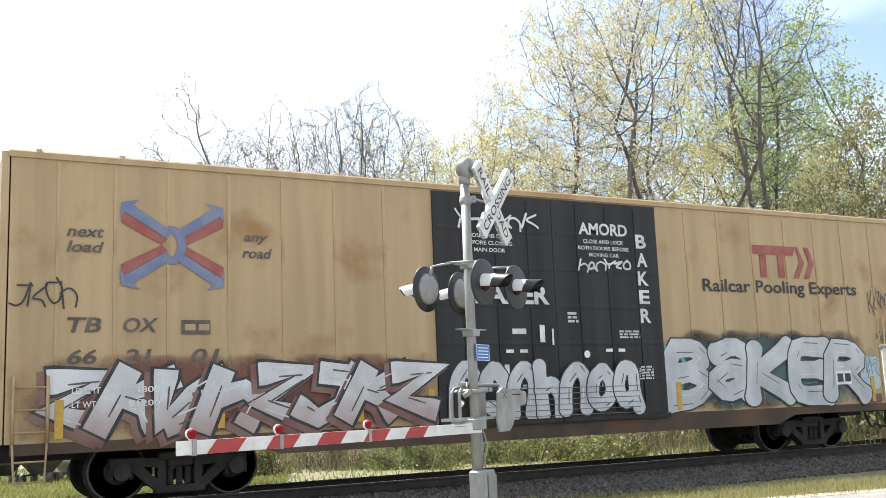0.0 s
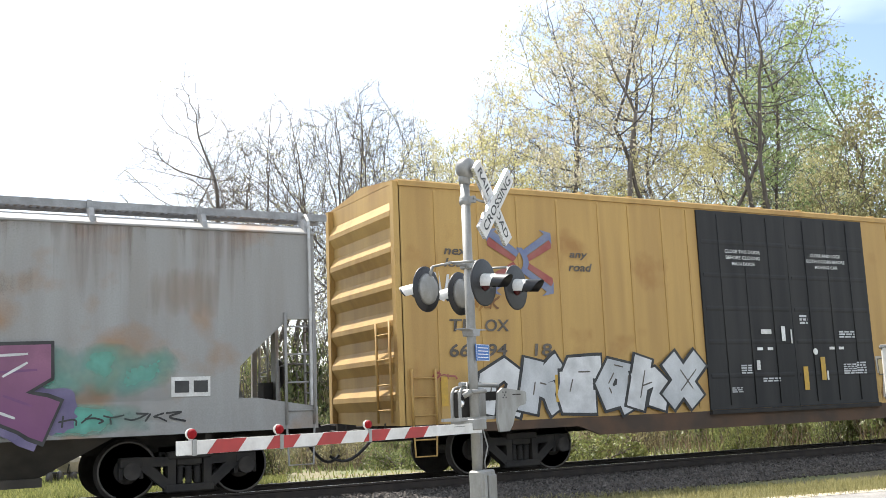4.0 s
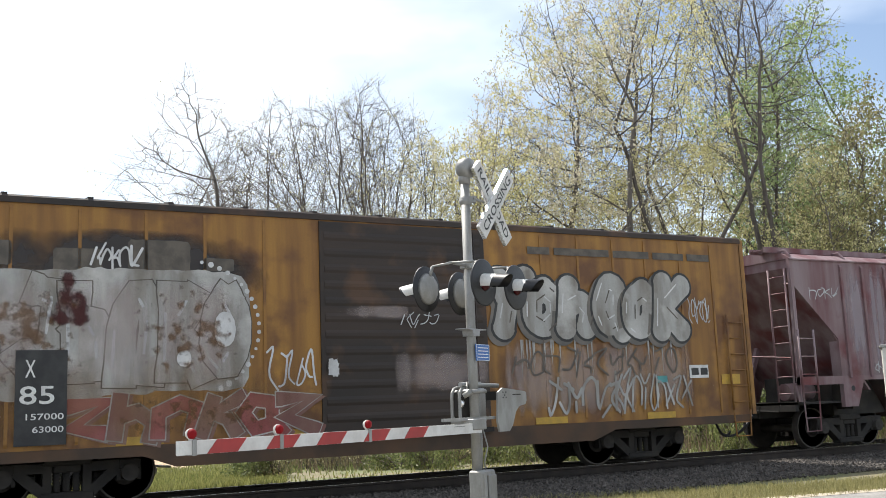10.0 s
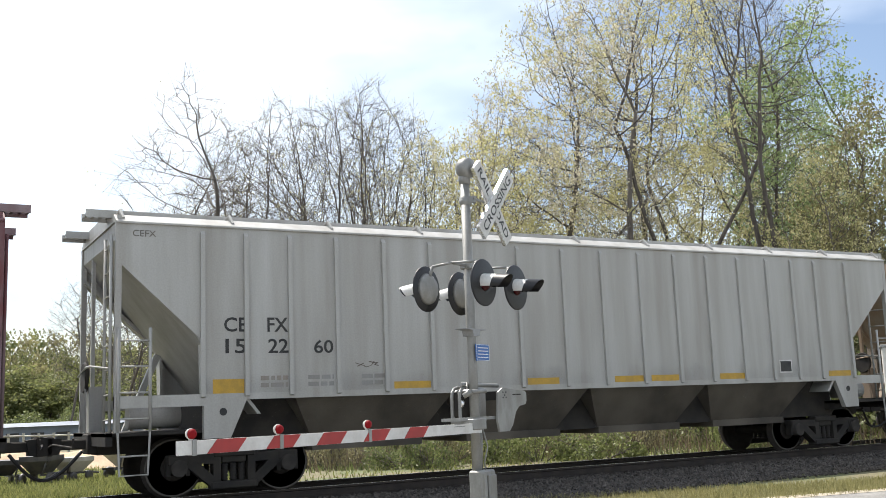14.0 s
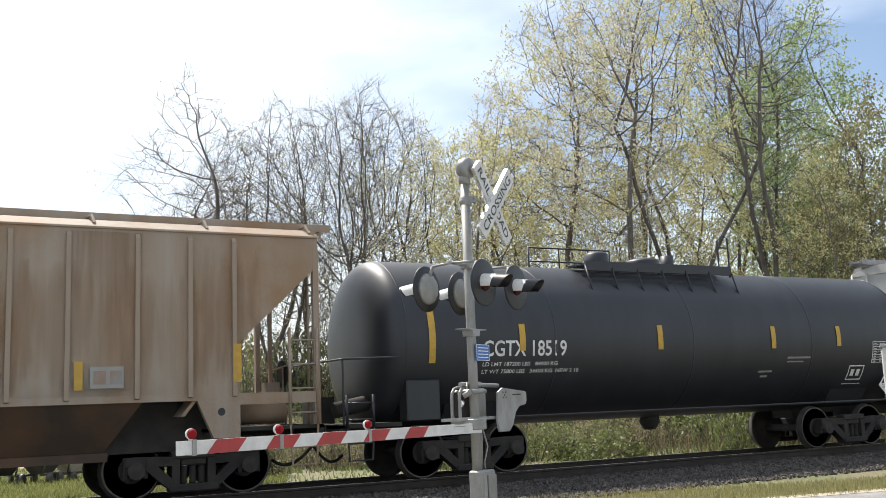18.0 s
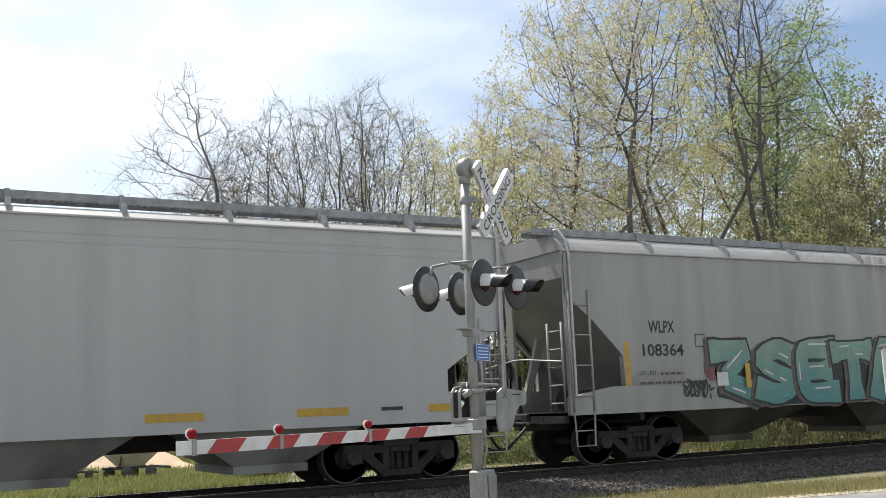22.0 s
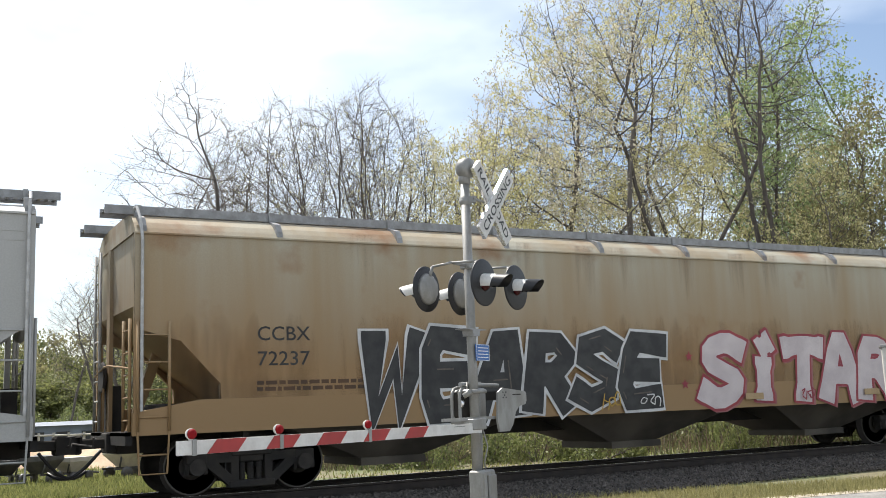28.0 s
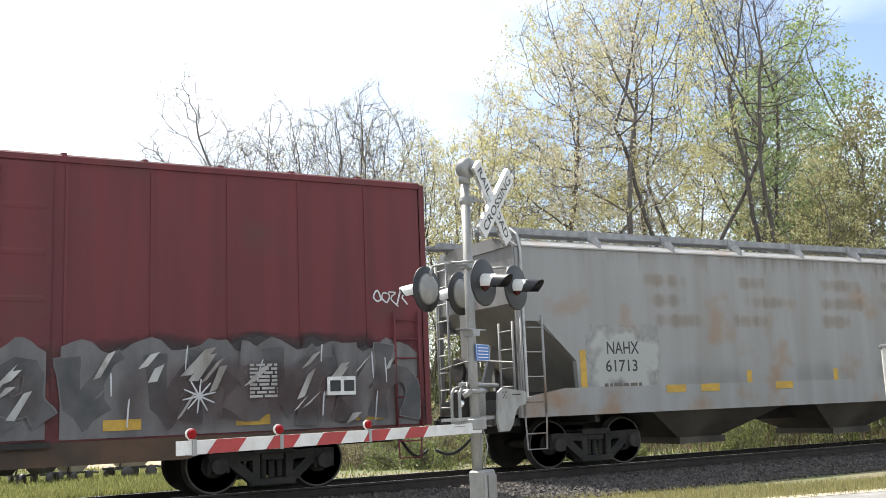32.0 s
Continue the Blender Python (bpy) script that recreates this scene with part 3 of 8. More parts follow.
def fat_stroke(bm, pts, width, y, rounds=2, flare=0.0, square=False):
    """A ribbon along (x, z) points; round-ended, or cut square and wider at its ends."""
    for _ in range(rounds):
        out = [pts[0]]
        for (ax, az), (bx, bz) in zip(pts, pts[1:]):
            out += [(ax * .78 + bx * .22, az * .78 + bz * .22), (ax * .22 + bx * .78, az * .22 + bz * .78)]
        pts = out + [pts[-1]]
    ws = [1.0 + flare * abs(2 * i / (len(pts) - 1) - 1) ** 2 for i in range(len(pts))]
    for end in (0, -1):
        a, b = Vector(pts[end]), Vector(pts[1 if end == 0 else -2])
        d = (a - b).normalized()
        e = 1.0 + flare
        cap = [(a + d * width * .42, e)] if square else [(a + d * width / 2 * math.sin(t * math.pi / 8), e * math.cos(t * math.pi / 8)) for t in (1, 2, 3, 3.8)]
        if end == 0:
            pts, ws = [tuple(c[0]) for c in cap[::-1]] + pts, [c[1] for c in cap[::-1]] + ws
        else:
            pts, ws = pts + [tuple(c[0]) for c in cap], ws + [c[1] for c in cap]
    rows, n = [], len(pts)
    for i, (x, z) in enumerate(pts):
        p = Vector((x, z))
        d0 = p - Vector(pts[max(i - 1, 0)])
        d1 = Vector(pts[min(i + 1, n - 1)]) - p
        d = (d0.normalized() if d0.length > 1e-6 else Vector((0, 0))) + (d1.normalized() if d1.length > 1e-6 else Vector((0, 0)))
        k = min(1.6, 2 / max(d.length, .6)) if 0 < i < n - 1 else 1.0
        q = Vector((-d.y, d.x)).normalized() * width / 2 * ws[i] * k if d.length > 1e-6 else Vector((width / 2, 0))
        rows.append((bm.verts.new((x + q.x, y - .0001 * i, z + q.y)), bm.verts.new((x - q.x, y - .0001 * i, z - q.y))))
    for a, b in zip(rows, rows[1:]):
        bm.faces.new((a[0], a[1], b[1], b[0]))


def burner(parent, words, x0, x1, z0, z1, fill, line, y, width=.36, rim=.05, jitter=.06, glint=None, lean=.1, rounds=1, flare=.25, square=True,
           overlap=.16, shade=None, drop=(-.08, -.07), tilt=.08, thin=.03, lines=None):
    """A row of interlocked spray-painted letters: cast side, outline, fill, inner lines and highlights, each letter of its own size and slant."""
    w = (x1 - x0) / len(words)
    for i, ch in enumerate(words):
        yi = y - .007 * i
        gap = width * .5 + rim
        a, b = x0 + w * (i - overlap) + gap, x0 + w * (i + 1 + overlap) - gap
        b = max(b, a + width * .25)
        lo, hi = z0 + gap + random.uniform(0, jitter), z1 - gap - random.uniform(0, jitter)
        sl, rise = lean + random.uniform(-tilt, tilt), random.uniform(-tilt, tilt) * .5
        paths = [[(a + (b - a) * px + sl * (pz - .5) + random.uniform(-.025, .025), lo + (hi - lo) * pz + rise * (px - .5) + random.uniform(-.025, .025)) for px, pz in s] for s in SKELETON[ch]]
        layers = [("graffiti_outline", line, width + rim * 2, .0045, (0, 0)), ("graffiti_letter", fill[i % len(fill)] if isinstance(fill, (list, tuple)) else fill, width, 0, (0, 0))]
        if shade:
            layers.insert(0, ("graffiti_shadow", shade, width + rim * 2, .0055, drop))
        for nm, mat, wd, dy, (ox, oz) in layers:
            bm = bmesh.new()
            for k, s in enumerate(paths):
                fat_stroke(bm, [(px + ox, pz + oz) for px, pz in s], wd, yi + dy - .0005 * k, rounds, flare, square)
            part(nm, bm, mat, parent)
        for mat, side in ((glint, .27), (lines, -.24)):
            if not mat:
                continue
            bm = bmesh.new()
            for k, s in enumerate(paths):
                for q in range(len(s) - 1):
                    (ax, az), (bx, bz) = s[q], s[q + 1]
                    d = Vector((bx - ax, bz - az))
                    if d.length < .25 or random.random() < .25:
                        continue
                    nrm = Vector((-d.y, d.x)).normalized()
                    nrm = nrm * (1 if (nrm.x < 0) == (side > 0) else -1) * abs(side) * width
                    u, v = random.uniform(.08, .3), random.uniform(.6, .9)
                    stroke(bm, [(ax + d.x * f + nrm.x, az + d.y * f + nrm.y) for f in (u, u * .6 + v * .4, v)], thin, yi - .0045 - .0003 * q)
            part("graffiti_highlight" if mat is glint else "graffiti_line", bm, mat, parent)


def stroke(bm, pts, width, y):
    """A ribbon along (x, z) points, tapered at its ends."""
    n = len(pts)
    rows = []
    for i, (x, z) in enumerate(pts):
        (ax, az), (bx, bz) = pts[max(i - 1, 0)], pts[min(i + 1, n - 1)]
        d = Vector((bx - ax, bz - az))
        q = Vector((-d.y, d.x)).normalized() * width / 2 if d.length > 1e-6 else Vector((width / 2, 0))
        q *= .45 + .55 * math.sin(math.pi * (i + .6) / (n + .2))
        rows.append((bm.verts.new((x + q.x, y - .00008 * i, z + q.y)), bm.verts.new((x - q.x, y - .00008 * i, z - q.y))))
    for a, b in zip(rows, rows[1:]):
        bm.faces.new((a[0], a[1], b[1], b[0]))


def scribble(parent, x0, x1, z0, z1, mat, strokes=7, width=0.03, y=-1.562, name="graffiti_tag"):
    """A quick hand-drawn tag: a row of bent marks, no letters."""
    bm = bmesh.new()
    n = max(2, round(strokes * .62))
    w, h = (x1 - x0) / n, z1 - z0
    for i in range(n):
        lo, hi = z0 + random.uniform(-.02, .25) * h, z1 - random.uniform(-.05, .3) * h
        lean = random.uniform(-.1, .35) * w
        for k, s in enumerate(SKELETON[random.choice("zkvnhjqyxo")]):
            pts = [(x0 + w * (i + .08) + w * 1.05 * px + lean * pz + random.uniform(-.16, .16) * w, lo + (hi - lo) * pz + random.uniform(-.14, .14) * h) for px, pz in s]
            fat_stroke(bm, pts, width * random.uniform(.75, 1.05), y - .0012 * (i % 3) - .0004 * k, 2)
    return part(name, bm, mat, parent)


def silver_slashes(parent, x0, x1, z0, z1, y, n):
    """Dark grey painted fields with bent pale bands and white brush slashes, too broken to read."""
    bm = bmesh.new()
    top = [(x0 + (x1 - x0) * k / 40, z1 - .12 + .1 * math.sin(k * .9) + random.uniform(-.05, .05)) for k in range(41)]
    prism(bm, [(x0, z0)] + [(x1, z0)] + top[::-1], y + .001, y + .002)
    part("graffiti_ground", bm, M["grey_slate"], parent)
    burner(parent, "".join(random.choice("njhqvo") for _ in range(n)), x0 + .1, x1 - .1, z0, z1, [M["grey_dark"], M["grey_slate"], M["grey_dark"]], M["grey_slate"], y - .004, .24, .015, .3, None, .1, 1, .5, True, .3)
    front = y - .016 - .007 * n
    for i in range(n * 3):
        broad = i % 3 < 2
        ln, sl = (random.uniform(.18, .5), random.uniform(.35, .9)) if broad else (random.uniform(.25, .6), random.uniform(-.1, .4))
        a = random.uniform(x0 + .1, x1 - .25 - ln * max(sl, 0))
        b = z0 + random.uniform(.03, .92) * (z1 - z0 - ln)
        bm = bmesh.new()
        if broad:
            w = random.uniform(.07, .2)
            prism(bm, [(a, b), (a + w, b + random.uniform(-.02, .08)), (a + w + ln * sl, b + ln), (a + ln * sl, b + ln * random.uniform(.7, .95))], front - .0004 * (i % 9), front - .0004 * (i % 9) + .0003)
        else:
            stroke(bm, [(a + ln * sl * f, b + ln * f + .05 * math.sin(f * 3)) for f in (0, .25, .5, .75, 1)], .025, front - .0004 * (i % 9))
        part("graffiti_slash", bm, M["silver_worn"] if broad else M["silver"], parent)


def star_burst(parent, x, z, r, y):
    bm = bmesh.new()
    for k in range(5):
        a = math.pi * k / 5 + .2
        stroke(bm, [(x + math.cos(a) * r * f, z + math.sin(a) * r * f) for f in (-1, -.4, 0, .4, 1)], .03, y - .0012 * k)
    part("graffiti_star", bm, M["silver"], parent)


# ---- running gear ----
WHEEL_R, WHEELBASE = 0.457, 1.78


def wheelset_mesh():
    bm = bmesh.new()
    tube(bm, (0, -1.0, 0), (0, 1.0, 0), 0.085, 12)
    for s in (-1, 1):
        prof = [(0.66, 0.02), (0.66, 0.2), (0.7, 0.22), (0.7, 0.38), (0.66, 0.40), (0.66, 0.485), (0.69, 0.485), (0.7, 0.459), (0.80, 0.452), (0.80, 0.39), (0.74, 0.37), (0.73, 0.22), (0.82, 0.2), (0.82, 0.1)]
        lathe(bm, [(s * a, r) for a, r in prof], "y", n=28)
        lathe(bm, [(s * .801, .452), (s * .806, .45), (s * .806, .425), (s * .801, .42)], "y", n=28, mi=1)
        for a in range(3):          # plate vents that show the turn
            t = a * 2.094
            box(bm, math.cos(t) * .29 - .03, math.cos(t) * .29 + .03, s * .735 - .006, s * .735 + .006, math.sin(t) * .29 - .03, math.sin(t) * .29 + .03)
        tube(bm, (0, s * 0.9, 0), (0, s * 1.19, 0), 0.13, 12)
    return finish(bm, "wheelset", [M["wheel"], M["tread"]])


def side_frame_mesh():
    bm = bmesh.new()
    h = WHEELBASE / 2
    for s in (-1, 1):
        box(bm, s * h - 0.17, s * h + 0.17, -0.11, 0.11, 0.50, 0.66, bevel=0.02)       # pedestal roof
        for e in (-0.15, 0.15):
            box(bm, s * h + e - 0.03, s * h + e + 0.03, -0.08, 0.08, 0.34, 0.52)
        prism(bm, [(s * 0.28, 0.64), (s * (h - .12), 0.66), (s * (h - .12), 0.52), (s * 0.28, 0.5)], -0.1, 0.1)
        prism(bm, [(s * 0.34, 0.12), (s * (h - .1), 0.5), (s * (h - .2), 0.62), (s * 0.26, 0.24)], -0.1, 0.1)
        box(bm, s * 0.28 - 0.06, s * 0.28 + 0.06, -0.1, 0.1, 0.14, 0.62)
    box(bm, -0.34, 0.34, -0.12, 0.12, 0.6, 0.72, bevel=0.02)
    box(bm, -0.38, 0.38, -0.12, 0.12, 0.1, 0.22, bevel=0.02)
    return finish(bm, "side_frame", M["under"])


def springs_mesh():
    bm = bmesh.new()
    lathe(bm, [(0.22 + k * 0.0275, 0.062 if k % 2 else 0.046) for k in range(11)], "z", (0, 0, 0), 10)
    return finish(bm, "coil_spring", M["under"])


def coupler_mesh():
    bm = bmesh.new()
    box(bm, 0.0, 0.55, -0.08, 0.08, 0.8, 0.96, bevel=0.02)
    prism(bm, [(-0.28, 0.72), (0.05, 0.74), (0.08, 0.98), (-0.28, 1.02)], -0.16, 0.13)
    box(bm, -0.32, -0.2, 0.02, 0.16, 0.72, 1.02, bevel=0.03)
    box(bm, 0.45, 0.62, -0.26, 0.26, 0.72, 1.04, bevel=0.02)
    return finish(bm, "coupler", M["under"])


WHEELSET, SIDE_FRAME, SPRINGS, COUPLER = wheelset_mesh(), side_frame_mesh(), springs_mesh(), coupler_mesh()
WHEELS = []          # (wheelset, x on its car, car's offset)


def bogie(car, x):
    bm = bmesh.new()
    box(bm, -0.2, 0.2, -1.1, 1.1, 0.5, 0.66, bevel=0.02)
    box(bm, -0.3, 0.3, -0.3, 0.3, 0.62, 0.78)
    for s in (-1, 1):
        box(bm, s * 0.45 - .04, s * .45 + .04, -0.85, 0.85, 0.36, 0.46)       # brake beams
    bg = part("bogie", bm, M["under"], car, at=(x, 0, 0))
    for s in (-1, 1):
        part("side_frame", SIDE_FRAME, None, bg, at=(0, s * 1.02, 0))
        for x_ in (-0.14, 0.0, 0.14):
            part("coil_spring", SPRINGS, None, bg, at=(x_, s * 1.02, 0))
    for s in (-1, 1):
        w = part("wheelset", WHEELSET, None, bg, at=(s * WHEELBASE / 2, 0, WHEEL_R))
        WHEELS.append((w, x + s * WHEELBASE / 2, car))


def couplers(car, x0, x1):
    part("coupler", COUPLER, None, car, at=(x0, 0, 0))
    part("coupler", COUPLER, None, car, at=Matrix.Translation((x1, 0, 0)) @ pose(0, 0, 0, 0, 0, 180))
    for x, s in ((x0, -1), (x1, 1)):
        bm = bmesh.new()
        pts = [(x - s * .35, -0.35, 0.78)]
        for k in range(1, 9):
            t = k / 8
            pts.append((x - s * .35 + s * t * 0.75, -0.35 + t * 0.3, 0.78 - 0.42 * math.sin(t * math.pi * 0.72)))
        polyline(bm, pts, 0.028)
        part("air_hose", bm, M["disc"], car, smooth=True)
        bm = bmesh.new()
        polyline(bm, [(x - s * .05, -1.45, 1.0), (x - s * .05, -1.4, 0.86), (x + s * .1, -0.5, 0.9), (x + s * .12, -0.2, 0.86)], 0.016)
        part("uncoupling_lever", bm, M["under"], car)


def ladder(car, x0, x1, y, z0, z1, mat, n=5, name="ladder", across=False, stirrup=True):
    """Two stiles and rungs; across: on an end, running along y."""
    bm = bmesh.new()

    def p(a, z):
        return (x0, a, z) if across else (a, y, z)
    a0, a1 = (y, x1) if across else (x0, x1)
    for a in (a0, a1):
        tube(bm, p(a, z0), p(a, z1), 0.025, 6)
    for k in range(n):
        z = z0 + (z1 - z0) * (k + 0.5) / n
        tube(bm, p(a0, z), p(a1, z), 0.014, 6)
    if stirrup and not across:
        polyline(bm, [p(a0, z0), p(a0 + .03, 0.42), p(a1 - .03, 0.42), p(a1, z0)], 0.018)
        tube(bm, p(a0 + .02, 0.7), p(a1 - .02, 0.7), 0.014, 6)
    return part(name, bm, mat, car)


# ---- freight cars ----
CARS = []            # (car, offset along the track at the start)


def car_root(name, label, off, length):
    c = thing(name, label, "freight car", "cars of the passing train")
    CARS.append((c, off, length))
    return c


def boxcar(off, L, H, mat, label, ribs, doors, roofmat, sill=0.95, endmat=None, rib_w=0.05, trucks=2.6, end_ribs=6, roof_rise=0.16):
    c = car_root("boxcar", label, off, L)
    Y = 1.55
    bm = bmesh.new()
    box(bm, 0.05, L - 0.05, -0.32, 0.32, 0.66, 1.0)
    for x in np.arange(1.2, L - 1, 1.5):
        box(bm, x - .05, x + .05, -1.45, 1.45, 0.82, 1.0)
    part("underframe", bm, M["under"], c)
    for s in (-1, 1):
        bm = bmesh.new()
        y0, y1 = sorted((s * Y, s * (Y - 0.06)))
        box(bm, 0, L, y0, y1, sill, H)
        part("side_wall", bm, mat, c)
        bm = bmesh.new()
        y0, y1 = sorted((s * (Y + 0.012), s * (Y - 0.08)))
        prism(bm, [(0.1, sill - .002), (L - .1, sill - .002), (L - .1, sill - .16), (L - 3.6, sill - .16), (L - 4.1, sill - .34), (4.1, sill - .34), (3.6, sill - .16), (.1, sill - .16)], y0, y1)
        part("side_sill", bm, M["rust_low"], c)
        bm = bmesh.new()
        y0, y1 = sorted((s * (Y + 0.03), s * (Y - 0.05)))
        box(bm, -0.01, L + 0.01, y0, y1, H, H + 0.09)
        part("eave_rail", bm, roofmat, c)
    me = None
    for x in ribs:
        if me is None:
            bm = bmesh.new()
            prism_x(bm, [(0.0, sill + .05), (-0.014, sill + .1), (-0.014, H - .08), (0.0, H - .03)], -rib_w / 2, rib_w / 2)
            me = finish(bm, "side_post", mat)
        part("side_post", me, None, c, at=(x, -Y, 0))
    bm = bmesh.new()
    prism_x(bm, [(-Y - .03, H + .088), (Y + .03, H + .088), (Y, H + .12), (0, H + .12 + roof_rise), (-Y, H + .12)], 0, L)
    part("roof", bm, roofmat, c)
    me = None
    for x in np.arange(0.4, L, 1.2):
        if me is None:
            bm = bmesh.new()
            prism_x(bm, [(-Y, H + .118), (0, H + .118 + roof_rise), (Y, H + .118), (Y, H + .15), (0, H + .15 + roof_rise), (-Y, H + .15)], -.04, .04)
            me = finish(bm, "roof_seam", roofmat)
        part("roof_seam", me, None, c, at=(x, 0, 0))
    for x, s in ((0.0, -1), (L, 1)):
        bm = bmesh.new()
        a, b = sorted((x, x - s * 0.05))
        box(bm, a, b, -Y + .06, Y - .06, sill, H + .08)
        part("end_wall", bm, endmat or mat, c)
        hgt = (H - sill - 0.3) / end_ribs
        for k in range(end_ribs):
            z = sill + 0.25 + k * hgt
            bm = bmesh.new()
            pr = [(0, z), (s * .1, z + hgt * .28), (s * .1, z + hgt * .42), (0, z + hgt * .7)]
            prism(bm, [(x + p, q) for p, q in pr], -Y + 0.16, Y - 0.16)
            part("end_corrugation", bm, endmat or mat, c)
        for y in (-Y, Y - .14):
            bm = bmesh.new()
            box(bm, *sorted((x - s * .02, x + s * .105)), y, y + .14, sill, H + .08)
            part("corner_post", bm, endmat or mat, c)
        ladder(c, x + s * .13, -0.75, -1.3, 1.0, 2.75, endmat or mat, 4, across=True)
    ladder(c, 0.12, 0.58, -Y - 0.06, 0.95, 1.9, mat, 3)
    ladder(c, L - 0.58, L - 0.12, -Y - 0.06, 0.95, 2.9, mat, 6)
    for d in doors:
        x0, x1, dm = d[:3]
        bm = bmesh.new()
        box(bm, x0, x1, -Y - 0.035, -Y + 0.01, sill + .02, H - .03)
        door = part("door", bm, dm, c, "black sliding door" if dm is M["door_black"] else "")
        close = dm is M["door_brown"]
        for k in range(1, 13 if close else 6):
            z = sill + (H - sill) * k / (13 if close else 6)
            h, d = (.08, .012) if close else (.06, .008)
            bm = bmesh.new()
            prism_x(bm, [(-Y - .034, z - h), (-Y - .034 - d, z - h / 3), (-Y - .034 - d, z + h / 3), (-Y - .034, z + h)], x0 + .08, x1 - .08)
            part("door_rib", bm, dm, door)
        for k in (0.93,) if close else (0.22, 0.5, 0.78):
            xx = x0 + (x1 - x0) * k
            bm = bmesh.new()
            yy = -Y - (.05 if close else .043)
            tube(bm, (xx, yy, sill + .1), (xx, yy, H - .1), 0.011, 6)
            part("lock_rod", bm, dm, door)
        bm = bmesh.new()
        box(bm, x0 - .02, x1 + .02, -Y - .09, -Y - .01, sill - .07, sill + .015)
        part("door_track", bm, M["under"], door)
    for x in (trucks, L - trucks):
        bogie(c, x)
    couplers(c, -0.38, L + 0.38)
    return c


def bay_mesh(w_top, w_bot, z_top, z_bot, mat, half_top=1.35, half_bot=0.55):
    bm = bmesh.new()
    top = [bm.verts.new(p) for p in ((-w_top / 2, -half_top, z_top), (w_top / 2, -half_top, z_top), (w_top / 2, half_top, z_top), (-w_top / 2, half_top, z_top))]
    bot = [bm.verts.new(p) for p in ((-w_bot / 2, -half_bot, z_bot), (w_bot / 2, -half_bot, z_bot), (w_bot / 2, half_bot, z_bot), (-w_bot / 2, half_bot, z_bot))]
    bm.faces.new(bot[::-1])
    bm.faces.new(top)
    for i in range(4):
        bm.faces.new((top[i], bot[i], bot[(i + 1) % 4], top[(i + 1) % 4]))
    bmesh.ops.recalc_face_normals(bm, faces=bm.faces[:])
    box(bm, -w_bot / 2 - .05, w_bot / 2 + .05, -half_bot - .1, half_bot + .1, z_bot - .12, z_bot + .01)
    return finish(bm, "hopper_bay", mat)


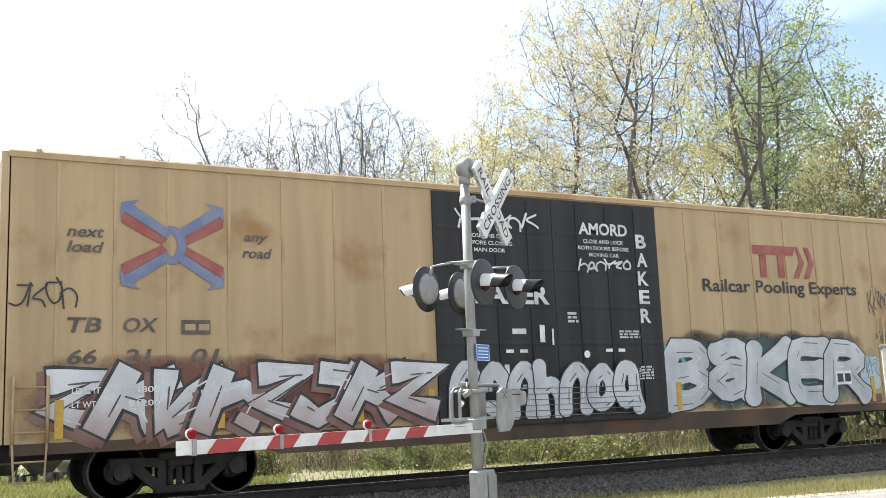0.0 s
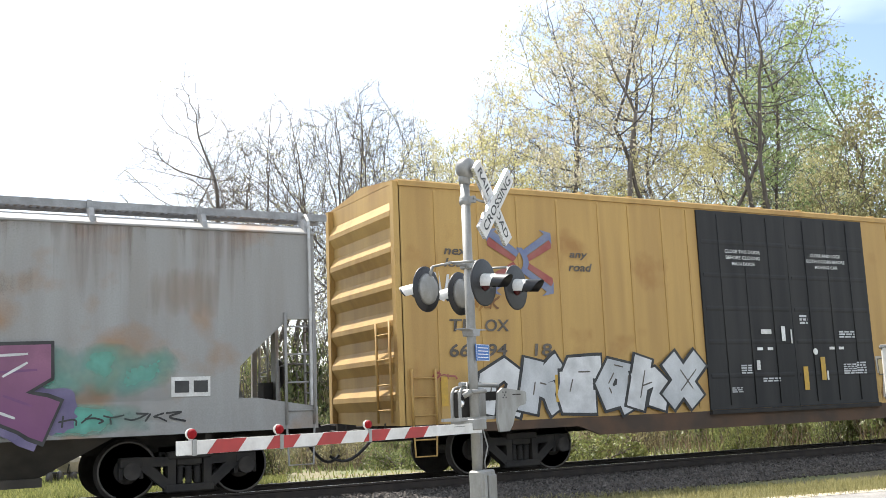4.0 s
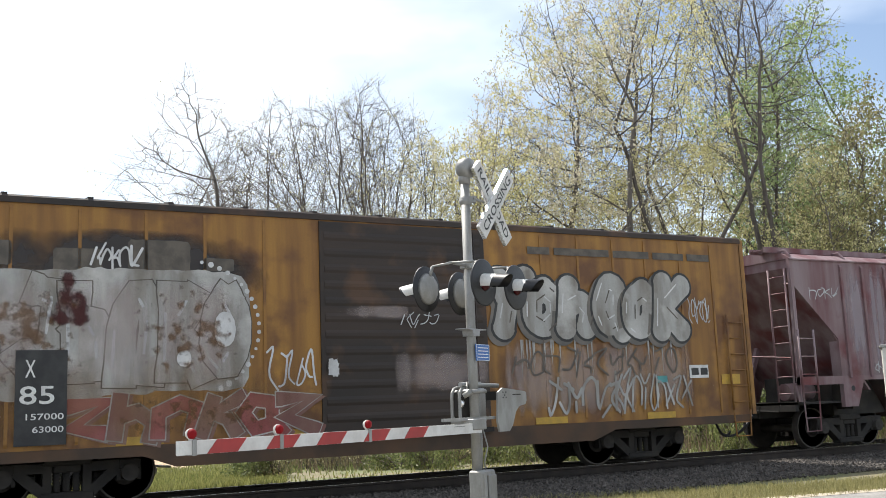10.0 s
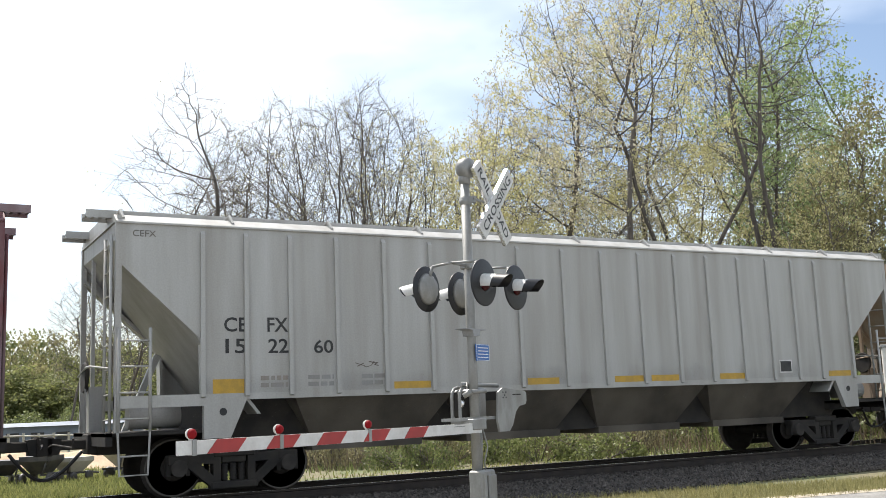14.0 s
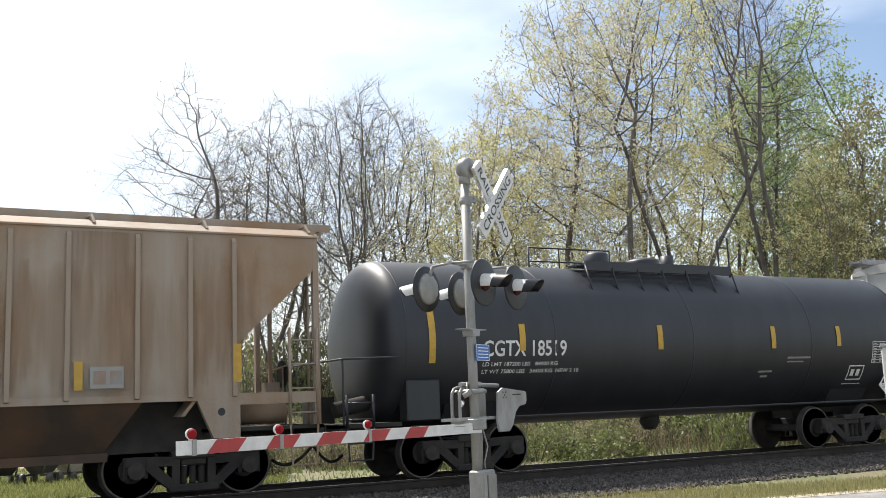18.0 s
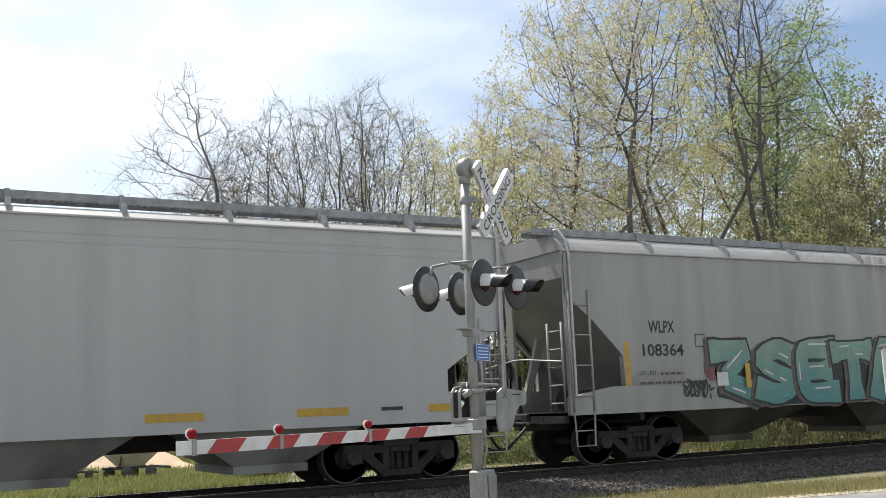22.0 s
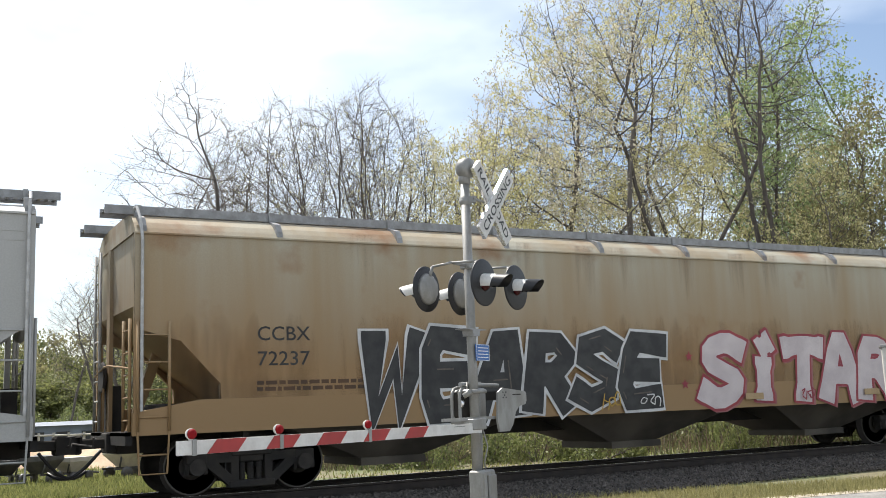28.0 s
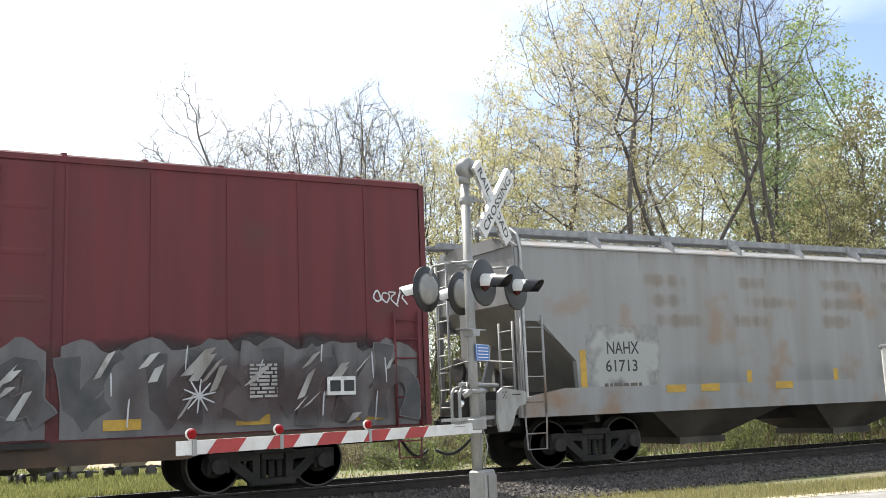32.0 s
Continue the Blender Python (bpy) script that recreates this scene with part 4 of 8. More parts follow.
def hopper(off, L, H, mat, label, cut, bays, ribs=(), low=None, rounded=False, roofmat=None, walk_z=0.27, posts=10, sill=1.05, skirt=1.5, endpost=True, nose=(2.2, 1.25)):
    """A covered hopper car. cut: outline points (x, z) of the side sheet's end, from the top corner down to the sill."""
    c = car_root("covered_hopper_car", label, off, L)
    H, walk_z = (H - .05, walk_z - .04) if ribs else (H - .2, walk_z + .15) if rounded else (H - .11, walk_z + .06)
    Y = 1.55
    low, roofmat = low or M["low_grey"], roofmat or mat
    outline = [(0.0, H)] + [(x, z) for x, z in cut]
    mirror = [(L - x, z) for x, z in outline][::-1]
    for s in (-1, 1):
        bm = bmesh.new()
        y0, y1 = sorted((s * Y, s * (Y - 0.02)))
        prism(bm, outline + mirror, y0, y1)
        part("side_sheet", bm, mat, c)
    # side sill and end platforms
    for s in (-1, 1):
        bm = bmesh.new()
        y0, y1 = sorted((s * (Y + 0.008), s * (Y - 0.1)))
        if ribs:
            e0 = cut[-1][0]
            prism(bm, [(e0, skirt + .08), (e0, skirt - .6), (e0 + .42, skirt - .6), (e0 + .68, skirt - .02), (L - e0 - .68, skirt - .02), (L - e0 - .42, skirt - .6), (L - e0, skirt - .6), (L - e0, skirt + .08)], y0, y1)
        else:
            prism(bm, [(-.02, sill + .28), (-.02, sill - .06), (L + .02, sill - .06), (L + .02, sill + .28), (L - 1.0, sill + .45), (1.0, sill + .45)], y0, y1)
        part("side_sill", bm, mat, c)
        if ribs:
            for a, b in ((0, e0), (L - e0, L)):
                bm = bmesh.new()
                box(bm, a, b, y0, y1, skirt - .1, skirt + .08)
                part("end_sill", bm, mat, c)
                bm = bmesh.new()
                hx = a + (e0 + .3 if a == 0 else -.3)
                tube(bm, (hx, s * (Y + .004), skirt - .2), (hx, s * (Y + .012), skirt - .2), .06, 14)
                part("sill_hole", bm, M["black"], c)
    bm = bmesh.new()
    if ribs:
        # dark block added to keep the gaps between the bays in shade
        box(bm, 1.6, L - 1.6, -1.0, 1.0, .72, skirt + .1)
        part("hopper_core", bm, M["under"], c)
        bm = bmesh.new()
    box(bm, 0.0, L, -0.3, 0.3, 0.7, 1.02)
    part("centre_sill", bm, M["under"], c)
    for a, b in ((-.1, 1.8), (L - 1.8, L + .1)):
        bm = bmesh.new()
        box(bm, a, b, -1.45, 1.45, sill - .06, sill - .01)
        box(bm, a, a + .1, -1.45, 1.45, sill - .2, sill)
        box(bm, b - .1, b, -1.45, 1.45, sill - .2, sill)
        part("end_platform", bm, M["under"], c)
    # top chord and roof
    for s in (-1, 1):
        bm = bmesh.new()
        y0, y1 = sorted((s * (Y + 0.03), s * (Y - 0.03)))
        box(bm, 0, L, y0, y1, H - 0.04, H, bevel=0.008)
        part("top_chord", bm, mat, c)
    bm = bmesh.new()
    sec = [(-Y - .02, H), (-Y + .2, H + .13), (-.75, H + .24), (.75, H + .24), (Y - .2, H + .13), (Y + .02, H)] if not rounded else \
        [(-Y - .01, H), (-Y + .05, H + .07), (-Y + .15, H + .17), (-Y + .27, H + .26), (-Y + .42, H + .32), (-.6, H + .36), (.6, H + .36), (Y - .42, H + .32), (Y - .27, H + .26), (Y - .15, H + .17), (Y - .05, H + .07), (Y + .01, H)]
    prism_x(bm, sec, 0, L)
    part("roof", bm, roofmat, c)
    for k in range(4):
        bm = bmesh.new()
        a = L * (k + .5) / 4
        box(bm, a - L / 9, a + L / 9, -.32, .32, H + .19, H + (.4 if rounded else .28), bevel=0.03)
        part("loading_hatch", bm, roofmat, c)
    # roof walkway
    wm = M["steel"] if not ribs else mat
    for s in (-1, 1):
        bm = bmesh.new()
        wo = 1.14 if rounded else 1.22
        y0, y1 = sorted((s * (wo - .44), s * wo))
        zz = H + walk_z
        drop_ = .08 if rounded else .06
        box(bm, -0.38, L + 0.38, y0, y0 + .03, zz - drop_, zz + .06)
        box(bm, -0.38, L + 0.38, y1 - .03, y1, zz - drop_, zz + .06)
        for k in range(3):
            yy = y0 + (y1 - y0) * (k + .5) / 3
            box(bm, -0.38, L + 0.38, yy - .008, yy + .008, zz - .01, zz + .02)
        for x in np.arange(-.36, L + .36, .11):
            box(bm, x, x + .045, y0 + .031, y1 - .031, zz - .012, zz + .01)
        part("running_board", bm, wm, c)
        for k in range(posts + 1):
            x = 0.12 + (L - .24) * k / posts
            bm = bmesh.new()
            if ribs:
                polyline(bm, [(x, s * (Y - .06), H + .05), (x - .02, s * 1.36, H + .2), (x - .06, s * 1.22, zz - .03)], .028)
            else:
                g = .05 if rounded else .035
                prism_x(bm, [(s * (Y + .005), H + .01), (s * (Y - .005), H + .1), (s * (Y - .1), H + .24), (s * (wo + .042), zz - .09), (s * (wo + .042), zz + .07), (s * (wo + .005), zz + .07), (s * (wo + .005), zz - .12), (s * (Y - .2), H + .12)], x - g, x + g)
            part("walk_bracket", bm, wm, c)
    # ends
    nx, nz = nose
    for x, s in ((0.0, 1), (L, -1)):
        top = cut[0][1] + .35
        bm = bmesh.new()
        pts = [(x + s * .03, H + .1), (x + s * .03, top), (x + s * nx, nz), (x + s * (nx + .06), nz), (x + s * .1, top + .03), (x + s * .09, H + .1)]
        prism(bm, pts, -Y + .03, Y - .03)
        part("end_slope_sheet", bm, mat, c)
        for y in (-Y - .005, Y - .085):
            bm = bmesh.new()
            box(bm, min(x, x + s * .09), max(x, x + s * .09), y, y + .09, sill, H)
            part("corner_post", bm, mat, c)
        for side in (-1, 1):
            bm = bmesh.new()
            rim = [(x + s * a, z) for a, z in cut]
            prism(bm, rim + [(a + s * .05, z + .035) for a, z in rim[::-1]], *sorted((side * (Y - .021), side * (Y - (.26 if ribs else .12)))))
            part("end_flange", bm, mat, c)
        if not ribs:
            bm = bmesh.new()
            polyline(bm, [(x + s * .1, -Y - .05, sill + .3), (x + s * .1, -Y - .05, H - .1), (x + s * .08, -Y + .02, H + .2), (x + s * .06, -Y + .2, H + walk_z), (x + s * .06, -1.2, H + walk_z)], .026, 8)
            part("grab_rail", bm, M["steel_pale"], c, "long bare steel corner grab rail")
        if ribs:
            for y in (.7,):
                bm = bmesh.new()
                prism(bm, [(x + s * .55, sill), (x + s * .65, sill), (x + s * 1.2, nz + 1.05), (x + s * 1.1, nz + 1.1)], y - .05, y + .05)
                part("end_brace", bm, mat, c)
                bm = bmesh.new()
                box(bm, *sorted((x + s * .04, x + s * .1)), y - .04, y + .04, sill, top)
                part("end_post", bm, mat, c)
        else:
            for y in (-.55, .55) if low is M["low_grey"] else ():
                bm = bmesh.new()
                tube(bm, (x + s * .02, y * .12, cut[0][1] - .15), (x - s * .01, y, cut[0][1] + .8), .075, 6)
                part("end_strut", bm, mat, c)
            if low is M["low_dust"]:
                bm = bmesh.new()
                box(bm, *sorted((x - s * .02, x + s * .04)), .3, .55, sill, H - .02)
                part("end_post", bm, mat, c)
            for y in (.75,):
                bm = bmesh.new()
                prism(bm, [(x + s * .35, sill), (x + s * .5, sill), (x + s * 1.0, nz + 1.2), (x + s * .85, nz + 1.35)], y - .05, y + .05)
                part("end_brace", bm, mat, c)
        a0, a1 = sorted((x + s * .05, x + s * .52))
        ladder(c, a0, a1, -Y - .02, sill, cut[0][1] + .1 if not ribs else 2.6, mat, 4)
        ladder(c, x - s * .04, -.95, -1.42, sill, H - .2 if ribs else 2.75, mat, 8 if ribs else 5, across=True)
        if not ribs:
            ladder(c, x - s * .05, 1.45, .98, sill, H + .05, M["steel_pale"], 9, across=True)
        bm = bmesh.new()
        polyline(bm, [(x - s * .05, -1.4, sill + .95), (x - s * .12, -.2, sill + 1.05), (x - s * .12, .2, sill + 1.05), (x - s * .05, 1.4, sill + .95)], .018)
        polyline(bm, [(x - s * .08, .45, sill - .05), (x - s * .08, .45, sill + 1.03)], .018)
        part("end_handrail", bm, mat, c)
        bm = bmesh.new()
        lathe(bm, [(0, .24), (.03, .26), (.06, .24)], "x", (x - s * .1, .6, sill + .9), 18)
        part("brake_wheel", bm, M["under"], c)
        bm = bmesh.new()
        box(bm, *sorted((x - s * .02, x + s * .22)), .45, .75, sill, sill + .75)
        part("brake_housing", bm, M["under"] if not ribs else mat, c)
        bm = bmesh.new()
        tube(bm, (x + s * .35, -.75, sill + .22), (x + s * 1.15, -.75, sill + .22), .19, 14)
        part("air_reservoir", bm, M["under"] if not ribs else mat, c)
    # ribs, bays
    me = None
    for x in ribs:
        if me is None:
            bm = bmesh.new()
            prism_x(bm, [(0, skirt + .02), (-.05, skirt + .04), (-.05, H - .16), (0, H - .09)], -.035, .035)
            me = finish(bm, "side_post", mat)
        part("side_post", me, None, c, at=(x, -Y, 0))
    pitch = (bays[-1] - bays[0]) / max(len(bays) - 1, 1)
    me = bay_mesh(pitch * (.99 if ribs else .84), pitch * .66 if ribs else 1.15, skirt if ribs else sill, .74 if ribs else .42, low, 1.5, 1.0 if ribs else (1.05 if low is M["low_grey"] else .75))
    for x in bays:
        part("hopper_bay", me, None, c, at=(x, 0, 0))
    for x in (1.95, L - 1.95):
        bogie(c, x)
    couplers(c, -0.6, L + 0.6)
    return c


def tank_car(off, L, R, cz, label):
    c = car_root("tank_car", label, off, L)
    bm = bmesh.new()
    prof = [(0.0, .05)]
    hd = .45
    for k in range(1, 9):
        a = k / 8 * math.pi / 2
        prof.append((hd * (1 - math.cos(a)), R * math.sin(a) ** .55))
    for k in range(1, 7):
        prof.append((hd + (L - 2 * hd) * k / 7, R))
    for k in range(8, 0, -1):
        a = k / 8 * math.pi / 2
        prof.append((L - hd * (1 - math.cos(a)), R * math.sin(a) ** .55))
    prof.append((L, .05))
    lathe(bm, prof, "x", (0, 0, cz), 48)
    part("tank_shell", bm, M["tank_black"], c)
    for x in (hd, hd + 3.1, L / 2, L - hd - 3.1, L - hd):
        bm = bmesh.new()
        lathe(bm, [(-.02, R - .01), (-.015, R + .005), (.015, R + .005), (.02, R - .01)], "x", (x, 0, cz), 48)
        part("weld_band", bm, M["tank_black"], c)
    for x, s in ((0, 1), (L, -1)):
        bm = bmesh.new()
        box(bm, *sorted((x - s * .75, x + s * 3.0)), -.3, .3, .68, 1.0)
        box(bm, *sorted((x - s * .8, x + s * .35)), -1.45, 1.45, .95, 1.02)
        box(bm, *sorted((x - s * .8, x - s * .7)), -1.45, 1.45, .8, 1.0)
        part("stub_sill", bm, M["under"], c)
        bm = bmesh.new()
        prism_x(bm, [(-.9, .98), (.9, .98), (1.2, 1.5), (.9, 1.2), (0, 1.0), (-.9, 1.2), (-1.2, 1.5)], x + s * 1.4, x + s * 2.6)
        part("saddle", bm, M["tank_black"], c)
        bm = bmesh.new()
        polyline(bm, [(x - s * .7, -1.4, 1.0), (x - s * .7, -1.4, 2.1), (x - s * .7, 1.4, 2.1), (x - s * .7, 1.4, 1.0)], .02)
        polyline(bm, [(x - s * .7, -1.4, 2.1), (x + s * .5, -1.5, 2.12)], .02)
        part("end_handrail", bm, M["tank_black"], c)
        ladder(c, *sorted((x - s * .68, x - s * .2)), -1.5, .95, 1.5, M["tank_black"], 2)
        bogie(c, x + s * 1.95)
        bm = bmesh.new()
        tube(bm, (x + s * .3, -.5, 1.4), (x - s * .5, -.5, 1.25), .14, 12)
        box(bm, *sorted((x - s * .55, x - s * .2)), .2, .9, 1.0, 1.5)
        part("brake_gear", bm, M["under"], c)
    bm = bmesh.new()
    polyline(bm, [(1.2, -R - .08, 1.02), (L - 1.2, -R - .08, 1.02)], .022)
    part("side_handrail", bm, M["tank_black"], c)
    # dome platform
    a, b, zt = 4.75, 8.65, cz + R
    bm = bmesh.new()
    for k in range(5):
        for s in (-1, 1):
            y = s * (.45 + k * .12)
            box(bm, a, b, y - .04, y + .04, zt - .04, zt)
    for s in (-1, 1):
        box(bm, a, b, s * 1.0 - .03, s * 1.0 + .03, zt - .16, zt + .03)
        for x in np.arange(a, b + .1, .65):
            tube(bm, (x, s * 1.0, zt - .05), (x, s * 1.22, zt - .65), .02, 6)
    part("platform", bm, M["tank_black"], c)
    bm = bmesh.new()
    for x in (a, a + .8, a + 1.6, a + 2.2):
        tube(bm, (x, 1.0, zt - .05), (x, 1.0, zt + .62), .018, 6)
    for z in (.32, .62):
        tube(bm, (a, 1.0, zt + z), (a + 2.2, 1.0, zt + z), .018, 6)
    polyline(bm, [(b - .3, -.98, zt - .05), (b - .3, -.98, zt + .6), (b - .15, -.98, zt + .72), (b, -.98, zt + .66), (b, -.98, zt - .2)], .02)
    tube(bm, (b - .3, -.98, zt + .45), (b, -.98, zt + .45), .016, 6)
    part("platform_railing", bm, M["tank_black"], c)
    bm = bmesh.new()
    lathe(bm, [(zt - .1, .38), (zt + .22, .38), (zt + .26, .34), (zt + .32, .1)], "z", (a + 2.3, 0, 0), 20)
    part("valve_housing", bm, M["tank_black"], c)
    bm = bmesh.new()
    lathe(bm, [(zt - .1, .26), (zt + .3, .26), (zt + .36, .15)], "z", (a + .9, -.2, 0), 16)
    part("manway", bm, M["tank_black"], c)
    bm = bmesh.new()
    lathe(bm, [(zt - .1, .15), (zt + .4, .15)], "z", (b - .8, .1, 0), 12)
    part("vent", bm, M["tank_black"], c)
    bm = bmesh.new()
    lathe(bm, [(.95, .2), (.75, .22), (.6, .12)], "z", (L / 2, 0, 0), 14)
    part("bottom_outlet", bm, M["under"], c)
    couplers(c, -1.1, L + 1.1)
    return c


# ---- the setting ----
def ground_height(x, y):
    """Gently uneven ground, a little higher where the track bed lies."""
    far = max(0.0, min(1.0, (abs(y) - 4.0) / 8.0))
    h = -0.235 - 0.12 * far
    if y > 6:
        h += 0.10 * noise.noise(Vector((x * 0.12, y * 0.12, 0.0))) * min(1.0, (y - 6) / 6)
    return h


def make_ground():
    def axis(lo, hi, step):
        a = list(np.arange(lo, hi + step / 2, step))
        out, d = [], step
        while a[-1] + sum(out) < 2500:
            d *= 1.5
            out.append(d)
        up = list(np.cumsum(out) + a[-1])
        down = list(a[0] - np.cumsum(out))[::-1]
        return down + a + up
    xs, ys = axis(-30, 80, 2.0), axis(-24, 70, 2.0)
    verts = [(x, y, ground_height(x, y)) for y in ys for x in xs]
    w = len(xs)
    faces = [(j * w + i, j * w + i + 1, (j + 1) * w + i + 1, (j + 1) * w + i) for j in range(len(ys) - 1) for i in range(w - 1)]
    me = bpy.data.meshes.new("ground")
    me.from_pydata(verts, [], faces)
    me.materials.append(M["ground"])
    tagged(new("ground", me), "green and tan spring grass over soil", "ground", kind="structure")


make_ground()

# ballast bed
bm = bmesh.new()
prism_x(bm, [(-3.9, -0.26), (-3.2, -0.205), (-1.9, -0.19), (1.9, -0.19), (2.6, -0.24), (3.6, -0.4), (3.6, -0.6), (-3.9, -0.6)], -260, 400)
thing("ballast_bed", "grey crushed stone track ballast", "ballast", kind="structure", bm=bm, mat=M["gravel"])


def stones(name, n, region, size, label, lift=0.0):
    verts, faces = [], []
    base = [(1, 0, 0), (-.5, .87, 0), (-.5, -.87, 0), (.2, .1, .8), (0, 0, -.6)]
    tri = [(0, 1, 3), (1, 2, 3), (2, 0, 3), (1, 0, 4), (2, 1, 4), (0, 2, 4)]
    for _ in range(n):
        x, y = random.uniform(region[0], region[1]), random.uniform(region[2], region[3])
        s = size * random.uniform(.5, 1.3)
        m = Euler((random.uniform(0, 6), random.uniform(0, 6), random.uniform(0, 6))).to_matrix()
        k = len(verts)
        z = -0.19 if abs(y) < 1.9 else (-0.205 if y > -3.2 else -0.225)
        for b in base:
            v = m @ Vector((b[0] * s * random.uniform(.7, 1.2), b[1] * s, b[2] * s))
            verts.append((x + v.x, y + v.y, z + v.z + s * .25 + lift))
        faces += [(a + k, b + k, c + k) for a, b, c in tri]
    me = bpy.data.meshes.new(name)
    me.from_pydata(verts, [], faces)
    me.materials.append(M["stone"])
    tagged(new(name, me), label, "stones", kind="stuff")


stones("ballast_stones", 15000, (4.5, 26, -4.2, -0.9), 0.042, "loose grey crushed ballast stones beside the rail")
stones("far_ballast_stones", 5000, (-4, 30, 0.9, 3.4), 0.045, "loose grey ballast stones beyond the rails")

# rails and ties
for s, nm in ((-1, "near"), (1, "far")):
    y = s * 0.755
    bm = bmesh.new()
    prism_x(bm, [(y - .07, -.185), (y + .07, -.185), (y + .07, -.17), (y + .012, -.15), (y + .012, -.045), (y + .037, -.035), (y + .037, -.003), (y - .037, -.003), (y - .037, -.035), (y - .012, -.045), (y - .012, -.15), (y - .07, -.17)], -260, 400)
    r = thing("rail", "rusty steel rail with a polished head", "rail", "rails of the track", bm=bm, mat=M["rail"])
    bm = bmesh.new()
    box(bm, -260, 400, y - .03, y + .03, -.004, 0.0)
    part("rail_head", bm, M["railtop"], r, "polished running surface")
bm = bmesh.new()
box(bm, -.115, .115, -1.3, 1.3, -.34, -.182, bevel=.012)
tie_mesh = finish(bm, "railway_tie", M["tie"])
for k in range(90):
    t = new("railway_tie", tie_mesh)
    t.matrix_basis = pose(-9 + k * .52 + random.uniform(-.03, .03), random.uniform(-.03, .03), random.uniform(-.004, .004), 0, 0, random.uniform(-1, 1))
    tagged(t, "dark creosoted timber tie bedded in ballast", "railway tie", "ties under the rails")

# road with its sandy edge
bm = bmesh.new()
pts = [(-40, -7.6), (2.0, -5.75), (9.2, -6.15), (11.0, -6.42), (13.1, -6.82), (19, -7.9), (60, -15.5), (60, -60), (-40, -60)]
vs = [bm.verts.new((x, y, -.222)) for x, y in pts]
bm.faces.new(vs[::-1])
bmesh.ops.recalc_face_normals(bm, faces=bm.faces[:])
ret = bmesh.ops.extrude_face_region(bm, geom=bm.faces[:])
for v in [g for g in ret["geom"] if isinstance(g, bmesh.types.BMVert)]:
    v.co.z -= .12
bmesh.ops.recalc_face_normals(bm, faces=bm.faces[:])
thing("road", "pale worn asphalt road beside the crossing", "road", kind="structure", bm=bm, mat=M["asphalt"])
bm = bmesh.new()
for (a, b), (c, d) in zip(pts[:-3], pts[1:-2]):
    vs = [bm.verts.new(p) for p in ((a, b - .22, -.217), (c, d - .22, -.217), (c, d + .1, -.214), (a, b + .1, -.214))]
    bm.faces.new(vs)
bmesh.ops.recalc_face_normals(bm, faces=bm.faces[:])
thing("road_shoulder", "sandy pale edge of the asphalt road", "road edge", kind="structure", bm=bm, mat=M["edge"])


def blades(name, n, place, h, mat, label, wide=0.012):
    verts, faces = [], []
    for _ in range(n):
        x, y, z = place()
        hh = h * random.uniform(.4, 1.3)
        a = random.uniform(0, 6.28)
        dx, dy = math.cos(a) * wide, math.sin(a) * wide
        lx, ly = random.uniform(-.5, .5) * hh, random.uniform(-.5, .5) * hh
        k = len(verts)
        verts += [(x - dx, y - dy, z), (x + dx, y + dy, z), (x + lx + dx * .3, y + ly + dy * .3, z + hh)]
        faces.append((k, k + 1, k + 2))
    me = bpy.data.meshes.new(name)
    me.from_pydata(verts, [], faces)
    me.materials.append(mat)
    tagged(new(name, me), label, "grass", kind="stuff")


def strip_place():
    x = random.uniform(5, 24)
    edge = -3.15 - (x - 8) * .31 if x > 8 else -3.15
    low = -6.2 - (x - 9.2) * .17
    t = random.random() ** .8
    return x, edge + (low - edge) * t + random.uniform(-.2, .1), -.25


blades("verge_grass", 42000, strip_place, .085, M["grassdry"], "dry yellow-green grass verge between ballast and road", .009)


def behind_place():
    y = 3.6 + random.random() ** 1.8 * 34
    x = random.uniform(-2 + y * .02, 18 + y * 1.3)
    if x > (y + 17.1) * .36 and random.random() < .93:
        x = random.uniform(-2 + y * .02, (y + 17.1) * .36)
    return x, y, ground_height(x, y) - .01


blades("meadow_grass", 70000, behind_place, .14, M["grassblade"], "tall fresh green grass beyond the track", .018)


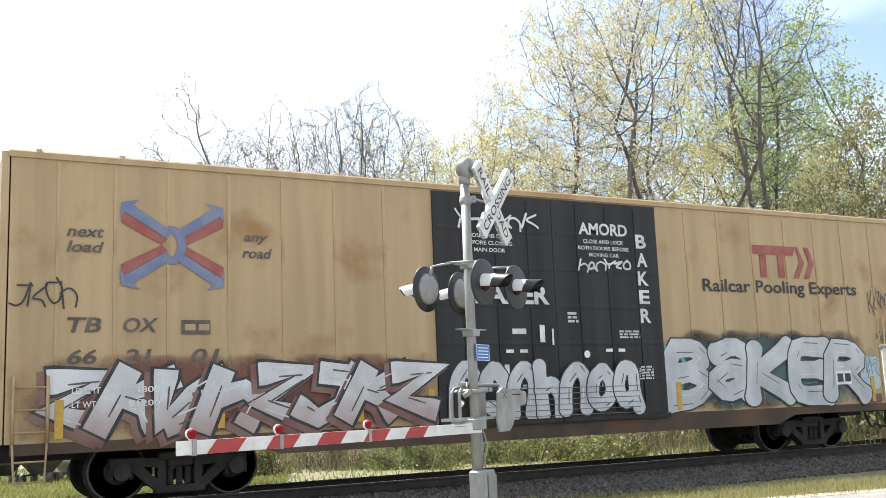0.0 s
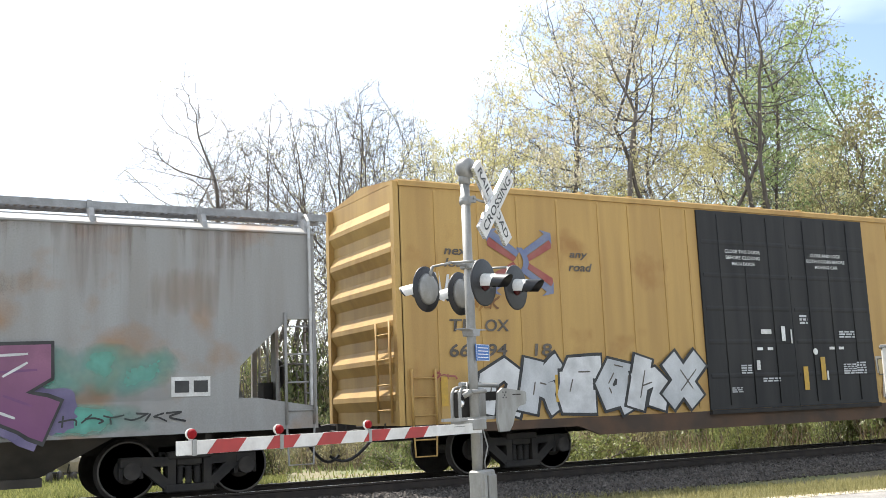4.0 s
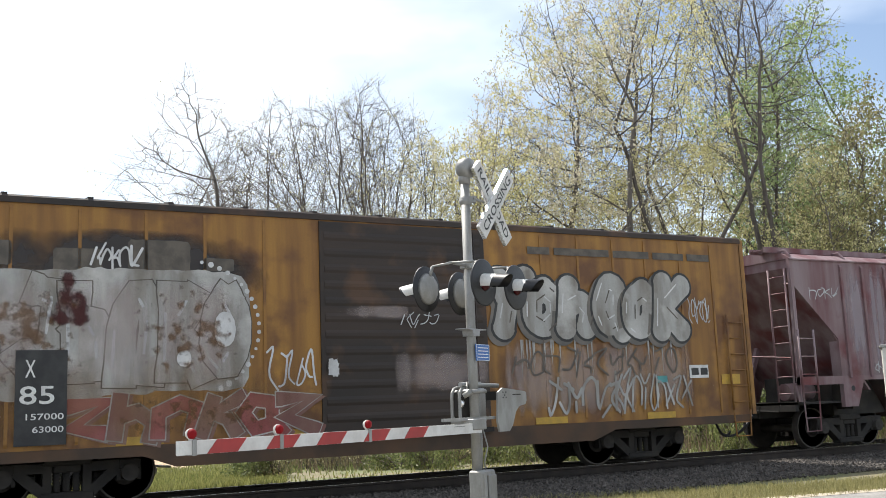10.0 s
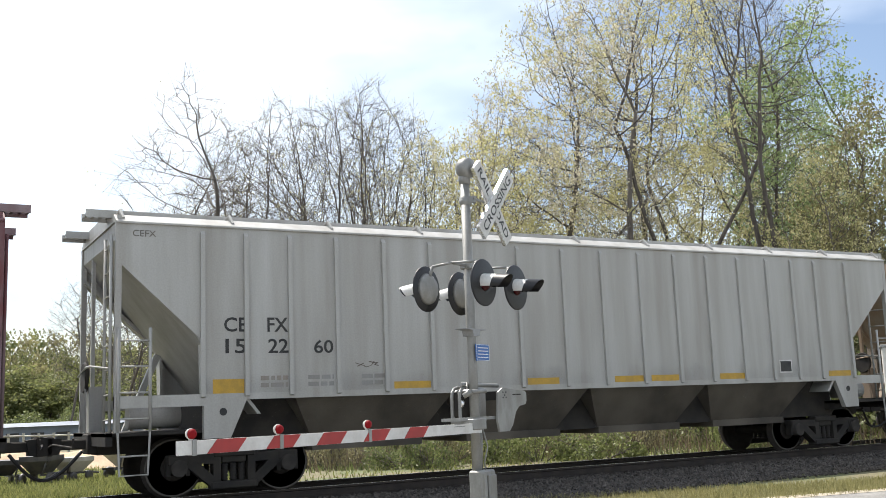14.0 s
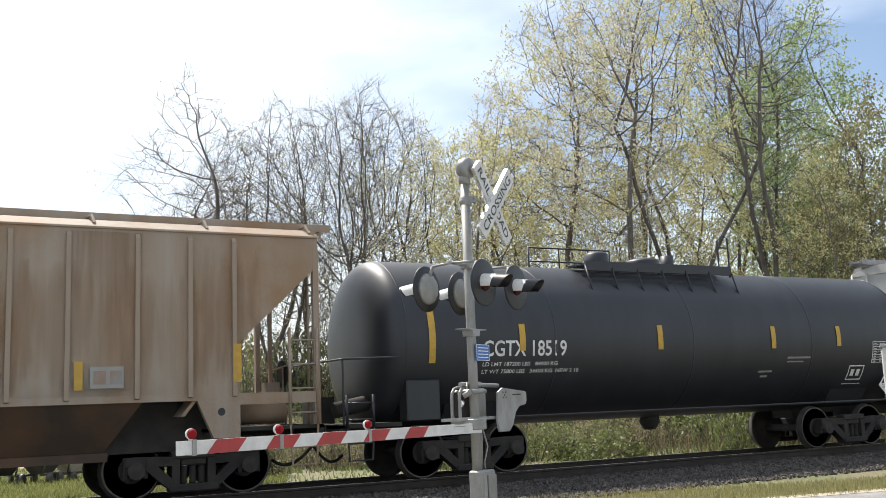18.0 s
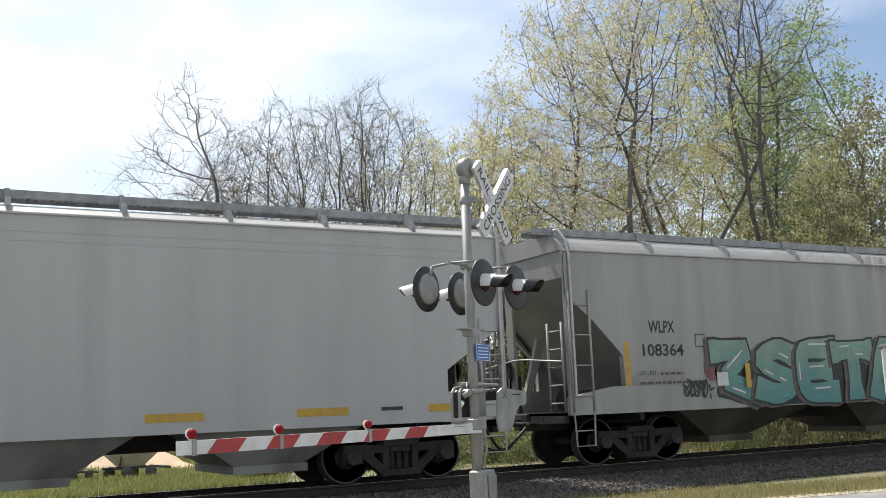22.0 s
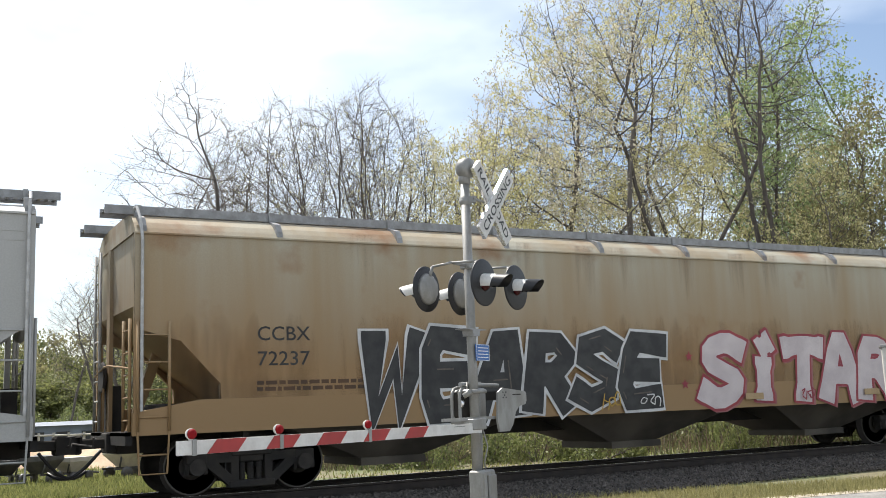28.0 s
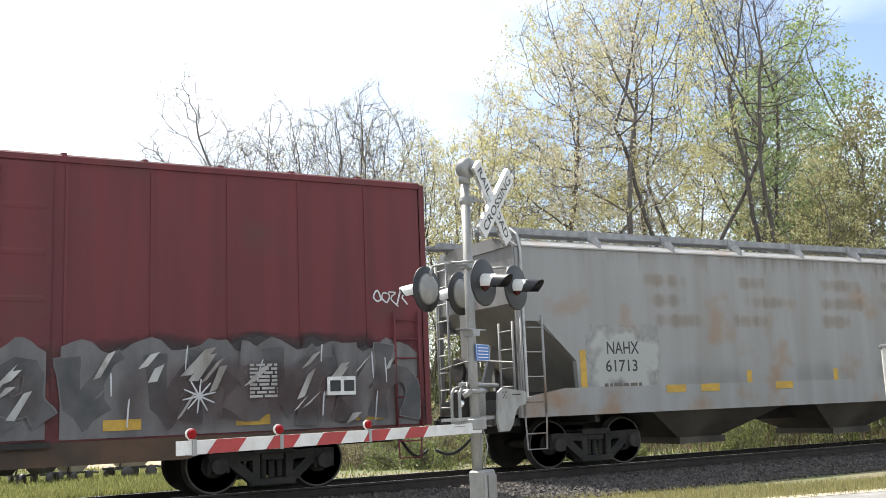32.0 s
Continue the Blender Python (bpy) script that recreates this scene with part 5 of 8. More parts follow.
# ---- trees and bushes ----
def tree_mesh(seed, H, base, R, mat, leaf_mat, points=700, stems=1, wide_at=.45, step=.4, twigs=2, leaves=0, leaf_size=.1, clump=.2,
              tip=.0105, up=.34, gaps=-.1, patchy=0.0, spread=.16, twig_len=(.45, 1.0), leader=.72, sprout=.4):
    """A tree that grows towards scattered points of light inside its crown: trunk or stems, limbs and twigs that thin out as they fork,
    and leaves in small clumps along the twig ends."""
    rng = random.Random(seed)
    off = Vector((seed * 7.3, seed * 1.9, 0))
    want = []
    while len(want) < points:
        t = rng.random()
        k = t / wide_at * .5 if t < wide_at else .5 + (t - wide_at) / (1 - wide_at) * .5
        r = R * max(.12, math.sin(math.pi * k)) ** .7 * math.sqrt(rng.random())
        a = rng.uniform(0, 6.2832)
        p = Vector((math.cos(a) * r, math.sin(a) * r, base + (H - base) * t))
        if noise.noise(p * .5 + off) > gaps:
            want.append(p)
    nodes, parent, kids, shut = [], [], [], set()      # shut: trunk joints that bear no limb

    def add(p, i):
        nodes.append(p)
        parent.append(i)
        kids.append([])
        if i >= 0:
            kids[i].append(len(nodes) - 1)
        return len(nodes) - 1
    for s in range(stems):
        a = 6.2832 * (s + rng.random() * .6) / stems
        lean = 0.04 if stems == 1 else spread * rng.uniform(.5, 1.2)
        d = Vector((math.cos(a) * lean, math.sin(a) * lean, 1)).normalized()
        i = add(Vector((math.cos(a), math.sin(a), 0)) * (.0 if stems == 1 else .16) - Vector((0, 0, .25)), -1)
        last = H * leader * rng.uniform(.85, 1.0)
        while nodes[i].z < last:
            d = (d + Vector((rng.gauss(0, .07), rng.gauss(0, .07), .05 if stems > 1 else .03))).normalized()
            i = add(nodes[i] + d * step, i)
            if nodes[i].z < last - step and (nodes[i].z < base * .8 or rng.random() > sprout):
                shut.add(i)
    kill, reach = step * 1.2, 4.0
    for _ in range(110):
        kd = kdtree.KDTree(len(nodes))
        for i, p in enumerate(nodes):
            if i not in shut:
                kd.insert(p, i)
        kd.balance()
        pull, left, reach = {}, [], reach + .05
        for p in want:
            q, i, d = kd.find(p)
            if d > kill:
                left.append(p)
                if d > reach:
                    continue
                pull[i] = pull.get(i, Vector()) + (p - q) / d
        want, grew = left, False
        for i, v in pull.items():
            d = (v.normalized() + Vector((rng.gauss(0, .12), rng.gauss(0, .12), up + rng.gauss(0, .08)))).normalized()
            q = nodes[i] + d * step
            if len(kids[i]) < 3 and all((nodes[c] - q).length > step * .45 for c in kids[i]):
                add(q, i)
                grew = True
        if not grew:
            break
    rad = [0.0] * len(nodes)
    for i in range(len(nodes) - 1, -1, -1):
        rad[i] = tip if not kids[i] else sum(rad[c] ** 2.1 for c in kids[i]) ** (1 / 2.1)
    verts, faces, spots = [], [], []

    def seg(a, b, r0, r1, n):
        d = (b - a).normalized()
        u = d.orthogonal().normalized()
        w = d.cross(u)
        k = len(verts)
        for p, r in ((a, r0), (b, r1)):
            for i in range(n):
                t = 6.2832 * i / n
                verts.append(p + (u * math.cos(t) + w * math.sin(t)) * r)
        for i in range(n):
            j = (i + 1) % n
            faces.append((k + i, k + j, k + n + j, k + n + i))
    for i, j in enumerate(parent):
        if j < 0:
            continue
        r0 = min(rad[j], rad[i] * 1.25)
        seg(nodes[j], nodes[i], r0, rad[i], 8 if rad[i] > .08 else 5 if rad[i] > .03 else 3)
        if rad[i] < tip * 2.0:
            d0 = (nodes[i] - nodes[j]).normalized()
            for _ in range(twigs if kids[i] else twigs + 1):
                d = (d0 + Vector((rng.gauss(0, .5), rng.gauss(0, .5), rng.gauss(.15, .4)))).normalized()
                ln = rng.uniform(*twig_len)
                e = nodes[i] + d * ln
                seg(nodes[i], e, tip * .62, tip * .3, 3)
                spots += [nodes[i].lerp(e, .6), e, e]
    me = bpy.data.meshes.new("trunk")
    me.from_pydata([v[:] for v in verts], [], faces)
    me.materials.append(mat)
    me.polygons.foreach_set("use_smooth", [True] * len(me.polygons))
    ml, lv, lf = None, [], []
    if leaves:
        keep = [s for s in spots if noise.noise(s * .55 + off * 2) > patchy - .5]
        for _ in range(leaves // 6):
            c0 = keep[rng.randrange(len(keep))]
            for _ in range(6):
                c = c0 + Vector((rng.gauss(0, clump), rng.gauss(0, clump), rng.gauss(-.03, clump * .8)))
                e = Euler((rng.uniform(0, 6), rng.uniform(0, 6), rng.uniform(0, 6))).to_matrix()
                s = leaf_size * rng.uniform(.6, 1.3)
                k = len(lv)
                for q in ((-.5, 0, 0), (0, -.36, .05), (.55, 0, 0), (0, .36, .05)):
                    lv.append(c + e @ (Vector(q) * s))
                lf.append((k, k + 1, k + 2, k + 3))
        ml = bpy.data.meshes.new("crown")
        ml.from_pydata([v[:] for v in lv], [], lf)
        ml.materials.append(leaf_mat)
    return me, ml


BARK, PALE = M["bark"], M["barkpale"]
KINDS = {
    "bare_slim": (16, tree_mesh(11, 16, 4.5, 2.5, BARK, M["leaf_bud"], 1900, twigs=3, sprout=.55, leaves=900, leaf_size=.07, gaps=-.15, wide_at=.5), "slender bare grey-brown tree with fine twigs"),
    "bare_vase": (15.5, tree_mesh(12, 15.5, 3.4, 3.0, BARK, M["leaf_bud"], 1900, stems=3, wide_at=.6, twigs=3, leaves=2000, leaf_size=.07, leader=.55), "bare many-stemmed tree with a fan of fine twigs"),
    "bare_wide": (15.5, tree_mesh(13, 15.5, 3.8, 3.3, BARK, M["leaf_yellow"], 2000, stems=2, wide_at=.62, twigs=3, leaves=2400, leaf_size=.07, leader=.5, spread=.22), "bare forked tree with the first buds on its twigs"),
    "thin_green": (14, tree_mesh(14, 14, 3.6, 2.8, BARK, M["leaf_bud"], 800, stems=2, twigs=1, leaves=6000, leaf_size=.12, clump=.16), "thin tree in first pale green leaf"),
    "thin_yellow": (14, tree_mesh(15, 14, 3.2, 2.6, PALE, M["leaf_yellow"], 800, stems=3, twigs=1, leaves=6000, leaf_size=.12, clump=.16, leader=.6), "many-stemmed thin tree in yellow-green spring leaf"),
    "tall_yellow": (22, tree_mesh(16, 22, 6.0, 3.7, BARK, M["leaf_yellow"], 1500, twigs=1, leaves=11000, leaf_size=.115, patchy=.3, clump=.16), "tall tree in thin yellow-green spring leaf"),
    "tall_forked": (23, tree_mesh(17, 23, 4.5, 3.7, BARK, M["leaf_yellow"], 1500, stems=3, wide_at=.55, twigs=1, leaves=11000, leaf_size=.115, patchy=.35, spread=.2, clump=.16, leader=.6), "tall forked tree with clumps of yellow spring leaf"),
    "tall_bud": (22, tree_mesh(18, 22, 6.5, 3.3, PALE, M["leaf_rose"], 1200, twigs=1, leaves=9000, leaf_size=.12, patchy=.2, clump=.16), "tall slender tree with pale budding leaves"),
    "tall_bare": (23, tree_mesh(19, 23, 7.0, 3.2, BARK, M["leaf_bud"], 1300, stems=2, twigs=2, leaves=900, leaf_size=.09, wide_at=.6, spread=.08), "tall dark-limbed tree that is still nearly bare"),
    "full_green": (19, tree_mesh(20, 19, 4.5, 3.2, BARK, M["leaf_deep"], 1100, stems=2, twigs=1, leaves=16000, leaf_size=.14, clump=.24), "tall tree with a full fresh green crown"),
    "olive": (13, tree_mesh(21, 13, 2.5, 2.8, BARK, M["leaf_olive"], 800, stems=3, twigs=1, leaves=8500, leaf_size=.13, clump=.22, leader=.6), "rounded tree in brownish olive spring leaf"),
    "young": (9, tree_mesh(22, 9, 1.5, 2.3, BARK, M["leaf_green"], 500, stems=4, step=.34, twigs=1, leaves=3600, leaf_size=.105, leader=.6, clump=.16), "young many-stemmed tree in thin green leaf"),
    "sapling": (9, tree_mesh(23, 9, 1.2, 2.3, PALE, M["leaf_bud"], 560, stems=5, step=.34, twigs=2, leaves=900, leaf_size=.085, leader=.6), "clump of nearly bare saplings"),
    "far_a": (10, tree_mesh(24, 10, 1.2, 3.4, BARK, M["leaf_far"], 160, stems=3, step=.6, twigs=1, leaves=2800, leaf_size=.4, clump=.45, tip=.02), "distant olive-green spring tree"),
    "far_b": (10, tree_mesh(25, 10, 1.0, 3.2, BARK, M["leaf_far"], 160, stems=3, step=.6, twigs=1, leaves=2600, leaf_size=.38, clump=.45, tip=.02), "distant yellow-green spring tree"),
    "far_c": (10, tree_mesh(26, 10, 1.5, 2.6, PALE, M["leaf_olive"], 160, stems=2, step=.6, twigs=2, leaves=1500, leaf_size=.3, clump=.4, tip=.02), "distant thin budding tree"),
}


def bearing(px):
    return 0.5053 + math.atan((px - 784) / 1790.0)


def tree(kind, px, dist, height, turn=0.0, wide=1.0):
    full, (me, ml), label = KINDS[kind]
    a = bearing(px)
    x, y = dist * math.sin(a), -17.135 + dist * math.cos(a)
    s = height / full
    t = thing("tree", label, "tree", "trees behind the track", at=pose(x, y, ground_height(x, y) - .02, 0, 0, turn))
    for nm, m in (("trunk", me), ("crown", ml)):
        if m:
            o = part(nm, m, None, t)
            o.matrix_basis = Matrix.Diagonal((s * wide, s * wide, s, 1))


for row in [
    # bare trees at the edge of the field
    ("bare_slim", 322, 46, 17.0, 200, 1.15), ("bare_slim", 402, 50, 16.2, 130, .95), ("bare_vase", 495, 48, 16.6, 80, 1.0), ("bare_wide", 590, 46, 16.4, 200, 1.0), ("bare_vase", 655, 50, 18.0, 300, 1.0),
    ("bare_slim", 450, 56, 18.0, 250, 1.0), ("bare_wide", 700, 54, 18.4, 40, .9), ("bare_wide", 222, 52, 10.5, 60, 1.3), ("bare_wide", 555, 60, 19.0, 120, .9), ("bare_vase", 372, 60, 16.6, 10, .9),
    # thin leafy trees in the middle
    ("thin_green", 745, 48, 14.6, 30, .95), ("thin_yellow", 800, 52, 15.6, 200, .9), ("thin_yellow", 868, 46, 14.2, 60, 1.0), ("thin_green", 935, 50, 15.4, 120, 1.0), ("thin_yellow", 1000, 54, 15.0, 300, 1.0),
    ("tall_bud", 905, 52, 19.6, 250, .85), ("tall_bud", 838, 58, 18.6, 90, .72),
    # the tall group
    ("tall_yellow", 1000, 47, 21.6, 310, .95), ("tall_bud", 1085, 44, 20.8, 10, .95), ("tall_yellow", 1130, 54, 25.0, 170, .9), ("tall_forked", 1212, 45, 22.5, 40, 1.0), ("tall_forked", 1290, 56, 25.5, 220, .85),
    ("tall_bare", 1390, 45, 23.0, 280, 1.0), ("tall_bare", 1345, 52, 24.5, 100, .9), ("full_green", 1450, 53, 20.4, 190, 1.15), ("full_green", 1385, 60, 20.0, 60, .85), ("thin_yellow", 1265, 48, 13.5, 90, 1.1), ("thin_green", 1140, 50, 13.0, 10, 1.1),
    ("full_green", 1478, 60, 18.0, 330, .7), ("olive", 1520, 46, 13.0, 330, .95), ("olive", 1585, 48, 14.5, 90, 1.0), ("thin_yellow", 1462, 44, 11.5, 210, 1.0), ("olive", 1480, 58, 13.5, 30, 1.0),
    ("bare_slim", 175, 78, 13.0, 120, 1.0), ("bare_slim", 120, 85, 12.5, 310, 1.0), ("bare_vase", 232, 74, 11.5, 10, .9),
]:
    tree(*row)

# young growth below the crowns
for k, px in enumerate(range(440, 1640, 70)):
    tree(("sapling", "young", "sapling", "young")[k % 4] if px > 700 else "sapling", px + k * 37 % 23, 47 + k * 31 % 15, 7.0 + k * 13 % 7 * .5, k * 67 % 360, 1.0)

# far low woods beyond the field
for k, px in enumerate(range(-60, 460, 17)):
    tree(("far_a", "far_b", "far_c")[k % 3], px + (k * 37 % 11) - 5, 112 + k * 53 % 22, 8.6 + k * 29 % 17 * .2, px * 7 % 360, .85)
for k, px in enumerate(range(-50, 460, 40)):
    tree(("far_b", "far_a")[k % 2], px, 104 + k * 31 % 8, 5.0 + k * 13 % 7 * .4, px * 5 % 360, 1.5)

# darker undergrowth deeper in the woods
for k, px in enumerate(range(900, 1680, 40)):
    tree(("far_a", "far_b", "far_c")[k % 3], px + k * 37 % 13, 60 + k * 31 % 14, 4.6 + k * 13 % 7 * .35 + (2.2 if px > 1300 else 0), k * 67 % 360, 1.0)


def bush_mesh(seed, n, size):
    rng = random.Random(seed)
    lv, lf = [], []
    lumps = [(Vector((rng.uniform(-.75, .75), rng.uniform(-.6, .6), rng.uniform(.1, .75))), rng.uniform(.25, .5)) for _ in range(9)]
    for _ in range(n):
        c, r = lumps[rng.randrange(9)]
        d = Vector((rng.gauss(0, 1), rng.gauss(0, 1), rng.gauss(0, 1))).normalized() * r * rng.uniform(.55, 1.1)
        p = c + d
        if p.z < 0:
            p.z = rng.uniform(0, .2)
        e = Euler((rng.uniform(0, 6), rng.uniform(0, 6), rng.uniform(0, 6))).to_matrix()
        s = size * rng.uniform(.6, 1.3)
        k = len(lv)
        for q in ((-.5, 0, 0), (0, -.32, .05), (.55, 0, 0), (0, .32, .05)):
            lv.append(p + e @ (Vector(q) * s))
        lf.append((k, k + 1, k + 2, k + 3))
    ml = bpy.data.meshes.new("foliage")
    ml.from_pydata([v[:] for v in lv], [], lf)
    bm = bmesh.new()
    for c, r in lumps:
        tube(bm, (c.x * .15, c.y * .15, -.05), c + Vector((0, 0, r * .5)), .022, 5, .006)
        for _ in range(4):
            tube(bm, c * .6, c + Vector((rng.gauss(0, r * .6), rng.gauss(0, r * .6), rng.gauss(.1, r * .5))), .01, 4, .003)
    return finish(bm, "stem", M["bark"]), ml


BUSH = [bush_mesh(31, 1600, .085), bush_mesh(32, 1800, .082), bush_mesh(33, 1200, .078)]
BUSH[0][1].materials.append(M["leaf_bush"])
BUSH[1][1].materials.append(M["leaf_shrub"])
BUSH[2][1].materials.append(M["leaf_shrub_pale"])


def bush(kind, px, dist, w, h, turn=0):
    a = bearing(px)
    x, y = dist * math.sin(a), -17.135 + dist * math.cos(a)
    t = thing("bush", ("dense dark green leafy bush in the grass", "bright green leafy bush in the grass", "thin pale budding bush in the grass")[kind], "bush", "bushes beyond the track", at=pose(x, y, ground_height(x, y) - .02, 0, 0, turn))
    for nm, m in zip(("stem", "foliage"), BUSH[kind]):
        part(nm, m, None, t).matrix_basis = Matrix.Diagonal((w, w, h, 1))


for row in [(1, 1035, 27, 1.25, .95, 10), (1, 1437, 29, .75, 1.05, 60), (1, 1290, 28, .6, .8, 200), (2, 1065, 33, 1.6, 1.9, 50), (1, 1270, 29, 1.0, 1.7, 100), (0, 1210, 34, 1.8, 1.8, 200), (0, 1330, 33, 2.0, 2.2, 20), (2, 1130, 36, 2.0, 1.9, 90),
            (0, 1400, 36, 2.2, 2.4, 140), (0, 1480, 35, 2.4, 2.6, 220), (1, 1550, 36, 2.2, 2.6, 300), (0, 1610, 36, 2.4, 2.8, 40), (2, 930, 34, 1.7, 2.0, 30), (2, 880, 33, 1.6, 1.6, 150),
            (2, 800, 35, 1.8, 1.9, 60), (0, 730, 37, 1.6, 1.5, 170), (2, 660, 36, 1.8, 1.7, 240), (0, 590, 38, 1.5, 1.5, 10), (2, 540, 36, 1.6, 1.6, 130), (2, 470, 37, 1.5, 1.6, 320), (0, 345, 40, 1.3, .9, 80),
            (1, 1150, 40, 2.4, 2.6, 70), (2, 1040, 42, 2.4, 3.0, 20), (0, 960, 42, 2.4, 2.6, 250), (2, 860, 43, 2.4, 2.8, 110), (0, 770, 44, 2.2, 2.4, 10), (2, 700, 43, 2.2, 2.7, 190), (2, 620, 44, 2.2, 2.5, 30),
            (1, 1250, 42, 2.6, 3.0, 150), (2, 1350, 44, 2.8, 3.4, 230), (1, 1450, 43, 2.8, 3.4, 10), (2, 1540, 44, 2.8, 3.4, 60), (0, 1630, 44, 2.8, 3.2, 60), (0, 560, 46, 2.2, 2.2, 5), (2, 510, 45, 2.2, 2.2, 99)]:
    bush(*row)


for k, px in enumerate(range(-60, 470, 22)):
    bush(k % 2, px + k * 17 % 9, 98 + k * 7 % 9, 3.0, 2.0 + k * 11 % 5 * .2, k * 50)

# tall thin brush under the bare trees
for k, px in enumerate(range(430, 960, 24)):
    bush((2, 0, 2, 1)[k % 4], px + k * 29 % 15, 48 + k * 17 % 16, 2.6, 3.6 + k * 11 % 6 * .3, k * 77 % 360)

# low budding shrubs close beyond the rails
rs = random.Random(77)
for k in range(64):
    px, yy = 435 + k * 18.2 + rs.uniform(-12, 12), rs.uniform(5.2, 13.5)
    h = rs.uniform(.55, 1.15) + .5 * (px > 900) * rs.random()
    bush(rs.choice((0, 0, 1, 2, 2)), px, (yy + 17.1) / math.cos(bearing(px)), rs.uniform(.6, 1.0), h, rs.uniform(0, 360))

# brown winter brush along the edge of the woods
def brush_place():
    a = bearing(random.uniform(455, 1640))
    d = random.uniform(27, 46)
    x, y = d * math.sin(a), -17.135 + d * math.cos(a)
    return x, y, ground_height(x, y) - .02


blades("brush", 5000, brush_place, .9, M["brush"], "dry brown brush and saplings at the wood's edge", .012)
blades("brush_leaves", 9000, brush_place, .2, M["leaf_bush"], "low green undergrowth at the wood's edge", .03)

# ---- the crossing signal ----
MX, MY = 6.82, -5.48
AWAY = pose(MX, MY, 0, 0, 0, 28.0)        # its +x runs along the arm's line away from the road, -y faces the traffic


def signal():
    z0 = -0.24
    s = thing("crossing_signal", "aluminium grade crossing signal mast with crossbuck and flashing lights", "railroad signal", at=AWAY)
    bm = bmesh.new()
    tube(bm, (0, 0, z0), (0, 0, 4.3), .064, 20)
    part("mast", bm, M["mast"], s)
    bm = bmesh.new()
    lathe(bm, [(4.22, .075), (4.3, .085), (4.33, .085), (4.35, .02)], "z", n=16)
    part("mast_cap", bm, M["mast"], s)
    bm = bmesh.new()
    lathe(bm, [(3.95, .07), (3.96, .086), (4.0, .086), (4.01, .07)], "z", n=16)
    part("mast_collar", bm, M["mast"], s)
    bm = bmesh.new()
    lathe(bm, [(-.12, .04), (-.11, .13), (-.05, .145), (.02, .14), (.07, .11), (.1, .05)], "y", (0, 0, 4.44), 24)
    part("bell", bm, M["mast"], s, "round grey warning bell")
    # crossbuck
    buck = None
    for sg, words in ((-1, "RAIL  ROAD"), (1, "CROSSING")):
        bm = bmesh.new()
        box(bm, -.63, .63, -.028, .028, -.115, .115)
        bmesh.ops.bevel(bm, geom=bm.edges[:], offset=.005, segments=2, affect="EDGES")
        bm.normal_update()
        for f in bm.faces:
            f.material_index = 0 if abs(f.normal.y) > .98 else 1
        m = Matrix.Translation((.38, -.25 - (0 if sg > 0 else -.06), 3.98)) @ Matrix.Rotation(radians((-51 if sg < 0 else -48) * sg), 4, "Y")
        bl = part("crossbuck_blade", bm, [M["gatewhite"], M["alu"]], s, "white blade with black letters", at=m)
        me, lo, hi = text_mesh(words, 1.0, .012)
        side_place(me, lo, hi, -.55, .55, -.062, .062, -.031)
        me.materials.append(M["black"])
        part("lettering", me, None, bl)
    bm = bmesh.new()
    box(bm, -.03, .42, -.155, -.12, 3.985, 4.01)
    box(bm, -.03, .03, -.155, -.05, 3.95, 4.04)
    lathe(bm, [(3.93, .064), (3.935, .08), (4.05, .08), (4.055, .064)], "z", n=16)
    part("crossbuck_bracket", bm, M["mast"], s)
    # light crossarm and four lights
    bm = bmesh.new()
    tube(bm, (-.46, 0, 3.1), (.46, 0, 3.1), .02, 10)
    box(bm, -.085, .085, -.085, .085, 3.05, 3.15, bevel=.012)
    part("crossarm", bm, M["mast"], s)
    for cx in (-.42, .42):
        for f in (-1, 1):
            y0 = f * (.40 if f > 0 else .47)
            bm = bmesh.new()
            lathe(bm, [(0, .02), (0, .305), (f * .02, .305), (f * .025, .29), (f * .02, .02)], "y", (cx, y0, 2.79), 32)
            head = part("light_background", bm, M["disc"], s, "round black signal background")
            bm = bmesh.new()
            lathe(bm, [(-f * .002, .21), (-f * .04, .2), (-f * .085, .15), (-f * .1, .03)], "y", (cx, y0, 2.79), 24)
            tube(bm, (cx, y0 - f * .05, 2.94), (cx, y0 - f * .1, 3.08), .022, 8)
            tube(bm, (cx, y0 - f * .1, 3.08), (cx, 0, 3.1), .017, 8)
            part("light_housing", bm, M["mast"], head)
            bm = bmesh.new()
            lathe(bm, [(f * .026, .11), (f * .045, .1), (f * .058, .06), (f * .062, .01)], "y", (cx, y0, 2.79), 24)
            part("lens", bm, M["lens"], head, "dark red glass lens")
            # hood outside painted pale for sunlight, its front end black for the unlit underside
            tip_at = .5 if f < 0 else .92
            for rr, hm, nm, e0, e1 in ((.118, M["hood"], "hood", 0, tip_at), (.118, M["disc"], "hood_tip", tip_at, 1), (.113, M["disc"], "hood_lining", 0, 1)):
                bm = bmesh.new()
                n = 16
                for k in range(n):
                    p = []
                    a0, a1 = [radians(-25 + 230 * q / n) for q in (k, k + 1)]
                    for a, e in ((a0, e0), (a1, e0), (a1, e1), (a0, e1)):
                        d = .024 + e * (.4 - .09 * (1 - math.sin(a)))
                        r2 = rr * (1 - .06 * e)
                        p.append(bm.verts.new((cx + math.cos(a) * r2, y0 + f * d, 2.79 + math.sin(a) * r2 - d * .1)))
                    bm.faces.new(p)
                bmesh.ops.remove_doubles(bm, verts=bm.verts[:], dist=.001)
                part(nm, bm, hm, head, {"hood": "sun hood painted pale for the sun on it", "hood_tip": "hood front painted black for its unlit underside"}.get(nm, "black inside of the hood"), smooth=True)
    # clamps and blue notice
    bm = bmesh.new()
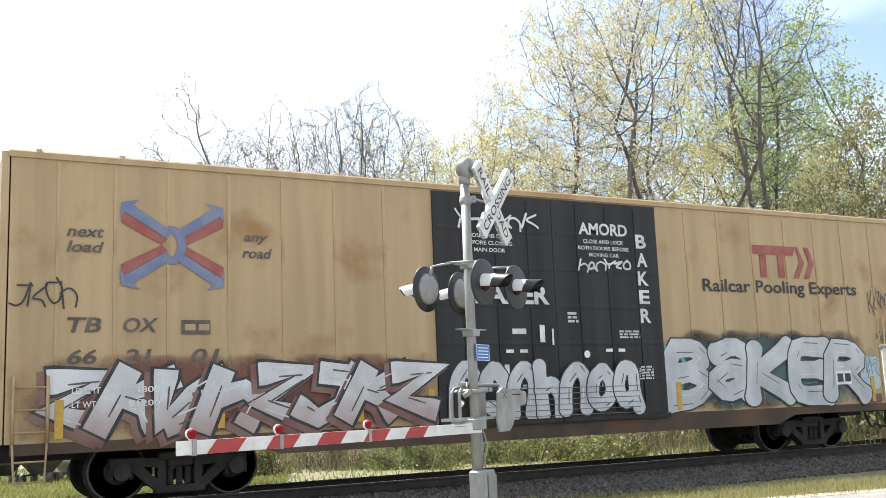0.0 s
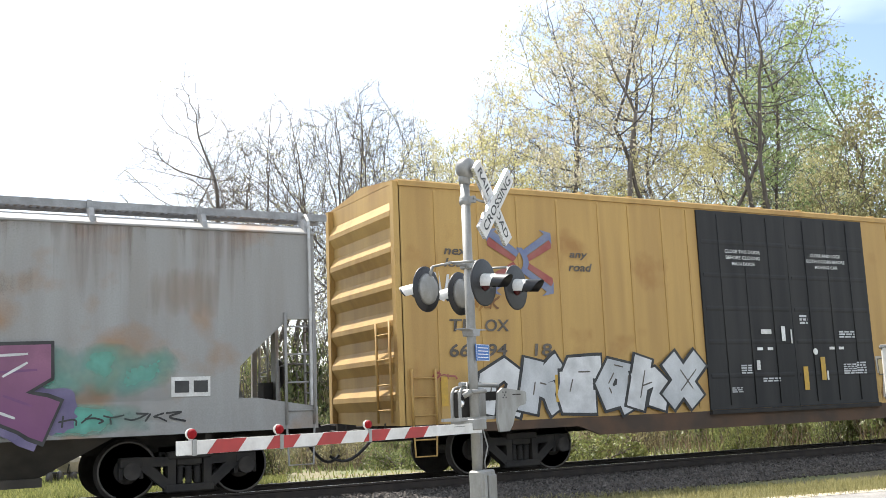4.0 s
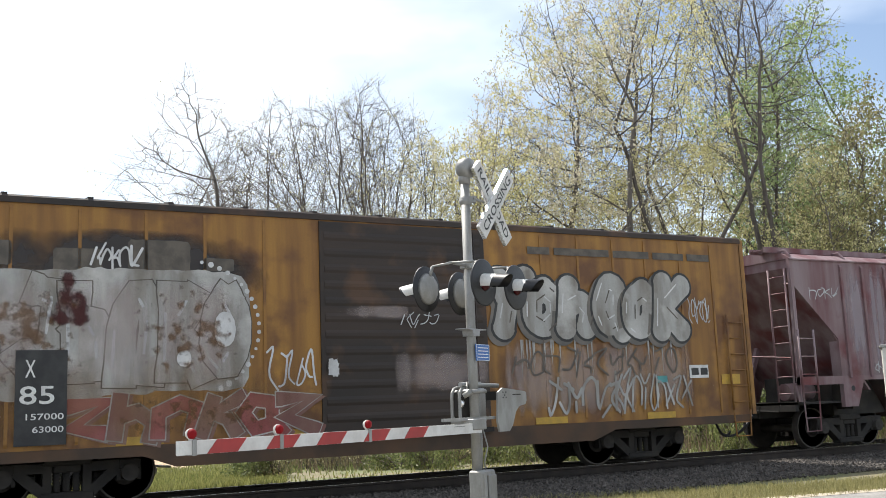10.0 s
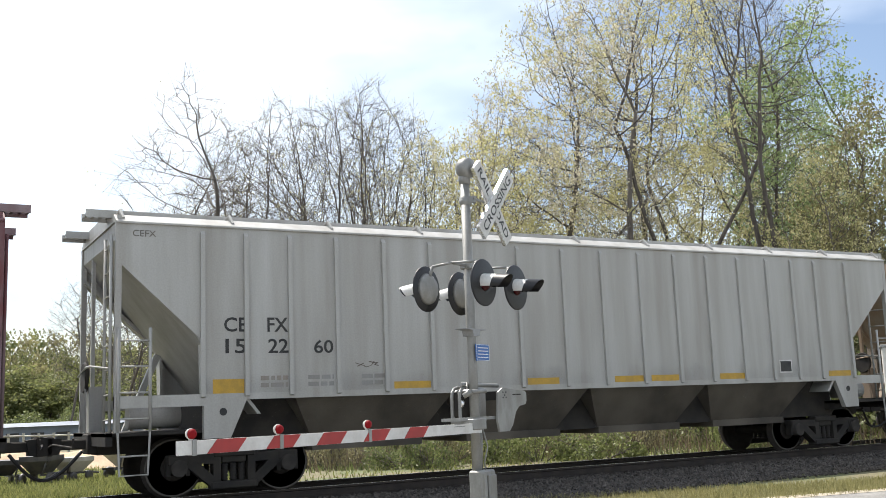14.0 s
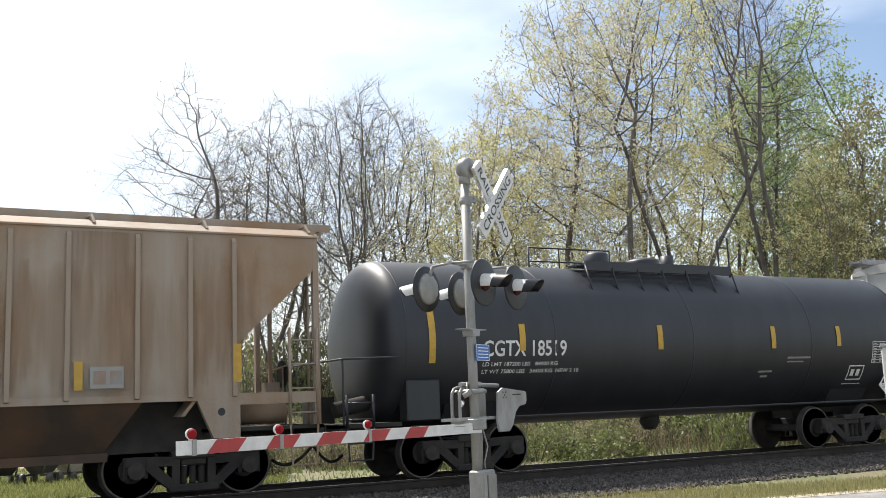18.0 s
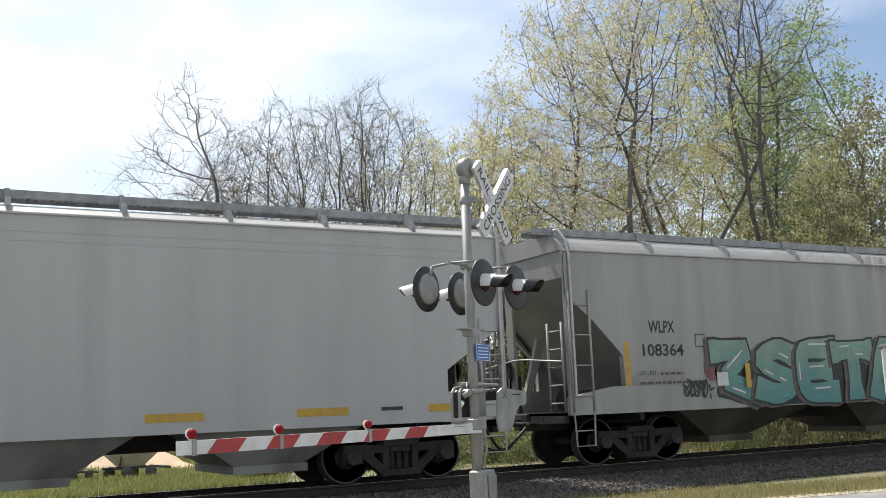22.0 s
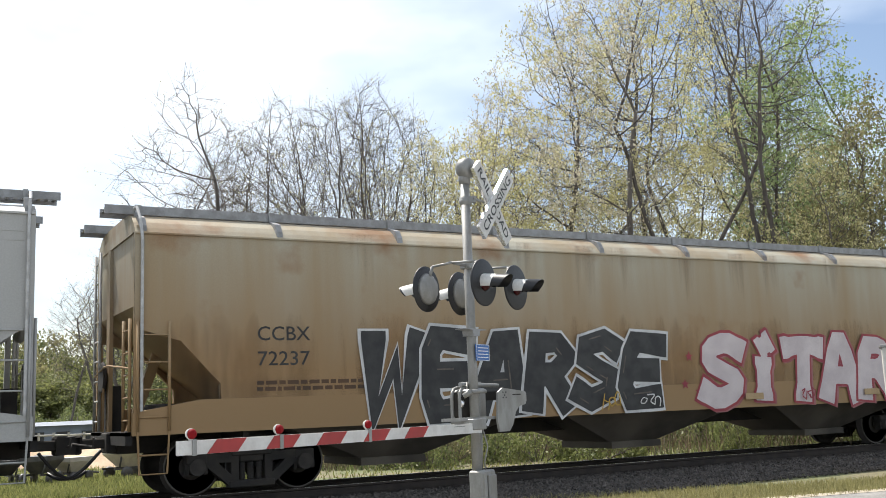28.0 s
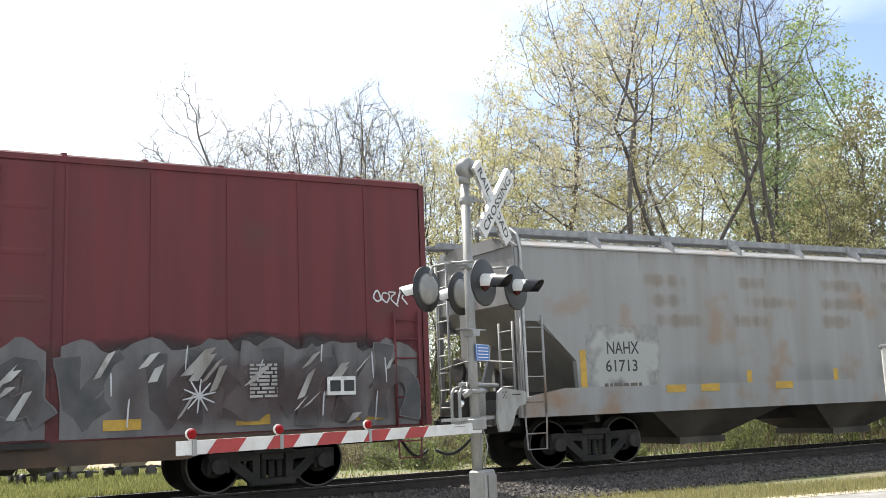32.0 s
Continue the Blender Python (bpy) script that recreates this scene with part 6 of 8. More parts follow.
    prism(bm, [(-.26, 2.235), (-.09, 2.225), (-.075, 2.15), (.075, 2.15), (.09, 2.225), (.26, 2.235), (.26, 2.245), (-.26, 2.245)], -.085, .085)
    part("clamp", bm, M["steel"], s, "dark steel mast clamp")
    bm = bmesh.new()
    box(bm, -.06, .28, -.105, -.09, 1.82, 2.04, bevel=.004)
    sign = part("notice", bm, M["signblue"], s, "small blue emergency notice")
    bm = bmesh.new()
    for k in range(4):
        box(bm, -.02, .24, -.108, -.106, 1.86 + k * .042, 1.872 + k * .042)
    for a in ((-.05, .27, 1.825, 1.832), (-.05, .27, 2.028, 2.035), (-.055, -.047, 1.825, 2.035), (.265, .272, 1.825, 2.035)):
        box(bm, a[0], a[1], -.108, -.106, a[2], a[3])
    part("small_print", bm, M["white"], sign)
    # gate mechanism
    bm = bmesh.new()
    box(bm, -.17, .1, .1, .24, 1.08, 1.42, bevel=.03)
    box(bm, .2, .42, .2, .34, 1.05, 1.4, bevel=.03)
    part("gate_motor", bm, M["under"], s, "dark gate motor in its housing")
    bm = bmesh.new()
    polyline(bm, [(-.2, .1, 1.06), (-.2, .1, 1.34), (-.185, .1, 1.41), (-.14, .1, 1.46), (-.06, .1, 1.48), (.06, .1, 1.48)], .022, 10)
    polyline(bm, [(-.2, .22, 1.06), (-.2, .22, 1.34), (-.185, .22, 1.41), (-.14, .22, 1.46), (-.06, .22, 1.48), (.06, .22, 1.48)], .022, 10)
    part("motor_hoop", bm, M["mast"], s, "rounded grey housing edge")
    bm = bmesh.new()
    box(bm, .16, .36, .02, .3, 1.0, 1.47, bevel=.03)
    part("gate_mechanism", bm, M["mast"], s, "grey gate motor housing")
    bm = bmesh.new()
    lathe(bm, [(0, .02), (0, .05), (-.03, .05), (-.05, .03), (-.06, .005)], "y", (-.15, .12, 1.27), 14)
    part("crank_knob", bm, M["alu"], s, "shiny round crank knob")
    bm = bmesh.new()
    tube(bm, (-.17, .1, 1.52), (.8, .1, 1.5), .03, 10)
    part("cross_shaft", bm, M["mast"], s)
    bm = bmesh.new()
    tube(bm, (-.22, -.09, 1.42), (.14, -.09, 1.42), .03, 10)
    tube(bm, (-.26, .0, 1.36), (-.2, -.09, 1.42), .038, 10)
    polyline(bm, [(-.25, -.05, 1.48), (.0, .1, 1.54), (.35, .1, 1.54)], .014)
    box(bm, -.95, .3, -.14, -.1, 1.05, 1.09)
    box(bm, -.38, .3, .1, .14, 1.04, 1.08)
    part("gate_bracket", bm, M["mast"], s)
    for y in (-.2, .52):
        bm = bmesh.new()
        prism(bm, [(.26, 1.02), (.3, .88), (.56, .88), (.66, .96), (.76, 1.14), (.86, 1.21), (1.03, 1.23), (1.07, 1.28), (1.07, 1.39), (1.03, 1.41), (.42, 1.46), (.3, 1.4)], y, y + .03)
        part("counterweight_arm", bm, M["mast"], s, "grey steel counterweight arm")
    bm = bmesh.new()
    box(bm, .62, .9, -.17, .53, 1.3, 1.42)
    box(bm, .68, .9, -.204, -.2, 1.36, 1.375)
    part("counterweight", bm, M["under"], s)
    bm = bmesh.new()
    for p in ((.42, 1.4), (.5, 1.4), (.42, 1.33), (.5, 1.33), (.46, 1.36)):
        tube(bm, (p[0], -.205, p[1]), (p[0], -.2, p[1]), .012, 6)
    part("bolt_holes", bm, M["disc"], s)
    # lower junction box and conduit
    bm = bmesh.new()
    tube(bm, (.13, .02, .36), (.15, .02, 1.0), .032, 10)
    polyline(bm, [(.1, -.05, .95), (.13, -.1, .7), (.1, -.06, .5), (.16, -.04, .35)], .01)
    part("conduit", bm, M["mast"], s)
    bm = bmesh.new()
    box(bm, -.09, .25, -.13, .08, -.2, .4, bevel=.02)
    box(bm, -.08, -.01, -.155, -.128, -.02, .36)
    box(bm, .03, .23, -.16, -.128, -.05, .34, bevel=.01)
    part("junction_box", bm, M["mast"], s, "grey cast junction box at the foot")
    bm = bmesh.new()
    box(bm, -.32, .4, -.34, .34, z0 - .1, z0 + .06, bevel=.02)
    part("foot", bm, M["concrete"], s, "concrete footing")
    # arm
    arm = thing("gate_arm", "lowered crossing gate arm with red and white stripes", "crossing gate", at=AWAY)
    z_in, z_out, x_in, x_out = .952, .962, -.12, -5.27
    def zc(x):
        return z_in + (z_out - z_in) * (x - x_in) / (x_out - x_in)
    def seg(x0, x1, mat, name, lean=.06, y=0.0, th=.02, h=.06):
        bm = bmesh.new()
        prism(bm, [(x0 - lean, zc(x0) - h), (x1 - lean, zc(x1) - h), (x1 + lean, zc(x1) + h), (x0 + lean, zc(x0) + h)], y - th, y + th)
        part(name, bm, mat, arm)
    yy = -.2
    seg(-5.28, -.2, M["gatewhite"], "arm_boom", 0, yy, .02, .062)
    for left in (1.92, 2.68, 3.46, 4.2, 4.96):
        xa = .07 - left + .38
        seg(xa - .38, xa, M["gatered"], "red_stripe", .06, yy - .022, .003, .061)
    for lx in (-5.13, -4.0, -2.58):
        bm = bmesh.new()
        lathe(bm, [(.03, .02), (.026, .04), (.004, .05), (-.008, .05), (-.008, .04)], "y", (lx, yy, zc(lx) + .12), 18)
        tube(bm, (lx, yy, zc(lx) + .055), (lx, yy, zc(lx) + .08), .018, 8)
        lamp = part("gate_lamp", bm, M["gatewhite"], arm, "small round red gate lamp")
        for e in (-1,):
            bm = bmesh.new()
            lathe(bm, [(e * .007, .045), (e * .03, .044), (e * .045, .036), (e * .056, .014)], "y", (lx, yy, zc(lx) + .12), 18)
            part("lens", bm, M["lamp"], lamp, "red plastic lens")
        bm = bmesh.new()
        box(bm, lx + .0, lx + .05, yy - .03, yy + .03, zc(lx) - .07, zc(lx) + .07)
        part("arm_clip", bm, M["mast"], arm)
    bm = bmesh.new()
    box(bm, -.42, -.1, -.24, -.1, .93, 1.07, bevel=.01)
    part("arm_socket", bm, M["mast"], arm)
    bm = bmesh.new()
    for k in range(3):
        box(bm, -.85, -.6 - .05 * k, yy - .0235, yy - .022, 1.0 + .03 * k - .02, 1.01 + .03 * k - .02)
    part("small_print", bm, M["mast"], arm)


signal()

# relay cabinet at the edge of the road
a = radians(52.95)
bm = bmesh.new()
box(bm, -.32, .32, -.25, .25, -.24, 1.98, bevel=.01)
cabinet = thing("relay_cabinet", "tall white metal relay cabinet beside the track", "cabinet", at=pose(20 * math.sin(a), -17.135 + 20 * math.cos(a), 0, 0, 0, -50))
part("body", bm, M["gatewhite"], cabinet)
bm = bmesh.new()
box(bm, -.35, .35, -.28, .28, 1.98, 2.03, bevel=.01)
part("cap", bm, M["mast"], cabinet)


# ---- things across the field ----
def place(px, d):
    a = bearing(px)
    return d * math.sin(a), -17.135 + d * math.cos(a)


def mixer(px, d, mat, label, turn, size=1.0):
    """A small wheeled hopper with a draw bar, standing in the grass."""
    x, y = place(px, d)
    t = thing("farm_trailer", label, "trailer", "machines across the field", at=pose(x, y, ground_height(x, y), 0, 0, turn))
    s = size
    bm = bmesh.new()
    top = [bm.verts.new((a * .85 * s, b * .6 * s, 1.15 * s)) for a, b in ((-1, -1), (1, -1), (1, 1), (-1, 1))]
    mid = [bm.verts.new((a * .85 * s, b * .6 * s, .95 * s)) for a, b in ((-1, -1), (1, -1), (1, 1), (-1, 1))]
    bot = [bm.verts.new((a * .4 * s, b * .3 * s, .45 * s)) for a, b in ((-1, -1), (1, -1), (1, 1), (-1, 1))]
    for u, v in ((top, mid), (mid, bot)):
        for i in range(4):
            bm.faces.new((u[i], v[i], v[(i + 1) % 4], u[(i + 1) % 4]))
    bm.faces.new(top)
    bm.faces.new(bot[::-1])
    bmesh.ops.recalc_face_normals(bm, faces=bm.faces[:])
    part("body", bm, mat, t)
    bm = bmesh.new()
    box(bm, -1.0 * s, 1.0 * s, -.4 * s, -.34 * s, .36 * s, .44 * s)
    box(bm, -1.0 * s, 1.0 * s, .34 * s, .4 * s, .36 * s, .44 * s)
    tube(bm, (.9 * s, 0, .4 * s), (1.9 * s, 0, .3 * s), .05 * s, 8)
    tube(bm, (-.75 * s, -.35 * s, .4 * s), (-.75 * s, -.5 * s, .95 * s), .04 * s, 6)
    part("chassis", bm, M["machine"], t)
    for a in (-.55, .55):
        for b in (-.55, .55):
            bm = bmesh.new()
            lathe(bm, [(-.08 * s, .08 * s), (-.08 * s, .2 * s), (-.05 * s, .24 * s), (.05 * s, .24 * s), (.08 * s, .2 * s), (.08 * s, .08 * s)], "y", (a * s, b * s, .24 * s), 16)
            part("wheel", bm, M["machine"], t, "dark rubber wheel")


mixer(226, 30, M["cream"], "cream-coloured wheeled hopper trailer on the grass", 25, .72)
mixer(72, 28.5, M["machine"], "dark wheeled machine on the grass", 60, .62)
mixer(125, 29.5, M["concrete"], "pale and dark wheeled machine on the grass", 40, .55)
mixer(4, 29, M["machine"], "dark small machine on the grass", 100, .55)

# low blue-grey shed wall far across the field
bx0, by0 = place(-60, 75)
bx1, by1 = place(205, 70)
shed = thing("shed", "long low blue-grey metal shed across the field", "shed", at=pose(bx0, by0, ground_height(bx0, by0) - .05, 0, 0, math.degrees(math.atan2(by1 - by0, bx1 - bx0))))
sl = math.hypot(bx1 - bx0, by1 - by0)
bm = bmesh.new()
box(bm, 0, sl, 0, 4, 0, 1.5)
part("wall", bm, M["wallblue"], shed)
bm = bmesh.new()
prism_x(bm, [(-.3, 1.5), (4.3, 1.5), (2, 1.75)], -.2, sl + .2)
part("roof", bm, M["wallblue"], shed)
for k in range(6):
    bm = bmesh.new()
    box(bm, 1.0 + k * sl / 6, 1.9 + k * sl / 6, -.03, .0, .5, 1.1)
    part("window", bm, M["disc"], shed)

# bare dirt bank with a retaining edge
bm = bmesh.new()
x0, y0 = place(-60, 42)
x1, y1 = place(330, 36)
rows = []
for k in range(26):
    t = k / 25
    cx, cy = x0 + (x1 - x0) * t, y0 + (y1 - y0) * t
    hgt = (.7 + .4 * noise.noise(Vector((t * 5, 1.7, 0)))) * math.sin(min(1, t * 4) * math.pi / 2) * math.sin(min(1, (1 - t) * 4) * math.pi / 2)
    z = ground_height(cx, cy)
    rows.append([bm.verts.new((cx + dx + random.uniform(-.1, .1), cy + dy, z - .03 + hgt * q)) for dx, dy, q in ((.1, -2.2, 0), (.1, -1.2, .5), (0, -.4, .95), (0, .8, 1), (0, 2.5, .9), (0, 5, .2), (0, 6, -.2))])
for a_, b_ in zip(rows, rows[1:]):
    for i in range(6):
        bm.faces.new((a_[i], b_[i], b_[i + 1], a_[i + 1]))
bmesh.ops.recalc_face_normals(bm, faces=bm.faces[:])
thing("dirt_bank", "low bank of bare tan dirt across the field", "dirt pile", bm=bm, mat=M["dirt"], smooth=True)

# low rail fence across the field
fx0, fy0 = place(-40, 62)
fx1, fy1 = place(330, 58)
fence = thing("fence", "low grey wooden rail fence across the field", "fence", at=pose(0, 0, 0))
for k in range(15):
    t = k / 14
    x, y = fx0 + (fx1 - fx0) * t, fy0 + (fy1 - fy0) * t
    z = ground_height(x, y)
    bm = bmesh.new()
    box(bm, x - .06, x + .06, y - .06, y + .06, z - .1, z + 1.1)
    part("post", bm, M["concrete"], fence)
    if k < 14:
        x2, y2 = fx0 + (fx1 - fx0) * (k + 1) / 14, fy0 + (fy1 - fy0) * (k + 1) / 14
        for h in (.45, .95):
            bm = bmesh.new()
            tube(bm, (x, y - .08, z + h), (x2, y2 - .08, ground_height(x2, y2) + h), .05, 6)
            part("rail", bm, M["concrete"], fence)


# ---- the train ----
H_CUT = [(0.0, 2.75), (.5, 2.75), (1.27, 2.0), (1.3, 1.45)]
N_CUT = [(0.0, 2.68), (1.2, 1.88), (1.2, 1.45)]
R_CUT = [(0.02, 3.62), (1.32, 2.4), (1.34, 1.5)]

lead = hopper(-18.5, 17.3, 4.33, M["grey_old"], "weathered grey covered hopper car", H_CUT, (4.6, 8.65, 12.7), low=M["low_dust"])
car_a = boxcar(1.03, 19.15, 5.1, M["yellow_a"], "faded yellow sixty-foot boxcar with black doors and graffiti", (.68, 1.5, 2.3, 3.26, 4.16, 5.08, 6.0, 12.85, 13.75, 14.7, 15.7, 16.62, 17.5, 18.45),
               [(6.95, 9.5, M["door_black"]), (9.51, 12.05, M["door_black"])], M["yellow_a"])
car_h = hopper(21.9, 17.3, 4.3, M["grey_old"], "weathered grey covered hopper car with purple graffiti", H_CUT, (4.7, 8.65, 12.6), low=M["low_dust"])
car_b = boxcar(40.8, 19.15, 5.12, M["yellow_b"], "yellow sixty-foot boxcar with black doors", (.72, 1.61, 2.46, 3.37, 4.35, 5.1, 5.95, 6.62, 12.8, 13.73, 14.83, 15.7, 16.53, 17.5, 18.44),
               [(6.87, 9.4, M["door_black"]), (9.41, 11.9, M["door_black"])], M["yellow_b"])
car_w = hopper(61.78, 19.75, 4.4, M["grey_new"], "clean plain grey covered hopper car", N_CUT, (4.2, 7.6, 12.0, 15.7), posts=11)
car_r = boxcar(82.87, 16.0, 4.42, M["yellow_r"], "old rust-stained yellow boxcar with brown doors and graffiti", (.8, 1.7, 2.65, 3.62, 4.53, 5.5, 10.9, 11.75, 12.6, 13.4, 14.3, 15.15),
               [(6.45, 9.64, M["door_brown"])], M["door_brown"], sill=.85)
car_t = hopper(100.33, 17.45, 4.22, M["maroon"], "chalky maroon ribbed covered hopper car", R_CUT, (4.3, 7.25, 10.2, 13.15), ribs=(1.58, 2.28, 3.05, 3.83, 4.67, 5.6, 6.43, 7.38, 8.35, 9.39, 10.21, 11.14, 12.03, 12.89, 13.71, 14.65, 15.45, 16.1), low=M["maroon_low"])
car_c = hopper(119.33, 17.4, 4.28, M["white_old"], "dirty white ribbed covered hopper car", R_CUT, (4.3, 7.25, 10.2, 13.15), ribs=(1.32, 2.02, 2.76, 3.58, 4.46, 5.36, 6.2, 7.2, 8.2, 9.12, 10.05, 10.97, 11.84, 12.72, 13.55, 14.3, 15.02, 16.0), low=M["low_dust"], walk_z=.2)
car_f = hopper(138.4, 17.43, 4.18, M["tan_h2o"], "rust-stained brown ribbed covered hopper car with teal graffiti", R_CUT, (4.3, 7.25, 10.2, 13.15), ribs=(1.5, 2.27, 2.97, 3.8, 4.66, 5.47, 6.43, 7.33, 8.2, 9.1, 10.0, 10.9, 11.8, 12.7, 13.5, 14.5, 15.3, 16.0), low=M["rust_low"], walk_z=.25)
car_k = tank_car(157.0, 13.9, 1.56, 2.42, "long black cylindrical tank car")
car_m = hopper(172.6, 20.0, 4.4, M["white_new"], "clean pale grey covered hopper car", N_CUT, (4.3, 8.0, 12.0, 15.7), posts=12)
car_p = hopper(194.0, 18.9, 4.32, M["white_mid"], "dull white covered hopper car with green and purple graffiti", [(0.0, 3.25), (.6, 2.78), (1.29, 2.09), (1.31, 1.45)], (4.6, 9.45, 14.3), rounded=True, posts=9, low=M["low_dust"])
car_q = hopper(214.35, 19.8, 4.4, M["white_new"], "clean pale grey covered hopper car with yellow markings", N_CUT, (4.3, 8.0, 11.9, 15.6), posts=12)
car_x = hopper(235.57, 20.0, 4.28, M["tan_rust"], "rust-streaked tan covered hopper car with graffiti", [(0.0, 2.6), (.7, 2.4), (1.32, 1.73), (1.33, 1.45)], (4.6, 10.0, 15.4), rounded=True, posts=9, low=M["low_dust"])
car_n = boxcar(257.25, 15.95, 5.07, M["red_box"], "dark red boxcar with silver graffiti", (1.8, 3.28, 4.42, 5.3, 10.05, 11.3, 12.5, 13.7, 14.9), [(5.55, 6.6, M["red_box"]), (6.61, 9.85, M["red_box"])], M["red_box"])
car_z = hopper(275.16, 18.9, 4.28, M["grey_old"], "weathered grey covered hopper car with rusty seams", H_CUT, (4.9, 9.45, 14.0), low=M["low_dust"])


# ---- lettering and paint on the cars ----
D = -1.568           # just proud of the boxcar posts
DD = -1.606          # just proud of the doors
Wt, Bk, Dk = M["white"], M["black"], M["dark"]


def frame_mark(car, x0, x1, z0, z1, y=D, mat=None, inner=None):
    """A small stencilled panel: a border and two dark fields."""
    plate(car, "stencil_panel", x0, x1, z0, z1, mat or Wt, y)
    w = (x1 - x0) / 3
    if x1 - x0 < .36:
        plate(car, "stencil_field", x0 + .025, x1 - .025, z0 + .025, z1 - .025, inner or Bk, y - .004)
        return
    for k in range(2):
        plate(car, "stencil_field", x0 + .05 + k * 1.45 * w, x0 + .05 + k * 1.45 * w + w * 1.1, z0 + .06, z1 - .06, inner or Bk, y - .004)


def crossed_arrows(car, x0, x1, z0, z1, y=D):
    """Crossed red and blue arrows round a blue arc."""
    cx, cz, rx, rz = (x0 + x1) / 2, (z0 + z1) / 2, (x1 - x0) / 2, (z1 - z0) / 2

    def quad(name, pts, mat, back=0.0):
        bm = bmesh.new()
        prism(bm, [(cx + a * rx, cz + b * rz) for a, b in pts], y + back, y + back + .002)
        part(name, bm, mat, car)
    for sx in (-1, 1):
        for sz in (-1, 1):
            top, low = (M["blue"], M["red"]) if sz > 0 else (M["red"], M["blue"])
            quad("logo_stripe", [(sx * .12, sz * .12), (sx * .98, sz * .72), (sx * .98, sz * .45), (sx * .22, sz * .0)], M["red"] if sz > 0 else M["red"])
            quad("logo_stripe", [(sx * .02, sz * .3), (sx * .86, sz * .92), (sx * .98, sz * .74), (sx * .12, sz * .14)], M["blue"], -.001)
            quad("logo_arrowhead", [(sx * .62, sz * .98), (sx * .98, sz * .9), (sx * 1.0, sz * .56), (sx * .84, sz * .8)], M["blue"], -.002)
    bm = bmesh.new()
    n = 14
    pts = [(cx + (.05 + .2 * math.sin(math.pi * k / n)) * rx, cz + (.42 - .84 * k / n) * rz) for k in range(n + 1)]
    pts += [(cx + (-.12 + .2 * math.sin(math.pi * (n - k) / n)) * rx, cz + (.42 - .84 * (n - k) / n) * rz) for k in range(n + 1)]
    prism(bm, pts, y - .005, y - .003)
    part("logo_arc", bm, M["blue"], car)


def owner_bars(car, x0, x1, z0, z1, mat, y=D):
    """The owner's mark as plain shapes: a long bar over two posts, and two chevrons."""
    h, w = z1 - z0, x1 - x0
    for pts in ([(0, .72), (.66, .72), (.7, 1), (0, 1)], [(.11, 0), (.21, 0), (.21, .715), (.11, .715)], [(.4, 0), (.5, 0), (.5, .715), (.4, .715)],
                [(.64, 0), (.72, 0), (.84, .5), (.74, 1), (.71, 1), (.76, .5)], [(.82, 0), (.9, 0), (1, .5), (.92, 1), (.85, 1), (.92, .5)]):
        bm = bmesh.new()
        prism(bm, [(x0 + w * a, z0 + h * b) for a, b in pts], y, y + .002)
        part("owner_mark", bm, mat, car)


def tapes(car, spots, z0=1.05, z1=1.2, w=.5, y=D, mat=None):
    for x in spots:
        plate(car, "reflector_strip", x, x + w, z0, z1, mat or M["yellowtape"], y)


def drips(car, x0, x1, z0, z1, n, mat, y=D, w=.03, name="paint_run"):
    bm = bmesh.new()
    for _ in range(n):
        x, l = random.uniform(x0, x1), random.uniform(.2, 1) * (z1 - z0)
        y -= .0006
        prism(bm, [(x, z1), (x + w, z1), (x + w * .7, z1 - l * .6), (x + w * .5, z1 - l), (x + w * .3, z1 - l * .6)], y, y + .0004)
    part(name, bm, mat, car)


def door_words(car, xa, xb, z, y=DD):
    for k, t in enumerate(("CLOSE THIS DOOR", "BEFORE CLOSING", "MAIN DOOR")):
        w = (1.02, .98, .66)[k]
        letters(car, t, xa - w / 2, xa + w / 2, z - .13 * k - .075, z - .13 * k, Wt, y, bold=.01)
    for k, t in enumerate(("CLOSE AND LOCK", "BOTH DOORS BEFORE", "MOVING CAR")):
        w = (.98, 1.22, .72)[k]
        letters(car, t, xb - w / 2, xb + w / 2, z - .13 * k - .075, z - .13 * k, Wt, y, bold=.01)


def door_bits(car, x0, x1, y=DD):
    for x, z, w, h, rows in ((x0 + .9, 1.68, .3, .2, 4), (x0 + 1.5, 1.5, .5, .1, 2), (x1 - 1.05, 1.62, .42, .24, 5), (x1 - .62, 1.62, .3, .28, 5), (x0 + .6, 1.3, .3, .12, 3), (x1 - 1.1, 2.42, .5, .17, 3), (x1 - 2.3, 2.72, .24, .22, 3)):
        bars(car, x, x + w, z, z + h, rows, M["silver"], y)
    for x, z, w, h in ((x0 + 1.35, 1.75, .1, .2), (x1 - 1.6, 1.5, .05, .2), (x0 + 1.55, 2.5, .3, .1), (x0 + 2.15, 2.35, .11, .32), (x0 + 2.42, 2.3, .04, .3)):
        plate(car, "sticker", x, x + w, z, z + h, Wt, y)
    for x in (x0 + 1.4, x0 + 1.7, x1 - 1.45, x1 - 1.15):
        plate(car, "arrow_mark", x, x + .16, 2.16, 2.22, Wt, y)
    bm = bmesh.new()
    lathe(bm, [(0, .07), (.004, .07)], "y", (x1 - 1.9, y - .002, 2.12), 16)
    part("round_mark", bm, Wt, car)


